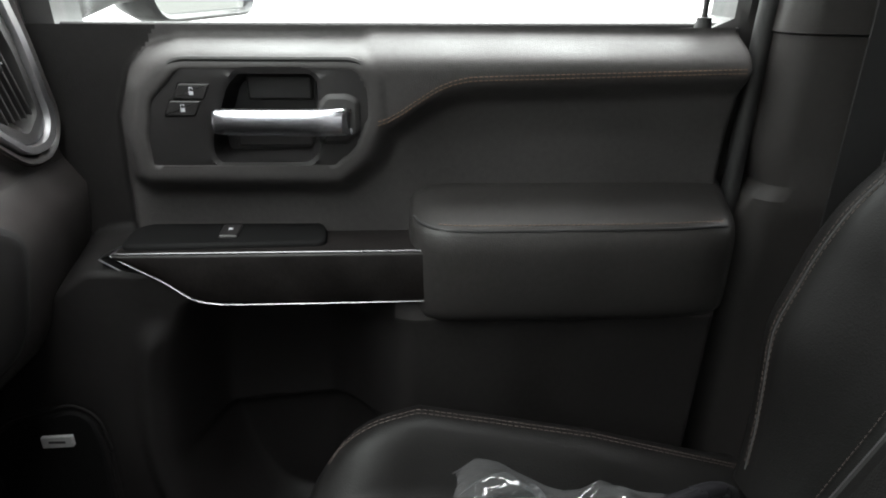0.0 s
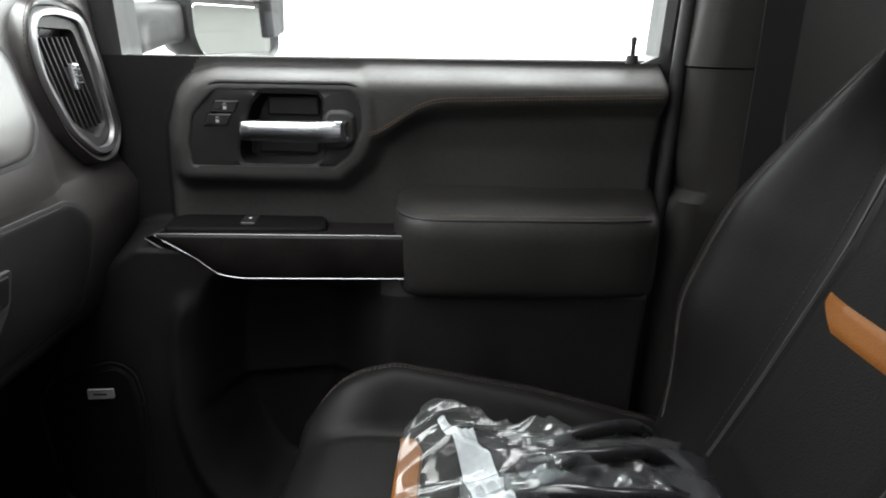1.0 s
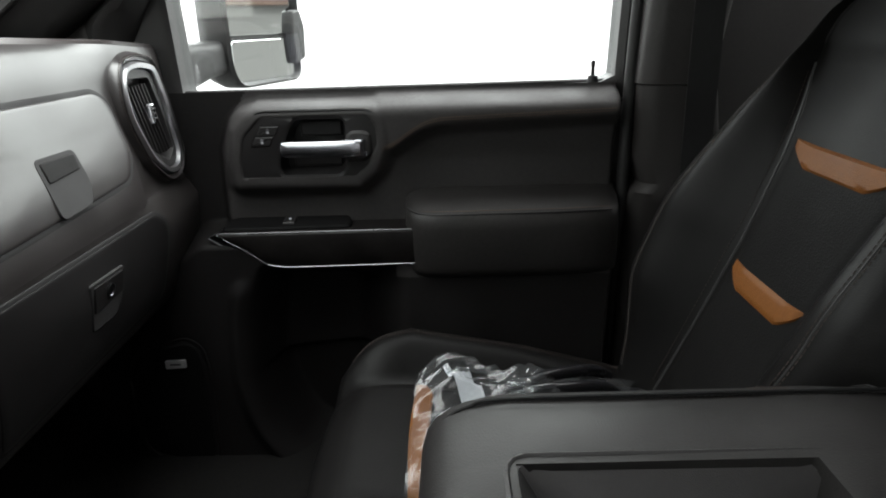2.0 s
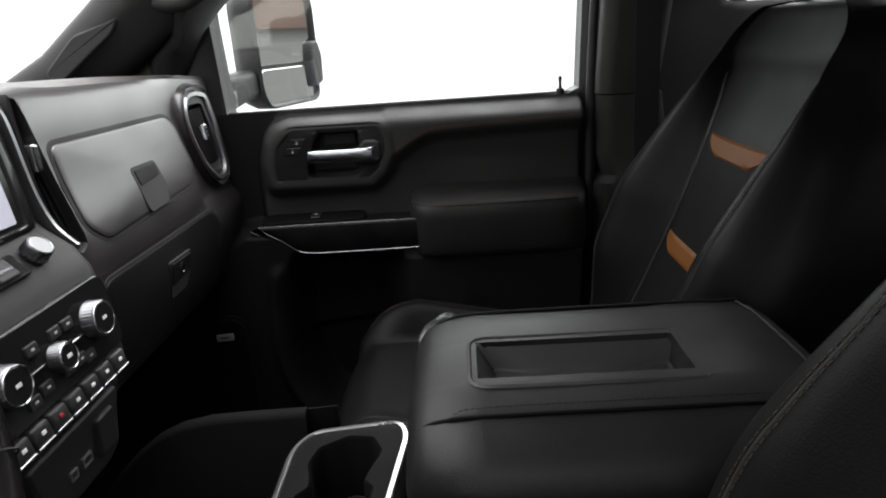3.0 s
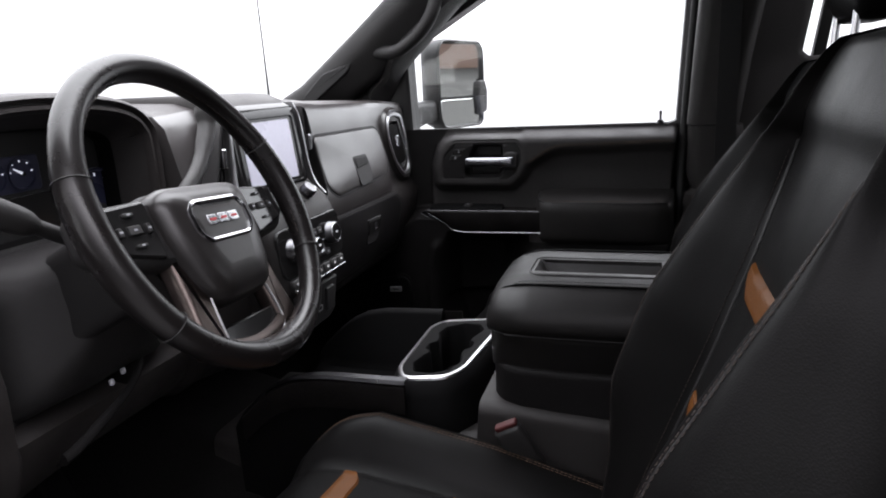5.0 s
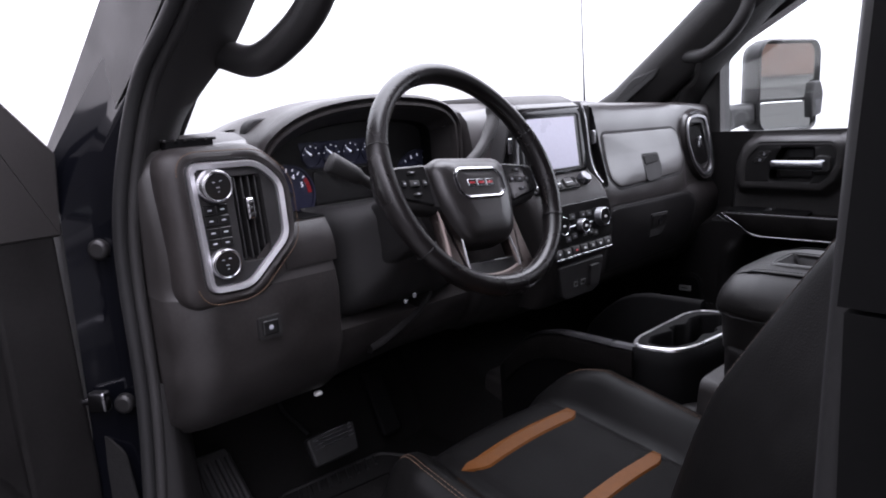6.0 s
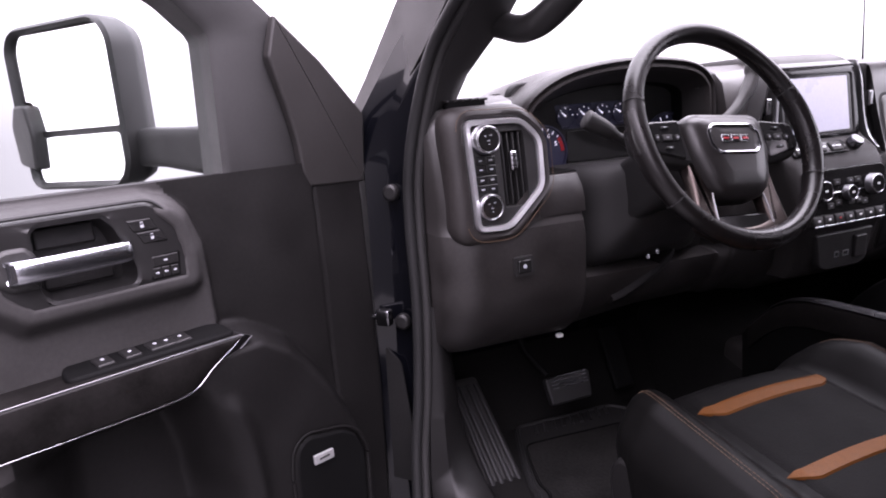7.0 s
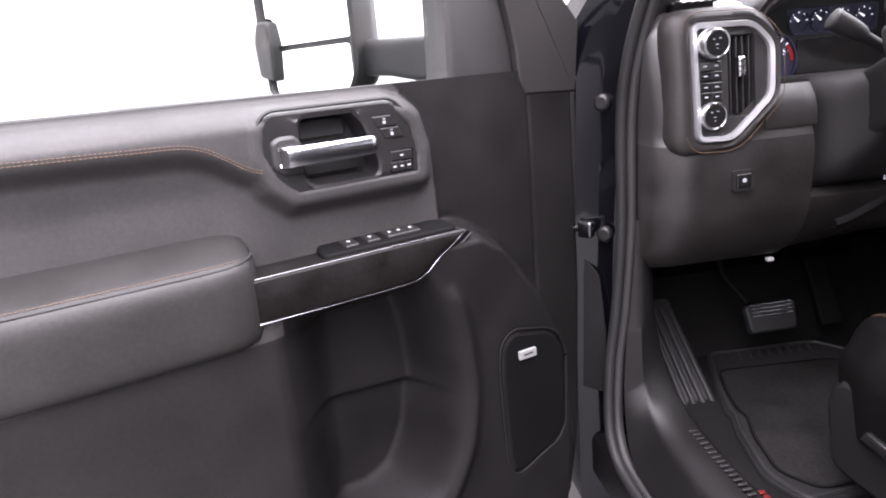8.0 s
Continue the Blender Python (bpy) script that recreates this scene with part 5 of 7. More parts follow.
for d, w, h, dz in ((-0.30, 0.052, 0.050, -0.02), (-0.20, 0.056, 0.056, -0.012), (-0.10, 0.056, 0.054, -0.006), (-0.055, 0.050, 0.048, 0), (-0.045, 0.044, 0.042, 0)):
    rings.append([wf(a, b + dz, d) for a, b in rounded(rect(-w, -h, w, h), 0.02)])
loft(bm, rings)
part("column_shroud", bm, PLASTIC, col)
bm = B()
tube(bm, spline([(2.960, -0.455, 1.372), (2.964, -0.52, 1.405), (2.962, -0.585, 1.443)], 5), [0.010] * 5 + [0.0085] * 6, 10)
st = part("turn_stalk", bm, PLASTIC, col, "black turn signal stalk")
bm = B()
tube(bm, spline([(2.963, -0.565, 1.431), (2.961, -0.590, 1.446), (2.957, -0.614, 1.460), (2.956, -0.619, 1.463)], 3), [0.009, 0.013, 0.0145, 0.015, 0.0155, 0.016, 0.0165, 0.0165, 0.0155, 0.012], 14)
part("stalk_cap", bm, PLASTIC, st, "grey stalk end")
bm = B()
tube(bm, spline([(2.985, -0.375, 1.42), (2.965, -0.30, 1.455), (2.945, -0.245, 1.50), (2.935, -0.225, 1.535)], 5), [0.011] * 8 + [0.013] * 5 + [0.016] * 3, 12)
part("gear_lever", bm, LEATHER, col, "black column gear lever")


# ---- centre console ----
con = thing("centre_console", (3.25, 0, 0.76), "black centre console with silver-rimmed cup holders", "console")
bm = B()
rings = []
for x, h, zt in ((2.80, 0.15, 0.93), (2.92, 0.155, 0.93), (3.10, 0.165, 0.93), (3.152, 0.168, 0.932), (3.157, 0.168, 1.005), (3.32, 0.168, 1.005), (3.325, 0.168, 1.062), (3.36, 0.165, 1.06), (3.75, 0.165, 1.04)):
    o = rounded([(-h - 0.005, 0.76), (h + 0.005, 0.76), (h, zt), (-h, zt)], [0, 0, 0.022, 0.022], 5)
    rings.append([(x, a, b) for a, b in o])
loft(bm, rings)
part("console_body", bm, VINYL, con, sharp=45)
bm = B()
zf = lambda x, y, z: (x, y, z + 0.10 * (x - 3.24))
RING = rounded([(3.168, -0.105), (3.192, -0.152), (3.268, -0.148), (3.290, -0.112), (3.312, 0.09), (3.298, 0.122), (3.185, 0.122), (3.165, 0.09)], 0.022)
cup = rounded([(3.192, 0.055), (3.20, 0.085), (3.235, 0.103), (3.268, 0.094), (3.283, 0.062), (3.272, 0.032), (3.268, 0.012), (3.279, 0.0), (3.279, -0.024), (3.266, -0.036), (3.270, -0.056), (3.277, -0.085), (3.262, -0.122), (3.235, -0.132), (3.202, -0.124), (3.188, -0.088), (3.196, -0.056), (3.204, -0.036), (3.190, -0.024), (3.190, 0.0), (3.203, 0.012), (3.20, 0.030)], 0.005)
c = (3.2355, -0.014)
stack(bm, c, [(inset(RING, -0.030), 0.80), (inset(RING, -0.026), 1.0), (inset(RING, -0.016), 1.062), (inset(RING, -0.007), 1.084), (inset(RING, 0.004), 1.0915), (cup, 1.0915), (inset(cup, 0.003), 1.087), (inset(cup, 0.006), 0.972)], zf, n=140)
part("cup_holder", bm, BLACK, con, "black double cup holder")
bm = B()
stack(bm, c, [(inset(RING, -0.002), 1.080), (inset(RING, -0.002), 1.0905), (inset(RING, -0.0005), 1.0925), (inset(RING, 0.0045), 1.0932), (inset(RING, 0.006), 1.091), (inset(RING, 0.006), 1.086)], zf, n=140, cap_last=False)
part("cup_rim", bm, ALU, con, "satin silver cup holder rim")
# open tray between two rails
RAIL = [(2.872, 0.975), (2.891, 1.001), (2.928, 1.037), (2.960, 1.062), (2.996, 1.079), (3.04, 1.088), (3.09, 1.0905), (3.168, 1.093)]
bm = B()
rings = []
for x, zt in RAIL:
    wall = [(0.170, 0.80), (0.172, zt - 0.06), (0.174, zt - 0.006), (0.170, zt), (0.158, zt - 0.001), (0.153, zt - 0.008), (0.148, min(zt - 0.02, 0.975)), (0.135, min(zt - 0.03, 0.955))]
    rings.append([(x, -y, z) for y, z in wall] + [(x, y, z) for y, z in wall[::-1]])
loft(bm, rings)
part("front_tray", bm, BLACK, con, "open black storage tray", sharp=50)
bm = B()
tube(bm, [(2.93, -0.035, 0.972), (3.04, -0.05, 0.985), (3.162, -0.085, 1.0)], 0.009, 8)
part("tray_divider", bm, PLASTIC, con)
for s in (-1, 1):
    bm = B()
    line = spline([(x, s * (0.173 + 0.004 * step(3.1, 3.2, x)), z) for x, z in RAIL[1:] + [(3.207, 1.095)]], 4)
    loft(bm, [[(x, y, z - 0.007), (x, y + s * 0.004, z - 0.008), (x, y + s * 0.006, z - 0.012), (x, y + s * 0.0055, z - 0.056), (x, y, z - 0.058)] for x, y, z in line])
    tr = part("side_trim", bm, WOOD, con, "dark trim panel beside the tray")
    if s > 0:
        continue
    bm = B()
    loft(bm, [[(x, y - s * 0.013 * k, z + 0.0012), (x, y + s * 0.001, z + 0.001), (x, y + s * 0.005, z - 0.004), (x, y + s * 0.001, z - 0.006), (x, y - s * 0.013 * k, z - 0.003)] for x, y, z, k in [(*p, min(1, 0.15 + i / 14)) for i, p in enumerate(line[6:])]])
    part("bright_edge", bm, DARKCHROME, tr, "dark satin metal edge")
# arm rest lid
lid = thing("console_arm_rest", (3.5, 0, 1.06), "padded black leather centre arm rest with tray", "arm rest")
half = [(0.142, 1.10), (0.148, 1.13), (0.152, 1.152), (0.1545, 1.160), (0.1535, 1.164), (0.160, 1.169), (0.163, 1.180), (0.159, 1.196), (0.148, 1.211), (0.130, 1.2235), (0.108, 1.2315)]
mid = [(-0.07, 1.239), (-0.062, 1.2395), (-0.055, 1.2397), (-0.052, 1.24), (0.016, 1.24), (0.019, 1.2397), (0.026, 1.2395), (0.06, 1.239)]
sect = [(-a, b) for a, b in half] + mid + [(a, b) for a, b in half[::-1]]
bm = B()
rings = []
for x, k, h, dz in ((3.330, 0.70, 0.30, 0.0), (3.3315, 0.77, 0.50, 0.0), (3.335, 0.83, 0.66, 0.0), (3.342, 0.88, 0.79, 0.0), (3.353, 0.925, 0.88, 0), (3.367, 0.96, 0.94, 0), (3.383, 0.982, 0.98, 0), (3.398, 0.993, 1, 0), (3.402, 0.996, 1, 0), (3.45, 1, 1, 0), (3.594, 1, 1, 0.001), (3.598, 1, 1, 0.001), (3.612, 1, 1, 0.002), (3.65, 1, 1, 0.002), (3.70, 0.98, 0.98, 0.002), (3.715, 0.96, 0.9, 0.002)):
    sunk = 0.034 if 3.40 < x < 3.597 else 0
    rings.append([(x + (0.006 if b < 1.163 else 0), a * k, (b if b < 1.165 else 1.165 + (b - 1.165) * h) + dz - (sunk if -0.053 < a < 0.018 else 0)) for a, b in sect])
loft(bm, rings)
lb_ = part("lid_pad", bm, LIDLEATHER, lid, "padded leather lid", sharp=70)
TRY = rounded(rect(3.394, -0.068, 3.616, 0.026), 0.016)
bm = B()
zl = lambda x, y, z: (x, y, z)
stack(bm, (3.498, -0.018), [(inset(TRY, -0.006), 1.232), (inset(TRY, -0.005), 1.2395), (inset(TRY, -0.0025), 1.2412), (inset(TRY, -0.001), 1.2402), (TRY, 1.2365), (inset(TRY, 0.002), 1.2388), (inset(TRY, 0.0045), 1.2385), (inset(TRY, 0.020), 1.2150), (inset(TRY, 0.0225), 1.2125), (inset(TRY, 0.028), 1.2115)], zl)
part("lid_tray", bm, PLASTIC, lid, "recessed black tray in the lid")
for s in (-1, 1):
    bm = B()
    tube(bm, spline([(3.335, s * 0.093, 1.2045), (3.350, s * 0.099, 1.2195), (3.368, s * 0.1035, 1.2275), (3.40, s * 0.1065, 1.2325), (3.55, s * 0.1065, 1.2345), (3.70, s * 0.1065, 1.235)], 6), 0.0021, 6)
    part("piping", bm, BLACK, lb_, "sunk dark seam")
    bm = B()
    stitches(bm, spline([(3.375, s * 0.1005, 1.2315), (3.40, s * 0.0985, 1.2358), (3.55, s * 0.0985, 1.2378), (3.70, s * 0.0985, 1.2384)], 8))
    part("stitching", bm, HARD, lb_, "dark stitching")
bm = B()
ring = [(3.332, -0.112, 1.1645), (3.330, 0, 1.1645), (3.332, 0.112, 1.1645), (3.344, 0.136, 1.1645), (3.366, 0.1485, 1.1645), (3.40, 0.1545, 1.1645), (3.70, 0.1555, 1.166)]
tube(bm, spline([(3.70, -0.1555, 1.166), (3.40, -0.1545, 1.1645), (3.366, -0.1485, 1.1645), (3.344, -0.136, 1.1645)] + ring, 4), 0.0016, 6)
part("piping", bm, RUBBER, lb_, "raised seam")
bm = B()
rings = []
for x, h in ((3.342, 0.112), (3.350, 0.128), (3.364, 0.142), (3.39, 0.150), (3.45, 0.152), (3.69, 0.152)):
    rings.append([(x, a, b) for a, b in rounded(rect(-h, 0.86, h, 1.108), 0.012)])
loft(bm, rings)
part("lid_base", bm, HARD, lid)
bm = B()
tube(bm, [(3.699, a * 0.985, 1.104 + (b - 1.10) * 0.985) for a, b in sect if b > 1.17], 0.0014, 5)
part("piping", bm, RUBBER, lb_, "raised seam")
lid.location.z += 0.013


# ---- seats, drawn from the cushion's front centre ----
BACK_WIDTH = [(0, 0.20), (0.12, 0.236), (0.25, 0.268), (0.38, 0.284), (0.46, 0.281), (0.55, 0.266), (0.68, 0.236), (0.78, 0.190), (0.83, 0.175), (0.9, 0.168), (0.95, 0.138), (0.98, 0.10), (1, 0.06)]
BACK_WING = [(0, 0.02), (0.1, 0.036), (0.25, 0.074), (0.45, 0.077), (0.6, 0.058), (0.75, 0.036), (0.82, 0.026), (1, 0.004)]
BACK_PANEL = [(0, 0.10), (0.2, 0.10), (0.45, 0.106), (0.62, 0.125), (0.72, 0.150), (0.80, 0.178), (1, 0.20)]


def seat_back(v, s, lean=0.0):
    """The front surface of the backrest: v across (-1 to 1, the wings from 0.5 out), s up (0 to 1)."""
    hw = smooth_along(BACK_WIDTH, s, 0.02)
    yc = min(smooth_along(BACK_PANEL, s, 0.03), hw * 0.96)
    a = radians(23 - lean)
    r = s * 0.66
    cx, cz = 3.655 + 0.0043 * lean + r * math.sin(a) + 0.012 * math.sin(s * 3.1), 0.985 + r * math.cos(a) * 0.985
    av = abs(v)
    ay = av / 0.5 * yc if av < 0.5 else yc + (av - 0.5) / 0.5 * (hw - yc)
    q = max(0.0, (av - 0.5) / 0.5)
    d = smooth_along(BACK_WING, s, 0.03) * (step(0, 0.55, q) - 0.9 * step(0.62, 1.0, q) ** 2)
    d -= 0.010 * math.exp(-((q / 0.07) ** 2)) * (1 - step(0.80, 0.86, s))
    d += 0.012 + 0.010 * (1 - (ay / hw) ** 2) * math.sin(s * 3.14)
    d -= 0.05 * step(0.955, 1.0, s) ** 2
    return Vector((cx - d * math.cos(a), math.copysign(ay, v), cz + d * math.sin(a) * 0.6))


def seat_cushion(v, s):
    """The top of the cushion: s from the front (0) to the back (1)."""
    hw = along([(0, 0.215), (0.06, 0.245), (0.2, 0.27), (1, 0.265)], s)
    av = abs(v)
    x = 3.200 - 0.028 * (1 - step(0, 0.24, s)) + 0.47 * s + 0.02 * (1 - step(0, 0.25, s)) * av * av
    z = 1.008 - 0.062 * s + 0.010 * (1 - av * av)
    z -= 0.085 * (1 - step(-0.10, 0.16, s)) ** 1.5
    bol = along([(0, 0.03), (0.2, 0.052), (0.6, 0.042), (1, 0.015)], s)
    z += bol * (step(0.52, 0.78, av) - 1.1 * step(0.82, 1.0, av) ** 2)
    z -= 0.010 * math.exp(-(((av - 0.53) / 0.04) ** 2)) * step(0.05, 0.12, s)
    return Vector((x, v * hw, z))


def patch(bm, surf, vs, s0, s1, lift, edge, m=6):
    """A raised strip that follows a surface; edge(t) moves its lower side."""
    n = 24
    top = [[surf(vs[0] + (vs[1] - vs[0]) * i / n, s0(i / n) + (s1(i / n) - s0(i / n)) * j / m) for i in range(n + 1)] for j in range(m + 1)]
    rows = []
    for j in range(m + 1):
        row = []
        for i in range(n + 1):
            p = top[j][i]
            e = min(i, n - i) > 0 and 0 < j < m
            a = top[min(m, j + 1)][i] - top[max(0, j - 1)][i]
            b = top[j][min(n, i + 1)] - top[j][max(0, i - 1)]
            nn = b.cross(a)
            nn.normalize()
            row.append(p + nn * edge * (lift if e else -0.002))
        rows.append(row)
    loft(bm, rows, close=False, cap=False)
    return rows


def build_seat(dx, cy, who, strips, lean=0.0, rest=0.065, post=0.035):
    base = Vector((dx, cy, 0))
    back = lambda v, q: seat_back(v, q, lean)
    seat = thing("front_seat", (3.45 + dx, cy, 0.79), f"black leather {who} seat with tan-orange accent strips", "car seat", "front seats")
    S = lambda p: tuple(p + base)
    # cushion
    bm = B()
    nv, ns = 44, 40
    rings = []
    for j in range(ns + 1):
        s = -0.0 + j / ns
        ring = [S(seat_cushion(-1 + 2 * i / nv, s)) for i in range(nv + 1)]
        a, b = seat_cushion(1, s), seat_cushion(-1, s)
        ring += [S(a + Vector((0, 0.004, -0.03))), S(Vector((a.x, a.y - 0.004, 0.875))), S(Vector((b.x, b.y + 0.004, 0.875))), S(b + Vector((0, -0.004, -0.03)))]
        rings.append(ring)
    loft(bm, rings)
    cush = part("cushion", bm, SEATLEATHER, seat, "padded leather cushion", sharp=75)
    bm = B()
    patch(bm, seat_cushion, (-0.49, 0.49), lambda t: 0.07 + 0 * t, lambda t: 0.96 + 0 * t, 0.002, -1, 40)
    for v in bm.verts:
        v.co += base
    part("centre_panel", bm, INSERT, cush, "matt perforated centre panel")
    for s0 in (0.165, 0.505) if cy < 0 else (0.222, 0.53):
        bm = B()
        patch(bm, seat_cushion, (-0.50, 0.50), lambda t: s0 + 0.012 * math.sin(math.pi * t) * -1, lambda t: s0 + 0.070 * (min(1, 9 * t, 9 * (1 - t)) ** 0.5) - 0.012 * math.sin(math.pi * t), 0.005, -1)
        for v in bm.verts:
            v.co += base
        part("accent_strip", bm, ORANGE, cush, "tan-orange leather strip")
    for v0 in (-0.80, 0.80):
        bm = B()
        stitches(bm, [S(seat_cushion(v0, 0.03 + 0.95 * k / 40) + Vector((0, 0, 0.0006))) for k in range(41)], 0.0045, 0.0022, 0.0006)
        stitches(bm, [S(seat_cushion(v0 * 1.03, 0.03 + 0.95 * k / 40) + Vector((0, 0, 0.0006))) for k in range(41)], 0.0045, 0.0022, 0.0006)
        part("stitching", bm, THREAD if cy > 0 else TANTHREAD, cush, "brown stitching")
    # backrest
    bm = B()
    rings = []
    nv, ns = 72, 60
    for j in range(ns + 1):
        s = j / ns
        ring = [S(back(-1 + 2 * i / nv, s)) for i in range(nv + 1)]
        a, b = back(1, s), back(-1, s)
        t = 0.165 - 0.07 * s - 0.05 * step(0.93, 1, s)
        ring += [S(a + Vector((t * 0.35, 0.006, 0))), S(a + Vector((t, -0.012, 0))), S(b + Vector((t, 0.012, 0))), S(b + Vector((t * 0.35, -0.006, 0)))]
        rings.append(ring)
    loft(bm, rings)
    bk = part("backrest", bm, SEATLEATHER, seat, "padded leather backrest", sharp=75)
    for s0 in strips:
        bm = B()
        patch(bm, back, (-0.43, 0.43), lambda t: s0 - 0.058 * (min(1, 5 * t, 5 * (1 - t)) ** 0.6), lambda t: s0 + 0 * t, 0.0045, -1)
        for v in bm.verts:
            v.co += base
        part("accent_strip", bm, ORANGE, bk, "tan-orange leather strip")
    bm = B()
    patch(bm, back, (-0.465, 0.465), lambda t: 0.06 + 0 * t, lambda t: strips[1] + 0.004, 0.0016, -1, 40)
    for v in bm.verts:
        v.co += base
    part("centre_panel", bm, INSERT, bk, "matt perforated centre panel")
    for v0 in (-0.79, 0.79):
        bm = B()
        tube(bm, [S(back(v0 + math.copysign(0.0125, v0), 0.03 + 0.77 * k / 50)) for k in range(51)], 0.0012, 5)
        part("seam", bm, DARK, bk)
        for dv in (0, 0.025):
            bm = B()
            w = v0 + math.copysign(dv, v0)
            stitches(bm, [S(back(w, 0.04 + 0.755 * k / 50) + Vector((-0.0008, 0, 0))) for k in range(51)], 0.0045, 0.0022, 0.0006)
            part("stitching", bm, THREAD, bk, "brown stitching")
    for v0 in (-0.50, 0.50):
        bm = B()
        tube(bm, [S(back(v0, 0.03 + 0.77 * k / 50)) for k in range(51)], 0.0024, 5)
        part("seam", bm, DARK, bk)
        bm = B()
        w = v0 * 1.06
        stitches(bm, [S(back(w, 0.05 + 0.74 * k / 50) + Vector((-0.0006, 0, 0))) for k in range(51)], 0.0045, 0.0022, 0.0005)
        part("stitching", bm, THREAD, bk, "brown stitching")
    # head restraint
    top = back(0, 0.985)
    for y in (-0.065, 0.065):
        bm = B()
        tube(bm, [S(Vector((top.x + post, y, top.z - 0.03))), S(Vector((top.x + post * 2.1, y, top.z + 0.14)))], 0.0072, 12)
        part("headrest_post", bm, CHROME, seat, "chrome post")
        bm = B()
        block(bm, Matrix.Translation(S(Vector((top.x + post + 0.007, y, top.z + 0.003)))), (0.03, 0.032, 0.014), 0.004)
        part("post_collar", bm, PLASTIC, seat)
    bm = B()
    rings = []
    for k, w, t, xo in ((0.0, 0.085, 0.028, 0.0), (0.012, 0.10, 0.042, 0), (0.05, 0.125, 0.056, 0.002), (0.11, 0.135, 0.06, 0.004), (0.16, 0.125, 0.052, 0.012), (0.185, 0.105, 0.035, 0.02), (0.19, 0.09, 0.02, 0.022)):
        rings.append([S(Vector((top.x + 0.040 + post + xo + a, b, top.z + rest + k))) for a, b in rounded(rect(-t, -w, t, w), min(t, w) * 0.9, 6)])
    loft(bm, rings)
    part("headrest", bm, SEATLEATHER, seat, "padded headrest", sharp=70)
    # base skirt with tracks
    bm = B()
    o = rounded([(3.235 + dx, 0.80), (3.66 + dx, 0.80), (3.68 + dx, 0.93), (3.24 + dx, 0.95), (3.215 + dx, 0.91)], 0.02)
    plate(bm, o, cy - 0.262, cy - 0.20, 0.008, lambda a, b, c: (a, c, b), both=True)
    part("seat_skirt", bm, SMOOTH, seat, "black plastic side valance")
    bm = B()
    plate(bm, o, cy + 0.20, cy + 0.262, 0.008, lambda a, b, c: (a, c, b), both=True)
    part("seat_skirt", bm, SMOOTH, seat, "black plastic side valance")
    bm = B()
    block(bm, Matrix.Translation((3.46 + dx, cy, 0.885)), (0.42, 0.42, 0.06), 0.01)
    part("seat_pan", bm, DARK, seat)
    for s in (-1, 1):
        bm = B()
        block(bm, Matrix.Translation((3.43 + dx, cy + s * 0.19, 0.79)), (0.50, 0.05, 0.045), 0.005)
        part("seat_track", bm, STEEL, seat)
    for s in (-1,) if cy < 0 else (1,):
        bm = B()
        plate(bm, rounded([(3.30 + dx, 0.885), (3.40 + dx, 0.88), (3.405 + dx, 0.895), (3.31 + dx, 0.905)], 0.006), cy + s * 0.258, cy + s * 0.276, 0.004, lambda a, b, c: (a, c, b))
        part("seat_control", bm, GLOSS, seat, "power seat switch")
    return seat


build_seat(-0.006, 0.40, "passenger", (0.382, 0.647), 0.0, post=0.005)
build_seat(-0.12, -0.43, "driver", (0.356, 0.596), 4.1, 0.04)


# ---- cab structure ----
def struct(name, bm, material, label, cat, sharp=46, smooth=True):
    return tagged(part(name, bm, material, None, "", sharp, smooth), label, cat, "", "structure")


bm = B()
plate(bm, rect(1.9, -0.80, 5.0, 0.86), 0.70, 0.745, 0.004)
struct("floor", bm, CARPET, "black carpeted cab floor", "floor")
bm = B()
rings = [[(x, a, b) for a, b in rounded([(-0.20, 0.745), (0.20, 0.745), (0.15, h), (-0.15, h)], [0, 0, 0.04, 0.04])] for x, h in ((2.2, 1.0), (2.7, 0.93), (3.0, 0.86), (3.6, 0.80), (4.9, 0.80))]
loft(bm, rings)
struct("transmission_tunnel", bm, CARPET, "carpeted floor hump", "floor")
bm = B()
grid(bm, 30, 12, lambda i, j: (2.62 - 0.34 * j ** 1.3 - 0.06 * j, -0.80 + 1.66 * i, 0.745 + 0.42 * j))
struct("firewall", bm, CARPET, "carpeted toe board", "wall")
bm = B()
plate(bm, rect(-0.92, 0.74, 0.92, 2.0), 2.16, 2.10, 0.004, lambda a, b, c: (c, a, b - 0.0) if b < 1.5 else (c, a, 1.44))
struct("bulkhead", bm, DARK, "dark bulkhead behind the dashboard", "wall")
# roof, slanted back wall and rear side walls close the cab
bm = B()
rf = []
for x, z in ((3.20, 1.915), (3.30, 1.95), (3.6, 1.975), (4.3, 1.975), (4.9, 1.95)):
    rf.append([(x, a, z + b) for a, b in ((-0.74, -0.035), (-0.70, 0.0), (-0.4, 0.02), (0, 0.025), (0.4, 0.02), (0.70, 0.0), (0.74, -0.035), (0.74, 0.03), (0, 0.06), (-0.74, 0.03))])
loft(bm, rf)
struct("ceiling", bm, HEADLINER, "dark cloth headliner", "ceiling")
bm = B()
RW = rounded([(-0.68, 1.58), (0.68, 1.58), (0.62, 1.88), (-0.62, 1.88)], 0.05)
RO = rect(-0.86, 0.74, 0.86, 2.0)
stack(bm, (0, 1.73), [(RW, 4.98), (RO, 4.98), (RO, 4.92), (inset(RW, -0.02), 4.90), (RW, 4.92), (RW, 4.98)], face, n=140, cap_last=False)
wr = struct("wall_rear", bm, VINYL, "dark rear cab wall with window", "wall")
bm = B()
plate(bm, inset(RW, -0.01), 4.945, 4.949, 0.001, face)
part("window_pane", bm, GLASS, wr, smooth=False).visible_shadow = False


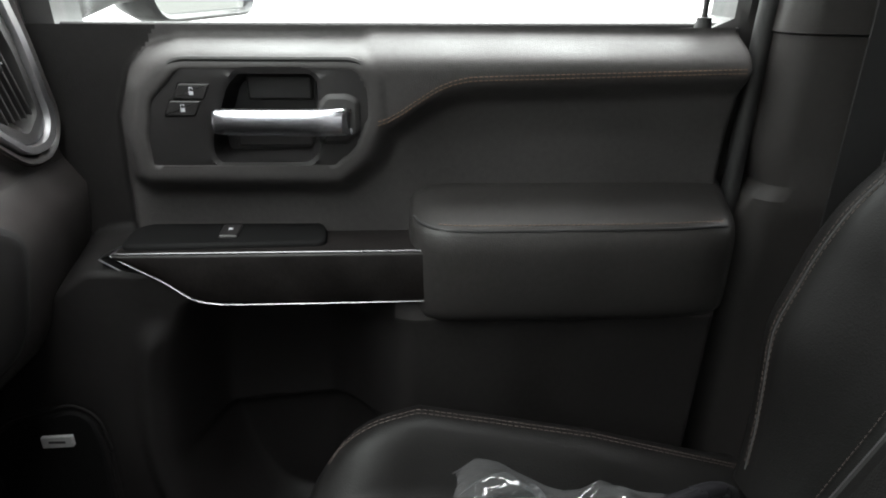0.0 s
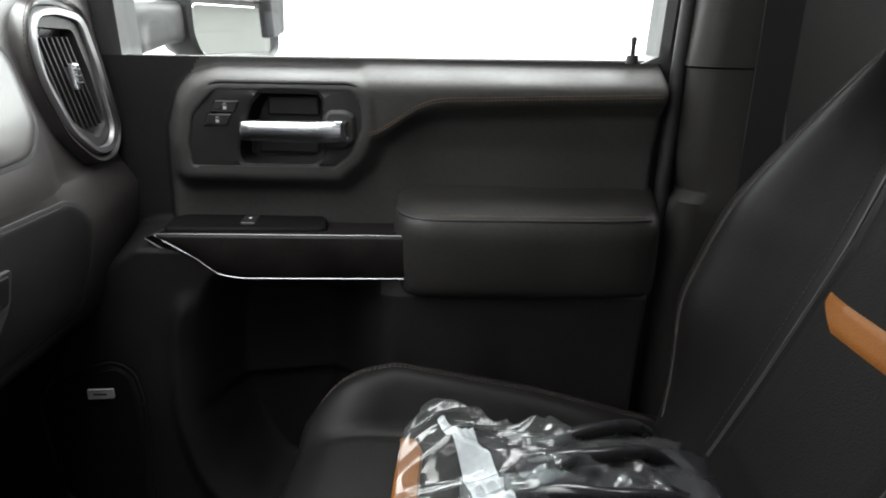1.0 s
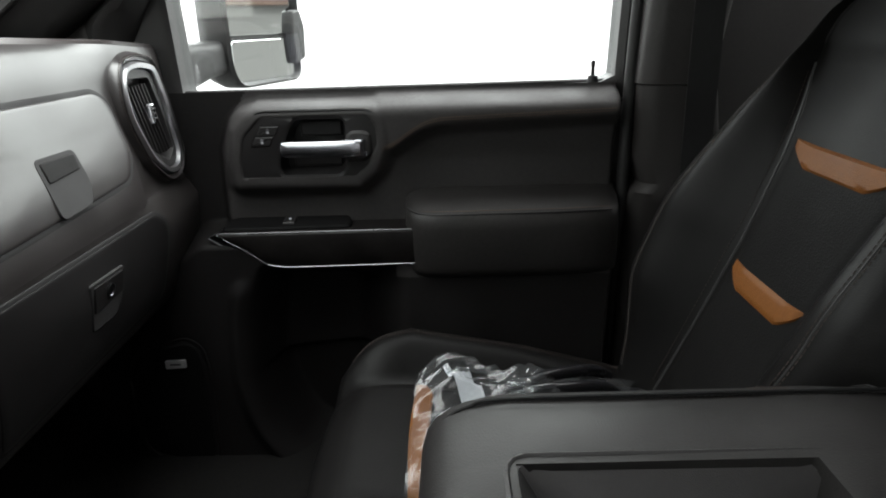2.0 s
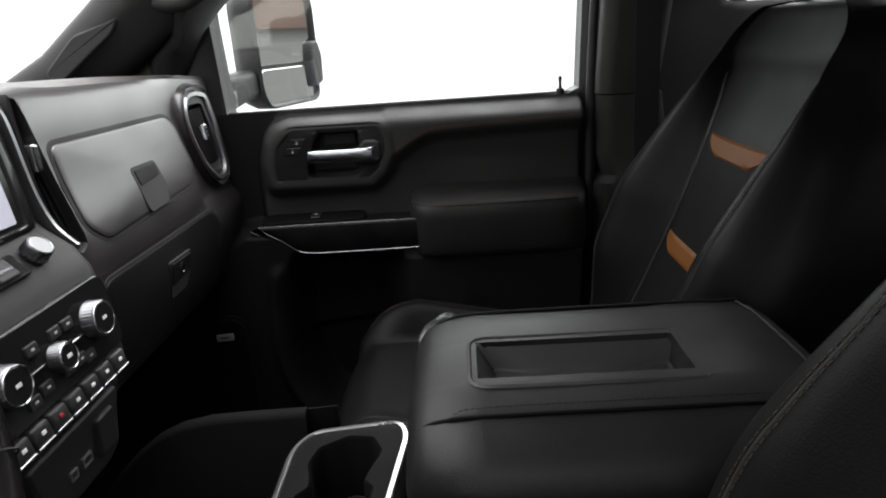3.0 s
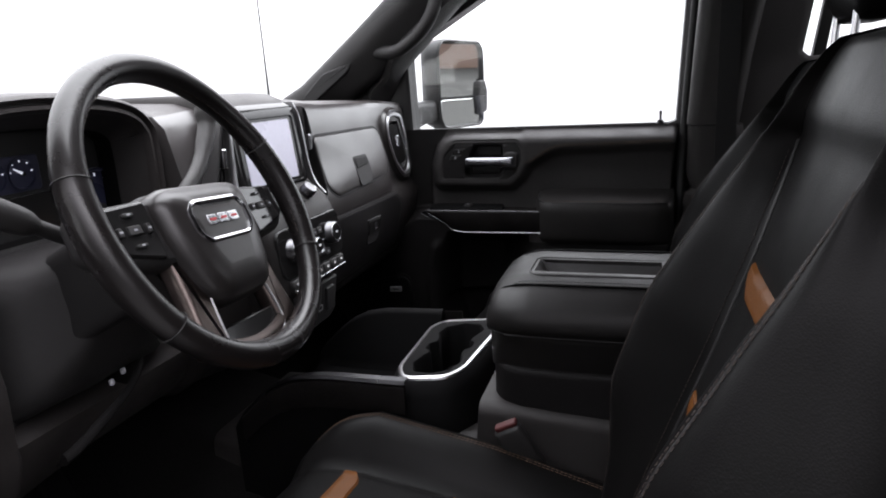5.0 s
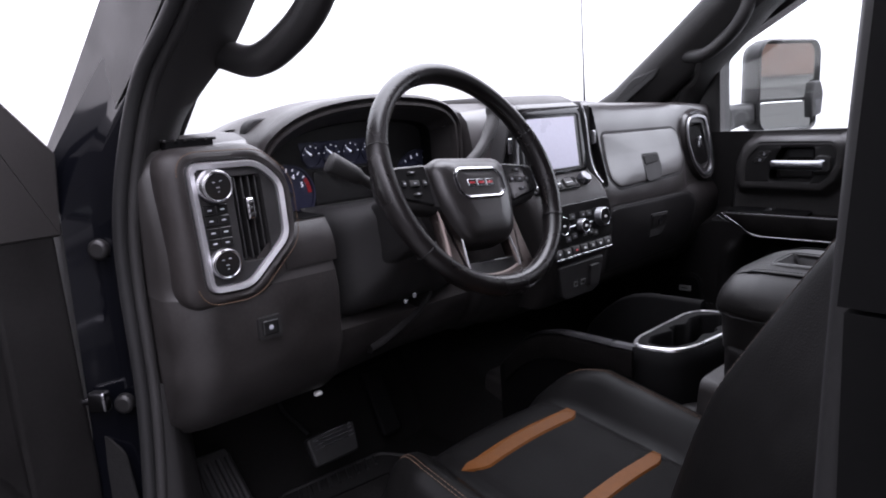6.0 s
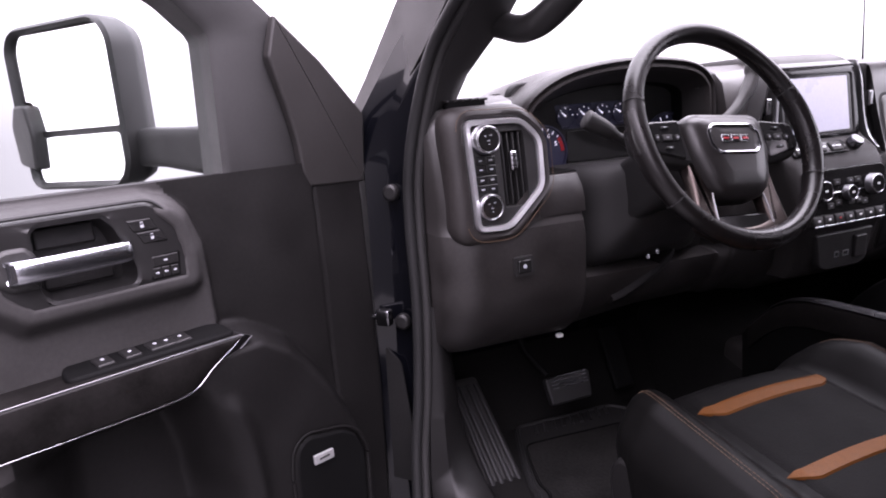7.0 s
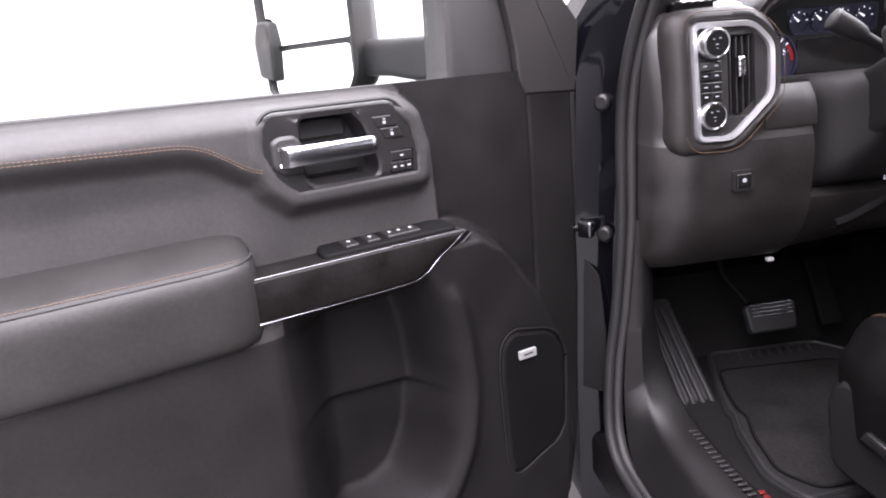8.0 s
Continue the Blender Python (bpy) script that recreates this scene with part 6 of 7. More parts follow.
def side_wall(s, name):
    """Pillar B and the rear door side with its window."""
    bm = B()
    k = lambda u, z, w: (u, s * (0.845 - w), z)
    d = 0.0 if s > 0 else 0.112
    out = [(3.63 + d, 0.74), (4.92, 0.74), (4.92, 1.96), (3.70 + d, 1.96), (3.66 + d, 1.43)]
    hole = rounded([(3.945, 1.585), (4.72, 1.585), (4.70, 1.88), (3.985, 1.88)], 0.02)
    c = (4.3, 1.73)
    stack(bm, c, [(hole, -0.06), (out, -0.06), (out, 0.0), (inset(hole, -0.02), 0.012), (hole, -0.004), (hole, -0.06)], k, n=140, cap_last=False)
    # driver's side coloured near black for its shade; the passenger's keeps the vinyl
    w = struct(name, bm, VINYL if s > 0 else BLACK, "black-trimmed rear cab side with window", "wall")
    bm = B()
    plate(bm, [(3.972, 1.575), (4.0, 1.575), (4.036, 1.89), (4.010, 1.89)], -0.04, -0.01, 0.004, k)
    part("window_post", bm, RUBBER, w)
    bm = B()
    plate(bm, inset(hole, -0.01), -0.034, -0.030, 0.001, k)
    g = part("window_pane", bm, GLASS, w, smooth=False)
    g.visible_shadow = False
    return w


side_wall(1, "wall_right")
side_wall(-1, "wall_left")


def b_pillar(s, skin, back):
    p = thing("pillar_trim", (3.72, s * 0.78, 0.75), "black plastic pillar trim beside the front seat", "pillar trim", "pillar trims")
    k = lambda u, w, z: (u + back, s * (0.80 - w), z)
    bm = B()
    rings = []
    for z, x0, x1, w in ((1.425, 3.672, 3.80, 0.062), (1.6, 3.680, 3.82, 0.075), (1.8, 3.69, 3.85, 0.10), (1.95, 3.70, 3.88, 0.14)):
        rings.append([k(a, b, z) for a, b in rounded([(x0, -0.03), (x0, w - 0.02), (x0 + 0.02, w), (x1 - 0.02, w + 0.01), (x1, w - 0.03), (x1, -0.03)], [0, 0.012, 0.02, 0.02, 0.02, 0])])
    loft(bm, rings)
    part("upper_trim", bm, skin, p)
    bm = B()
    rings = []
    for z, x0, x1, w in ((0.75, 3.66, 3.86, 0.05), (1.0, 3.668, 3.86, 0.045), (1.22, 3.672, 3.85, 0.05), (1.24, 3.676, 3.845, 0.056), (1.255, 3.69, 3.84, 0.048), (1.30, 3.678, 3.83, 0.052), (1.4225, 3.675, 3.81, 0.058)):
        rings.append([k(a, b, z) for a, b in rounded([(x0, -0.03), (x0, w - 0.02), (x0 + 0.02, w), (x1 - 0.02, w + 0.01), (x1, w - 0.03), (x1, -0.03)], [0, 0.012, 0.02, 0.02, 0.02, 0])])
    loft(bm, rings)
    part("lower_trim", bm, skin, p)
    bm = B()
    tube(bm, spline([k(3.655, 0.012, 0.80), k(3.664, 0.012, 1.1), k(3.668, 0.012, 1.42), k(3.682, 0.012, 1.75), k(3.69, 0.02, 1.93)], 8), 0.011, 10)
    part("door_seal", bm, RUBBER, p, "rubber door seal")
    bm = B()
    rings = [[k(3.755 + dx + a, w + b, z) for a, b in ((-0.024, 0), (0.024, 0), (0.024, 0.0025), (-0.024, 0.0025))] for z, dx, w in ((0.85, 0.02, 0.075), (1.2, 0.01, 0.082), (1.5, 0.005, 0.088), (1.75, 0.0, 0.105))]
    loft(bm, rings)
    # the driver's belt is blackened for the same shade
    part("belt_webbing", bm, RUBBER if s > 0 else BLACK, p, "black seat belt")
    return p


# matching trims; the driver's is coloured darker to stand in for shade
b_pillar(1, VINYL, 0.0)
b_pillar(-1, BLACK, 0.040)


def a_pillar(s):
    p = thing("windscreen_pillar", (2.75, s * 0.8, 1.5), "black trimmed windscreen pillar with grab handle", "pillar", "windscreen pillars")
    bm = B()
    rings = []
    for x, z, y, w, h in ((2.36, 1.40, 0.845, 0.12, 0.05), (2.60, 1.515, 0.83, 0.12, 0.055), (2.80, 1.655, 0.80, 0.11, 0.06), (3.02, 1.825, 0.765, 0.10, 0.06), (3.24, 1.945, 0.735, 0.10, 0.05)):
        rings.append([(x + b * 0.57, s * (y - a), z - b) for a, b in rounded([(-0.05, -h), (w - 0.02, -h), (w, -h * 0.2), (w * 0.5, h), (-0.05, h)], [0, 0.02, 0.03, 0.02, 0])])
    loft(bm, rings)
    part("pillar_cover", bm, PLASTIC, p, sharp=50)
    bm = B()
    edge_a = spline([(2.795, 0.870, 1.42), (2.825, 0.852, 1.50), (2.87, 0.832, 1.597), (2.96, 0.808, 1.676), (3.10, 0.783, 1.80), (3.25, 0.765, 1.895)], 5)
    edge_b = spline([(2.770, 0.790, 1.46), (2.785, 0.768, 1.536), (2.838, 0.752, 1.582), (2.884, 0.712, 1.648), (3.03, 0.700, 1.765), (3.20, 0.690, 1.88)], 5)
    loft(bm, [[(ax - 0.012, s * ay, az), (ax + 0.004, s * (ay - 0.006), az - 0.004), ((ax + bx) / 2 + 0.016, s * ((ay + by) / 2 - 0.004), (az + bz) / 2 - 0.010), (bx + 0.010, s * (by + 0.002), bz - 0.005), (bx, s * (by - 0.002), bz + 0.002), (bx - 0.03, s * (by + 0.03), bz + 0.01)] for (ax, ay, az), (bx, by, bz) in zip(edge_a, edge_b)])
    part("pillar_face", bm, PLASTIC, p, "smooth dark trim facing the cab", sharp=40)
    bm = B()
    plate(bm, rounded([(2.60, 1.50), (2.74, 1.60), (2.76, 1.63), (2.66, 1.60), (2.59, 1.535)], 0.012), s * 0.712, s * 0.702, 0.004, lambda a, b, c: (a, c, b))
    part("pillar_speaker", bm, DARK, p, "small tweeter grille")
    bm = B()
    if s < 0:
        run = [(2.82, 0.742, 1.640), (2.87, 0.728, 1.628), (2.93, 0.72, 1.612), (2.975, 0.716, 1.612), (3.015, 0.708, 1.626), (3.06, 0.70, 1.650), (3.095, 0.695, 1.682), (3.11, 0.695, 1.73), (3.11, 0.71, 1.785), (3.10, 0.745, 1.82)]
    else:
        run = [(2.775, 0.76, 1.668), (2.815, 0.735, 1.655), (2.862, 0.712, 1.648), (2.905, 0.70, 1.653), (2.952, 0.695, 1.680), (2.99, 0.69, 1.715), (3.015, 0.69, 1.757), (3.02, 0.70, 1.80), (3.01, 0.73, 1.835), (3.0, 0.76, 1.85)]
    tube(bm, spline([(x, s * y, z) for x, y, z in run], 5), [0.022 if s < 0 else 0.019] * 46, 12)
    part("grab_handle", bm, PLASTIC, p, "curved black grab handle")
    return p


a_pillar(1)
a_pillar(-1)
# windscreen
bm = B()
grid(bm, 16, 8, lambda i, j: (2.30 + 0.93 * j - 0.10 * (1 - (2 * i - 1) ** 2) * (1 - j * 0.7), -0.82 + 1.64 * i + (0.09 * j * (1 - 2 * i)), 1.44 + 0.50 * j))
ws = struct("windscreen", bm, SCREEN, "clear curved windscreen", "windscreen")
ws.visible_shadow = False
bm = B()
grid(bm, 16, 3, lambda i, j: (2.30 - 0.10 * (1 - (2 * i - 1) ** 2) - 0.25 * j, -0.80 + 1.60 * i, 1.445 - 0.03 * j))
struct("cowl", bm, PLASTIC, "black windscreen cowl", "trim")
# driver's door opening: painted jamb, seal, sill
JAMB = [(0.45, 2.69, -0.95, 2.745, -0.90), (0.75, 2.69, -0.95, 2.740, -0.895), (1.0, 2.695, -0.948, 2.748, -0.893), (1.39, 2.705, -0.94, 2.778, -0.885), (1.50, 2.66, -0.925, 2.808, -0.868), (1.61, 2.72, -0.868, 2.87, -0.842), (1.70, 2.80, -0.822, 2.97, -0.815), (1.92, 3.07, -0.75, 3.25, -0.77)]
bm = B()
loft(bm, [[(x0, y0 + 0.05, z), (x0 - 0.004, y0 + 0.01, z), (x0 + 0.012, y0, z), (x0 + (x1 - x0) * 0.45, y0 + (y1 - y0) * 0.4 + 0.012, z), (x0 + (x1 - x0) * 0.6, y0 + (y1 - y0) * 0.6 + 0.014, z), (x1 - 0.01, y1 + 0.004, z), (x1, y1 + 0.015, z), (x1, y1 + 0.05, z)] for z, x0, y0, x1, y1 in JAMB])
struct("jamb_left", bm, PAINT, "dark painted door jamb", "trim", sharp=50)
bm = B()
grid(bm, 50, 12, lambda i, j: (0.9 + 1.62 * i + 0.04 * step(0.98, 1, i), -0.992 + 0.075 * step(0.96, 1, i) + 0.10 * step(0.8, 1, j) ** 2, 0.45 + 0.96 * j))
struct("fender_left", bm, PAINT, "dark painted front fender", "trim")
bm = B()
line = spline([(3.66, -0.895, 0.665), (3.2, -0.905, 0.655), (2.93, -0.918, 0.66), (2.83, -0.921, 0.71), (2.795, -0.908, 0.84), (2.79, -0.890, 0.97), (2.79, -0.878, 1.13), (2.79, -0.877, 1.30), (2.80, -0.873, 1.40), (2.825, -0.858, 1.50), (2.87, -0.838, 1.597), (2.96, -0.815, 1.676), (3.10, -0.79, 1.80), (3.25, -0.77, 1.895), (3.40, -0.76, 1.925), (3.66, -0.76, 1.935)], 10)
tube(bm, [(x, y - 0.008, z) for x, y, z in line], 0.0105, 12, up=(0, 1, 0))
struct("door_seal", bm, RUBBER, "black rubber door seal", "trim")
bm = B()
tube(bm, [(x + 0.004, y + 0.009, z) for x, y, z in line], 0.0095, 12, up=(0, 1, 0))
struct("seal_trim", bm, PLASTIC, "inner edge of the door seal", "trim")
bm = B()
grid(bm, 2, 12, lambda i, j: (2.80 - 0.20 * i, -0.866 + 0.03 * i - 0.025 * (1 - step(0.15, 0.6, j)) * (1 - i), 0.74 + 0.58 * j))
struct("kick_panel", bm, PLASTIC, "black plastic kick panel", "trim")
bm = B()
plate(bm, rect(2.60, -0.925, 3.72, -0.81), 0.56, 0.655, 0.02)
struct("sill_left", bm, HARD, "black plastic door sill", "trim")
edges = [[(-0.905, 3.66, 0.668), (-0.905, 3.2, 0.660), (-0.908, 2.95, 0.672), (-0.908, 2.87, 0.705), (-0.898, 2.822, 0.80), (-0.882, 2.802, 0.92), (-0.872, 2.797, 1.03), (-0.868, 2.797, 1.14)],
         [(-0.876, 3.66, 0.738), (-0.876, 3.2, 0.738), (-0.876, 3.0, 0.742), (-0.874, 2.90, 0.762), (-0.868, 2.846, 0.82), (-0.860, 2.818, 0.92), (-0.855, 2.808, 1.03), (-0.853, 2.804, 1.14)],
         [(-0.866, 3.66, 0.752), (-0.866, 3.2, 0.752), (-0.866, 3.0, 0.756), (-0.864, 2.896, 0.776), (-0.856, 2.838, 0.83), (-0.848, 2.812, 0.92), (-0.842, 2.803, 1.03), (-0.840, 2.799, 1.14)],
         [(-0.80, 3.66, 0.757), (-0.80, 3.2, 0.757), (-0.80, 3.01, 0.759), (-0.80, 2.888, 0.776), (-0.810, 2.822, 0.83), (-0.822, 2.792, 0.92), (-0.824, 2.782, 1.03), (-0.824, 2.778, 1.14)],
         [(-0.790, 3.66, 0.752), (-0.790, 3.2, 0.752), (-0.790, 3.005, 0.752), (-0.790, 2.878, 0.768), (-0.802, 2.812, 0.825), (-0.814, 2.782, 0.918), (-0.816, 2.772, 1.03), (-0.816, 2.768, 1.14)],
         [(-0.786, 3.66, 0.72), (-0.786, 3.2, 0.72), (-0.786, 2.96, 0.72), (-0.786, 2.80, 0.72), (-0.800, 2.74, 0.80), (-0.811, 2.70, 0.90), (-0.813, 2.68, 1.03), (-0.813, 2.68, 1.14)]]
bm = B()
loft(bm, [[(x, y, z) for y, x, z in spline(e, 6)] for e in edges], close=False, cap=False)
sp_ = tagged(part("sill_plate", bm, SILLSKIN, None, sharp=60), "black moulded sill trim curving up into the kick panel", "sill plate")
for i in range(56):
    bm = B()
    block(bm, Matrix.Translation((2.925 + 0.0128 * i, -0.811, 0.760 + 0.006 * (1 - step(2.92, 3.02, 2.925 + 0.0128 * i)))), (0.005, 0.016, 0.004), 0.0012)
    part("rib", bm, PLASTIC, sp_)
for i in range(2):
    bm = B()
    block(bm, Matrix.Translation((3.100 + 0.012 * i, -0.792, 0.757)), (0.008, 0.010, 0.004), 0.001)
    part("red_mark", bm, DIMRED, sp_, "plain red mark")
bm = B()
plate(bm, rect(1.9, 0.845, 3.72, 0.90), 0.50, 0.68, 0.02)
struct("sill_right", bm, PAINT, "dark painted sill", "trim")
bm = B()
plate(bm, rounded(rect(2.42, -0.935, 2.70, -0.80), 0.01), 0.45, 1.40, 0.01)
struct("hinge_pillar_left", bm, DARK, "dark hinge pillar behind the fender", "trim")
bm = B()
plate(bm, rect(2.0, 0.60, 2.93, 1.30), 0.855, 0.875, 0.004, lambda a, b, c: (a, c, b))
struct("kick_panel_right", bm, PLASTIC, "black kick panel on the passenger side", "trim")
# textured liner behind the open door's hinge side
bm = B()
LN = rounded([(2.575, 0.765), (2.665, 0.765), (2.672, 0.90), (2.655, 1.02), (2.61, 1.055), (2.575, 1.04)], 0.012)
plate(bm, LN, -0.004, 0.0015, 0.001, lambda a, b, c: (2.69 + 0.60 * (a - 2.575) + c * 0.75, -0.95 + 0.48 * (a - 2.575) - c * 0.6, b))
struct("jamb_liner", bm, MATRUB, "grey textured liner at the hinge pillar", "trim")
# check strap, hinge, bumpers
hg = thing("door_check", (2.62, -0.90, 1.08), "steel door check strap and hinge", "hinge")
bm = B()
tube(bm, [(2.745, -0.925, 1.117), (2.722, -0.948, 1.117), (2.70, -0.966, 1.115)], 0.006, 8)
part("strap", bm, DARKCHROME, hg)
bm = B()
block(bm, pose(2.735, -0.934, 1.117, 0, 0, 42), (0.03, 0.02, 0.032), 0.004)
part("bracket", bm, DARKCHROME, hg)
for z in (1.355, 1.107):
    bm = B()
    plate(bm, circle(0, z, 0.016, 20), 0.0, 0.014, 0.006, lambda a, b, c: (2.746 + a * 0.6 + c * 0.75, -0.900 + a * 0.75 - c * 0.6, b))
    tagged(part("rubber_bumper", bm, SMOOTH, None), "round black rubber plug on the jamb", "rubber bumper", "jamb bumpers")
# pedals, dead pedal, mat
bp = thing("brake_pedal", (2.70, -0.48, 0.86), "ribbed rubber brake pedal on a black arm", "pedal")
bm = B()
pf = frame_of((2.705, -0.513, 0.862), (0, 1, 0), (-0.45, 0, 0.89), (0.89, 0, 0.45))
plate(bm, rounded([(-0.055, -0.032), (0.05, -0.032), (0.058, 0.03), (-0.058, 0.03)], 0.01), -0.012, 0.008, 0.004, pf, both=True)
pad = part("pedal_pad", bm, RUBBER, bp)
for i in range(4):
    bm = B()
    tube(bm, [pf(-0.045, 0.004 + 0.008 * i, 0.008), pf(0.047, 0.004 + 0.008 * i, 0.008)], 0.0018, 6)
    part("pedal_rib", bm, DARKCHROME, pad)
bm = B()
tube(bm, [(2.69, -0.56, 0.895), (2.64, -0.585, 0.94), (2.60, -0.60, 1.03)], 0.008, 8)
part("pedal_arm", bm, BLACK, bp)
ap = thing("accelerator_pedal", (2.66, -0.33, 0.80), "long black accelerator pedal", "pedal")
bm = B()
block(bm, pose(2.62, -0.325, 0.865, 0, 62, 0), (0.16, 0.055, 0.016), 0.006)
part("pedal_pad", bm, BLACK, ap)
dp = thing("foot_rest", (2.70, -0.72, 0.76), "black ribbed foot rest", "foot rest")
df = frame_of((2.606, -0.742, 0.885), (0.06, 1, 0), (0.80, -0.03, -0.60), (0.60, 0, 0.80))
bm = B()
plate(bm, rounded([(-0.03, -0.012), (0.045, -0.012), (0.058, 0.255), (-0.022, 0.255)], 0.012), -0.03, 0.002, 0.005, df)
dpb = part("rest_plate", bm, PLASTIC, dp)
for i in range(4):
    bm = B()
    tube(bm, [df(-0.018 + 0.018 * i, 0.01, 0.003), df(-0.012 + 0.0195 * i, 0.245, 0.003)], 0.0066, 8)
    part("rest_rib", bm, RUBBER, dpb)
bm = B()
MT = rounded([(2.63, -0.62), (2.645, -0.36), (2.80, -0.26), (3.12, -0.28), (3.14, -0.74), (3.06, -0.765), (2.94, -0.735), (2.885, -0.712), (2.868, -0.712), (2.80, -0.69), (2.712, -0.655)], 0.02)
plate(bm, MT, 0.745, 0.757, 0.006)
mt = tagged(part("floor_mat", bm, MATRUB, None), "black ribbed rubber floor mat in the footwell", "floor mat")
bm = B()
tube(bm, [(x, y, 0.758) for x, y in inset(MT, 0.008)], 0.0045, 6, closed=True)
part("mat_rim", bm, RUBBER, mt)
for i in range(9):
    bm = B()
    tube(bm, [(2.652, -0.575 + 0.024 * i, 0.7575), (2.690, -0.592 + 0.024 * i, 0.7575)], 0.0042, 6)
    part("mat_rib", bm, RUBBER, mt)
IN = rounded([(2.722, -0.638), (2.742, -0.40), (2.80, -0.29), (3.105, -0.31), (3.115, -0.70), (3.06, -0.735), (2.96, -0.712), (2.90, -0.685), (2.87, -0.688), (2.80, -0.668)], 0.02)
bm = B()
plate(bm, IN, 0.755, 0.7605, 0.002)
part("mat_insert", bm, WEAVE, mt, "coarse woven carpet insert")
bm = B()
tube(bm, [(x, y, 0.7600) for x, y in inset(IN, -0.003)], 0.0024, 6, closed=True)
part("insert_edge", bm, BLACK, mt)
# under-dash lamp
bm = B()
block(bm, pose(2.80, -0.590, 1.030), (0.012, 0.015, 0.008), 0.003)
tagged(part("courtesy_lamp", bm, WHITE, None), "small pale footwell lamp under the dash", "lamp")
# seat belt buckle
bk_ = thing("belt_buckle", (3.42, -0.20, 1.0), "black seat belt buckle with red button", "buckle")
bm = B()
block(bm, pose(3.40, -0.195, 1.005, 10, -28, 0), (0.045, 0.022, 0.10), 0.006)
bb = part("buckle_body", bm, PLASTIC, bk_)
bm = B()
block(bm, pose(3.377, -0.203, 1.052, 10, -28, 0), (0.036, 0.014, 0.008), 0.002)
part("release_button", bm, BUCKLERED, bb)
# plastic bag on the passenger seat
bagt = thing("plastic_bag", (3.42, 0.40, 1.0), "clear crumpled plastic bag round black wrapping on the seat", "plastic bag")


def crease(u, v, k, seed):
    """Sharp ridges: 1 on a fold, falling away on both sides."""
    return 1 - 2.4 * abs(noise.noise((u * k + 3.1 * v, v * k * 0.9 - 2.2 * u, seed)))


def bag_surf(u, v):
    x = 3.306 + 0.34 * u + 0.020 * noise.noise((u * 3, v * 3, 1.0)) - 0.02 * (1 - u) * (0.5 - v)
    y = 0.270 + 0.30 * v - 0.05 * u + 0.02 * noise.noise((u * 4, v * 4, 5.0))
    h = math.sin(math.pi * min(1, max(0, 0.04 + 0.96 * u)) ** 0.6) ** 0.5 * math.sin(math.pi * v) ** 0.5
    z = 1.002 + 0.084 * h * (0.74 + 0.26 * crease(u, v, 2.6, 2.0)) * (1 - 0.42 * u)
    a, b = u * 5.0 + v * 2.0, v * 9.0 - u * 7.0
    fold = 1 - 2.2 * abs(noise.noise((a * 0.45, b, 9.0)))
    fine = 1 - 2.2 * abs(noise.noise((a * 1.2, b * 2.0, 4.0)))
    return (x, y, z + h * (0.012 * fold * abs(fold) + 0.0045 * fine))


bm = B()
grid(bm, 96, 90, lambda i, j: bag_surf(0.96 * i + 0.05 * noise.noise((j * 6, 1.0, 2.0)) * i, j))
part("bag_film", bm, BAG, bagt, "clear crumpled film", sharp=50)


def wrap(i, j):
    h = math.sin(math.pi * (0.10 + 0.90 * i) ** 0.8) ** 0.6 * math.sin(math.pi * j) ** 0.6
    return (3.365 + 0.29 * i, 0.268 + 0.28 * j - 0.03 * i, 0.996 + h * (0.050 - 0.014 * i + 0.014 * crease(i, j, 3.0, 7.0)))


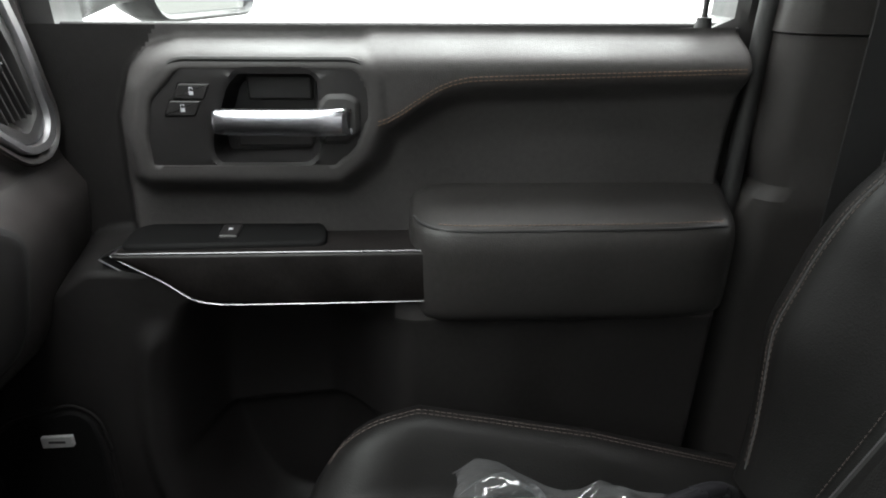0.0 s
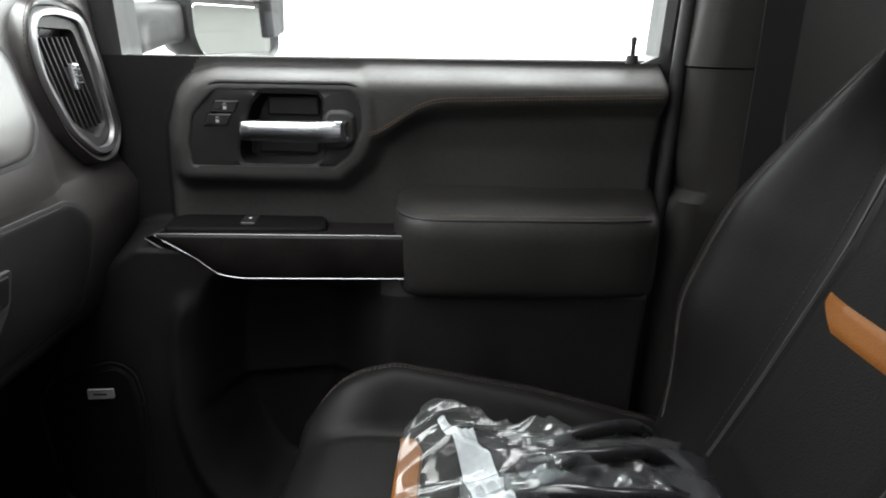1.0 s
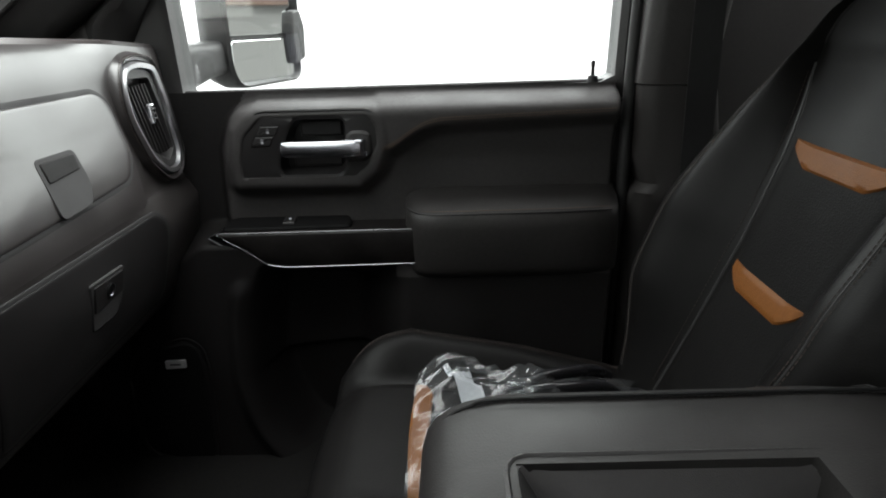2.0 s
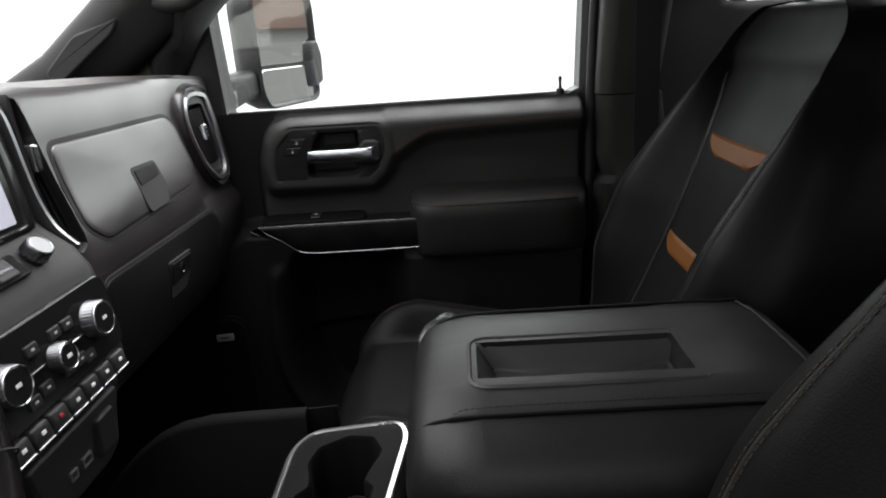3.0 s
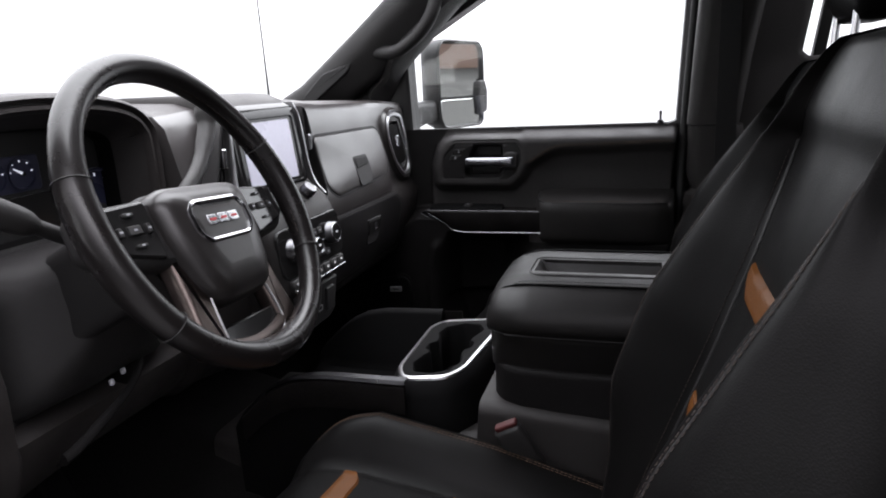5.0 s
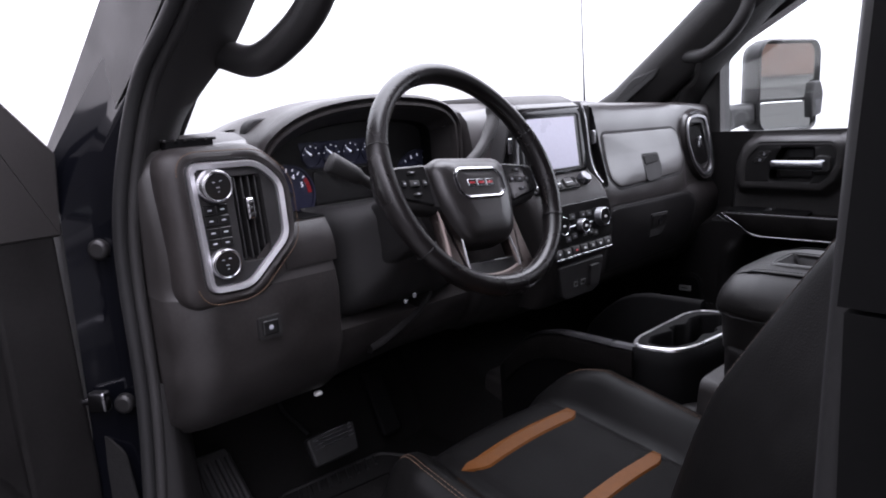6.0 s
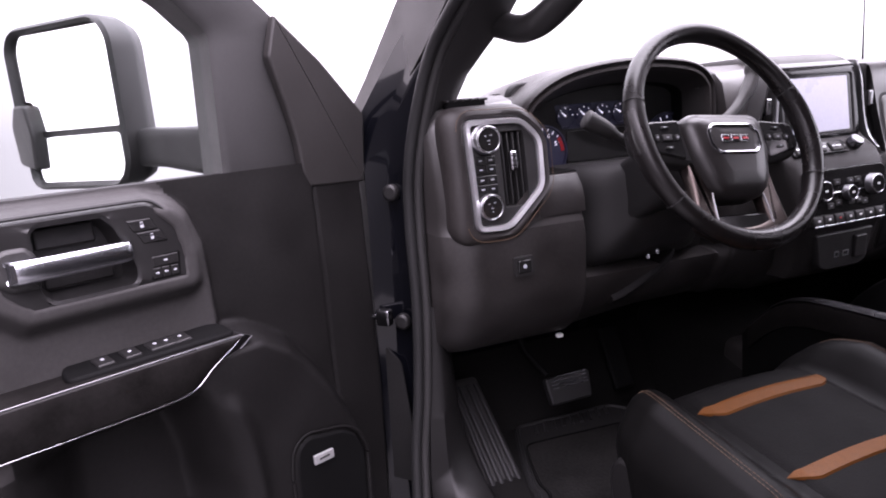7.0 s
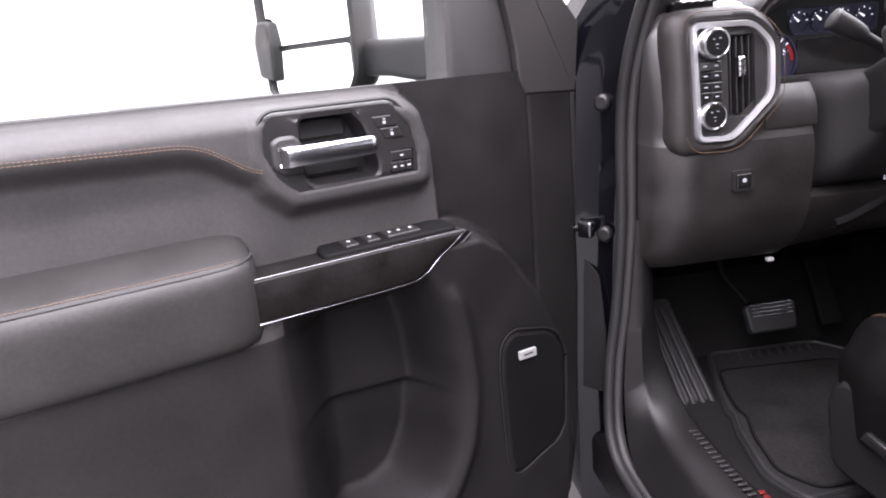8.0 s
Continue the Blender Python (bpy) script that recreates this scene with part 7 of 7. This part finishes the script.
bm = B()
grid(bm, 60, 44, wrap)
part("dark_wrap", bm, BLACKBAG, bagt, "black folded plastic contents", sharp=30)
for k, (y0, y1, top) in enumerate(((0.31, 0.30, 1.055), (0.365, 0.37, 1.064), (0.42, 0.45, 1.058), (0.47, 0.52, 1.044))):
    bm = B()
    tube(bm, spline([(3.40, y0 + 0.02, 1.02), (3.435 + 0.01 * k, y0, top - 0.004), (3.50, (y0 + y1) / 2 - 0.012, top), (3.565, y1, top - 0.016), (3.625 - 0.01 * k, y1 + 0.015, 1.008)], 6), 0.009, 10)
    part("dark_roll", bm, BLACKBAG, bagt, "black rolled plastic edge")
bm = B()
grid(bm, 14, 18, lambda i, j: tuple(Vector(bag_surf(0.10 + 0.09 * i + 0.15 * j, 0.28 + 0.36 * (1 - j))) + Vector((0, 0, -0.007))))
part("paper_slip", bm, PAPER, bagt, "white paper slip", sharp=20)

# ---- outside ----
bm = B()
grid(bm, 2, 2, lambda i, j: (-4 + 13.5 * i, -4.5 + 9 * j, 0.0))
struct("ground", bm, CONCRETE, "grey smooth booth floor", "floor")
ant = thing("antenna", (2.42, 0.74, 1.42), "thin black whip antenna on the fender", "antenna")
bm = B()
tube(bm, [(2.43, 0.74, 1.40), (2.435, 0.739, 1.47), (2.457, 0.735, 1.541), (2.459, 0.728, 1.68), (2.46, 0.712, 2.1)], [0.010, 0.006, 0.0038, 0.0024, 0.0018], 8)
part("whip", bm, RUBBER, ant)
bm = B()
plate(bm, rounded(rect(0.6, -0.9, 2.25, 0.9), 0.2), 1.05, 1.22, 0.05)
plate(bm, rounded(rect(0.5, -0.95, 2.5, 0.95), 0.2), 0.55, 1.08, 0.06)
tagged(part("truck_hood", bm, PAINT, None), "dark painted truck hood beyond the windscreen", "truck hood")
bm = B()
plate(bm, rect(3.0, 0, 8, 3.4), 9.2, 9.4, 0.02, face)
struct("wall_booth_rear", bm, GREYWALL, "grey painted booth rear wall", "wall")
for x, w, z0, z1, y, m_, lab in ((9.15, 5.2, 1.78, 2.45, 5.6, BROWN, "brown panel on the booth wall"),):
    bm = B()
    plate(bm, rect(y - w / 2, z0, y + w / 2, z1), x, x - 0.08, 0.01, face)
    tagged(part("wall_panel", bm, m_, None), lab, "wall panel", "", "structure")
# wall section added only where the driver's mirror looks, so it reflects white
bm = B()
plate(bm, rect(-6.0, 0, 2.45, 4.2), -4.7, -4.9, 0.02, lambda a, b, c: (a, c, b))
struct("wall_booth_left", bm, WALLWHITE, "white booth side wall section added for the driver's mirror to reflect", "wall")
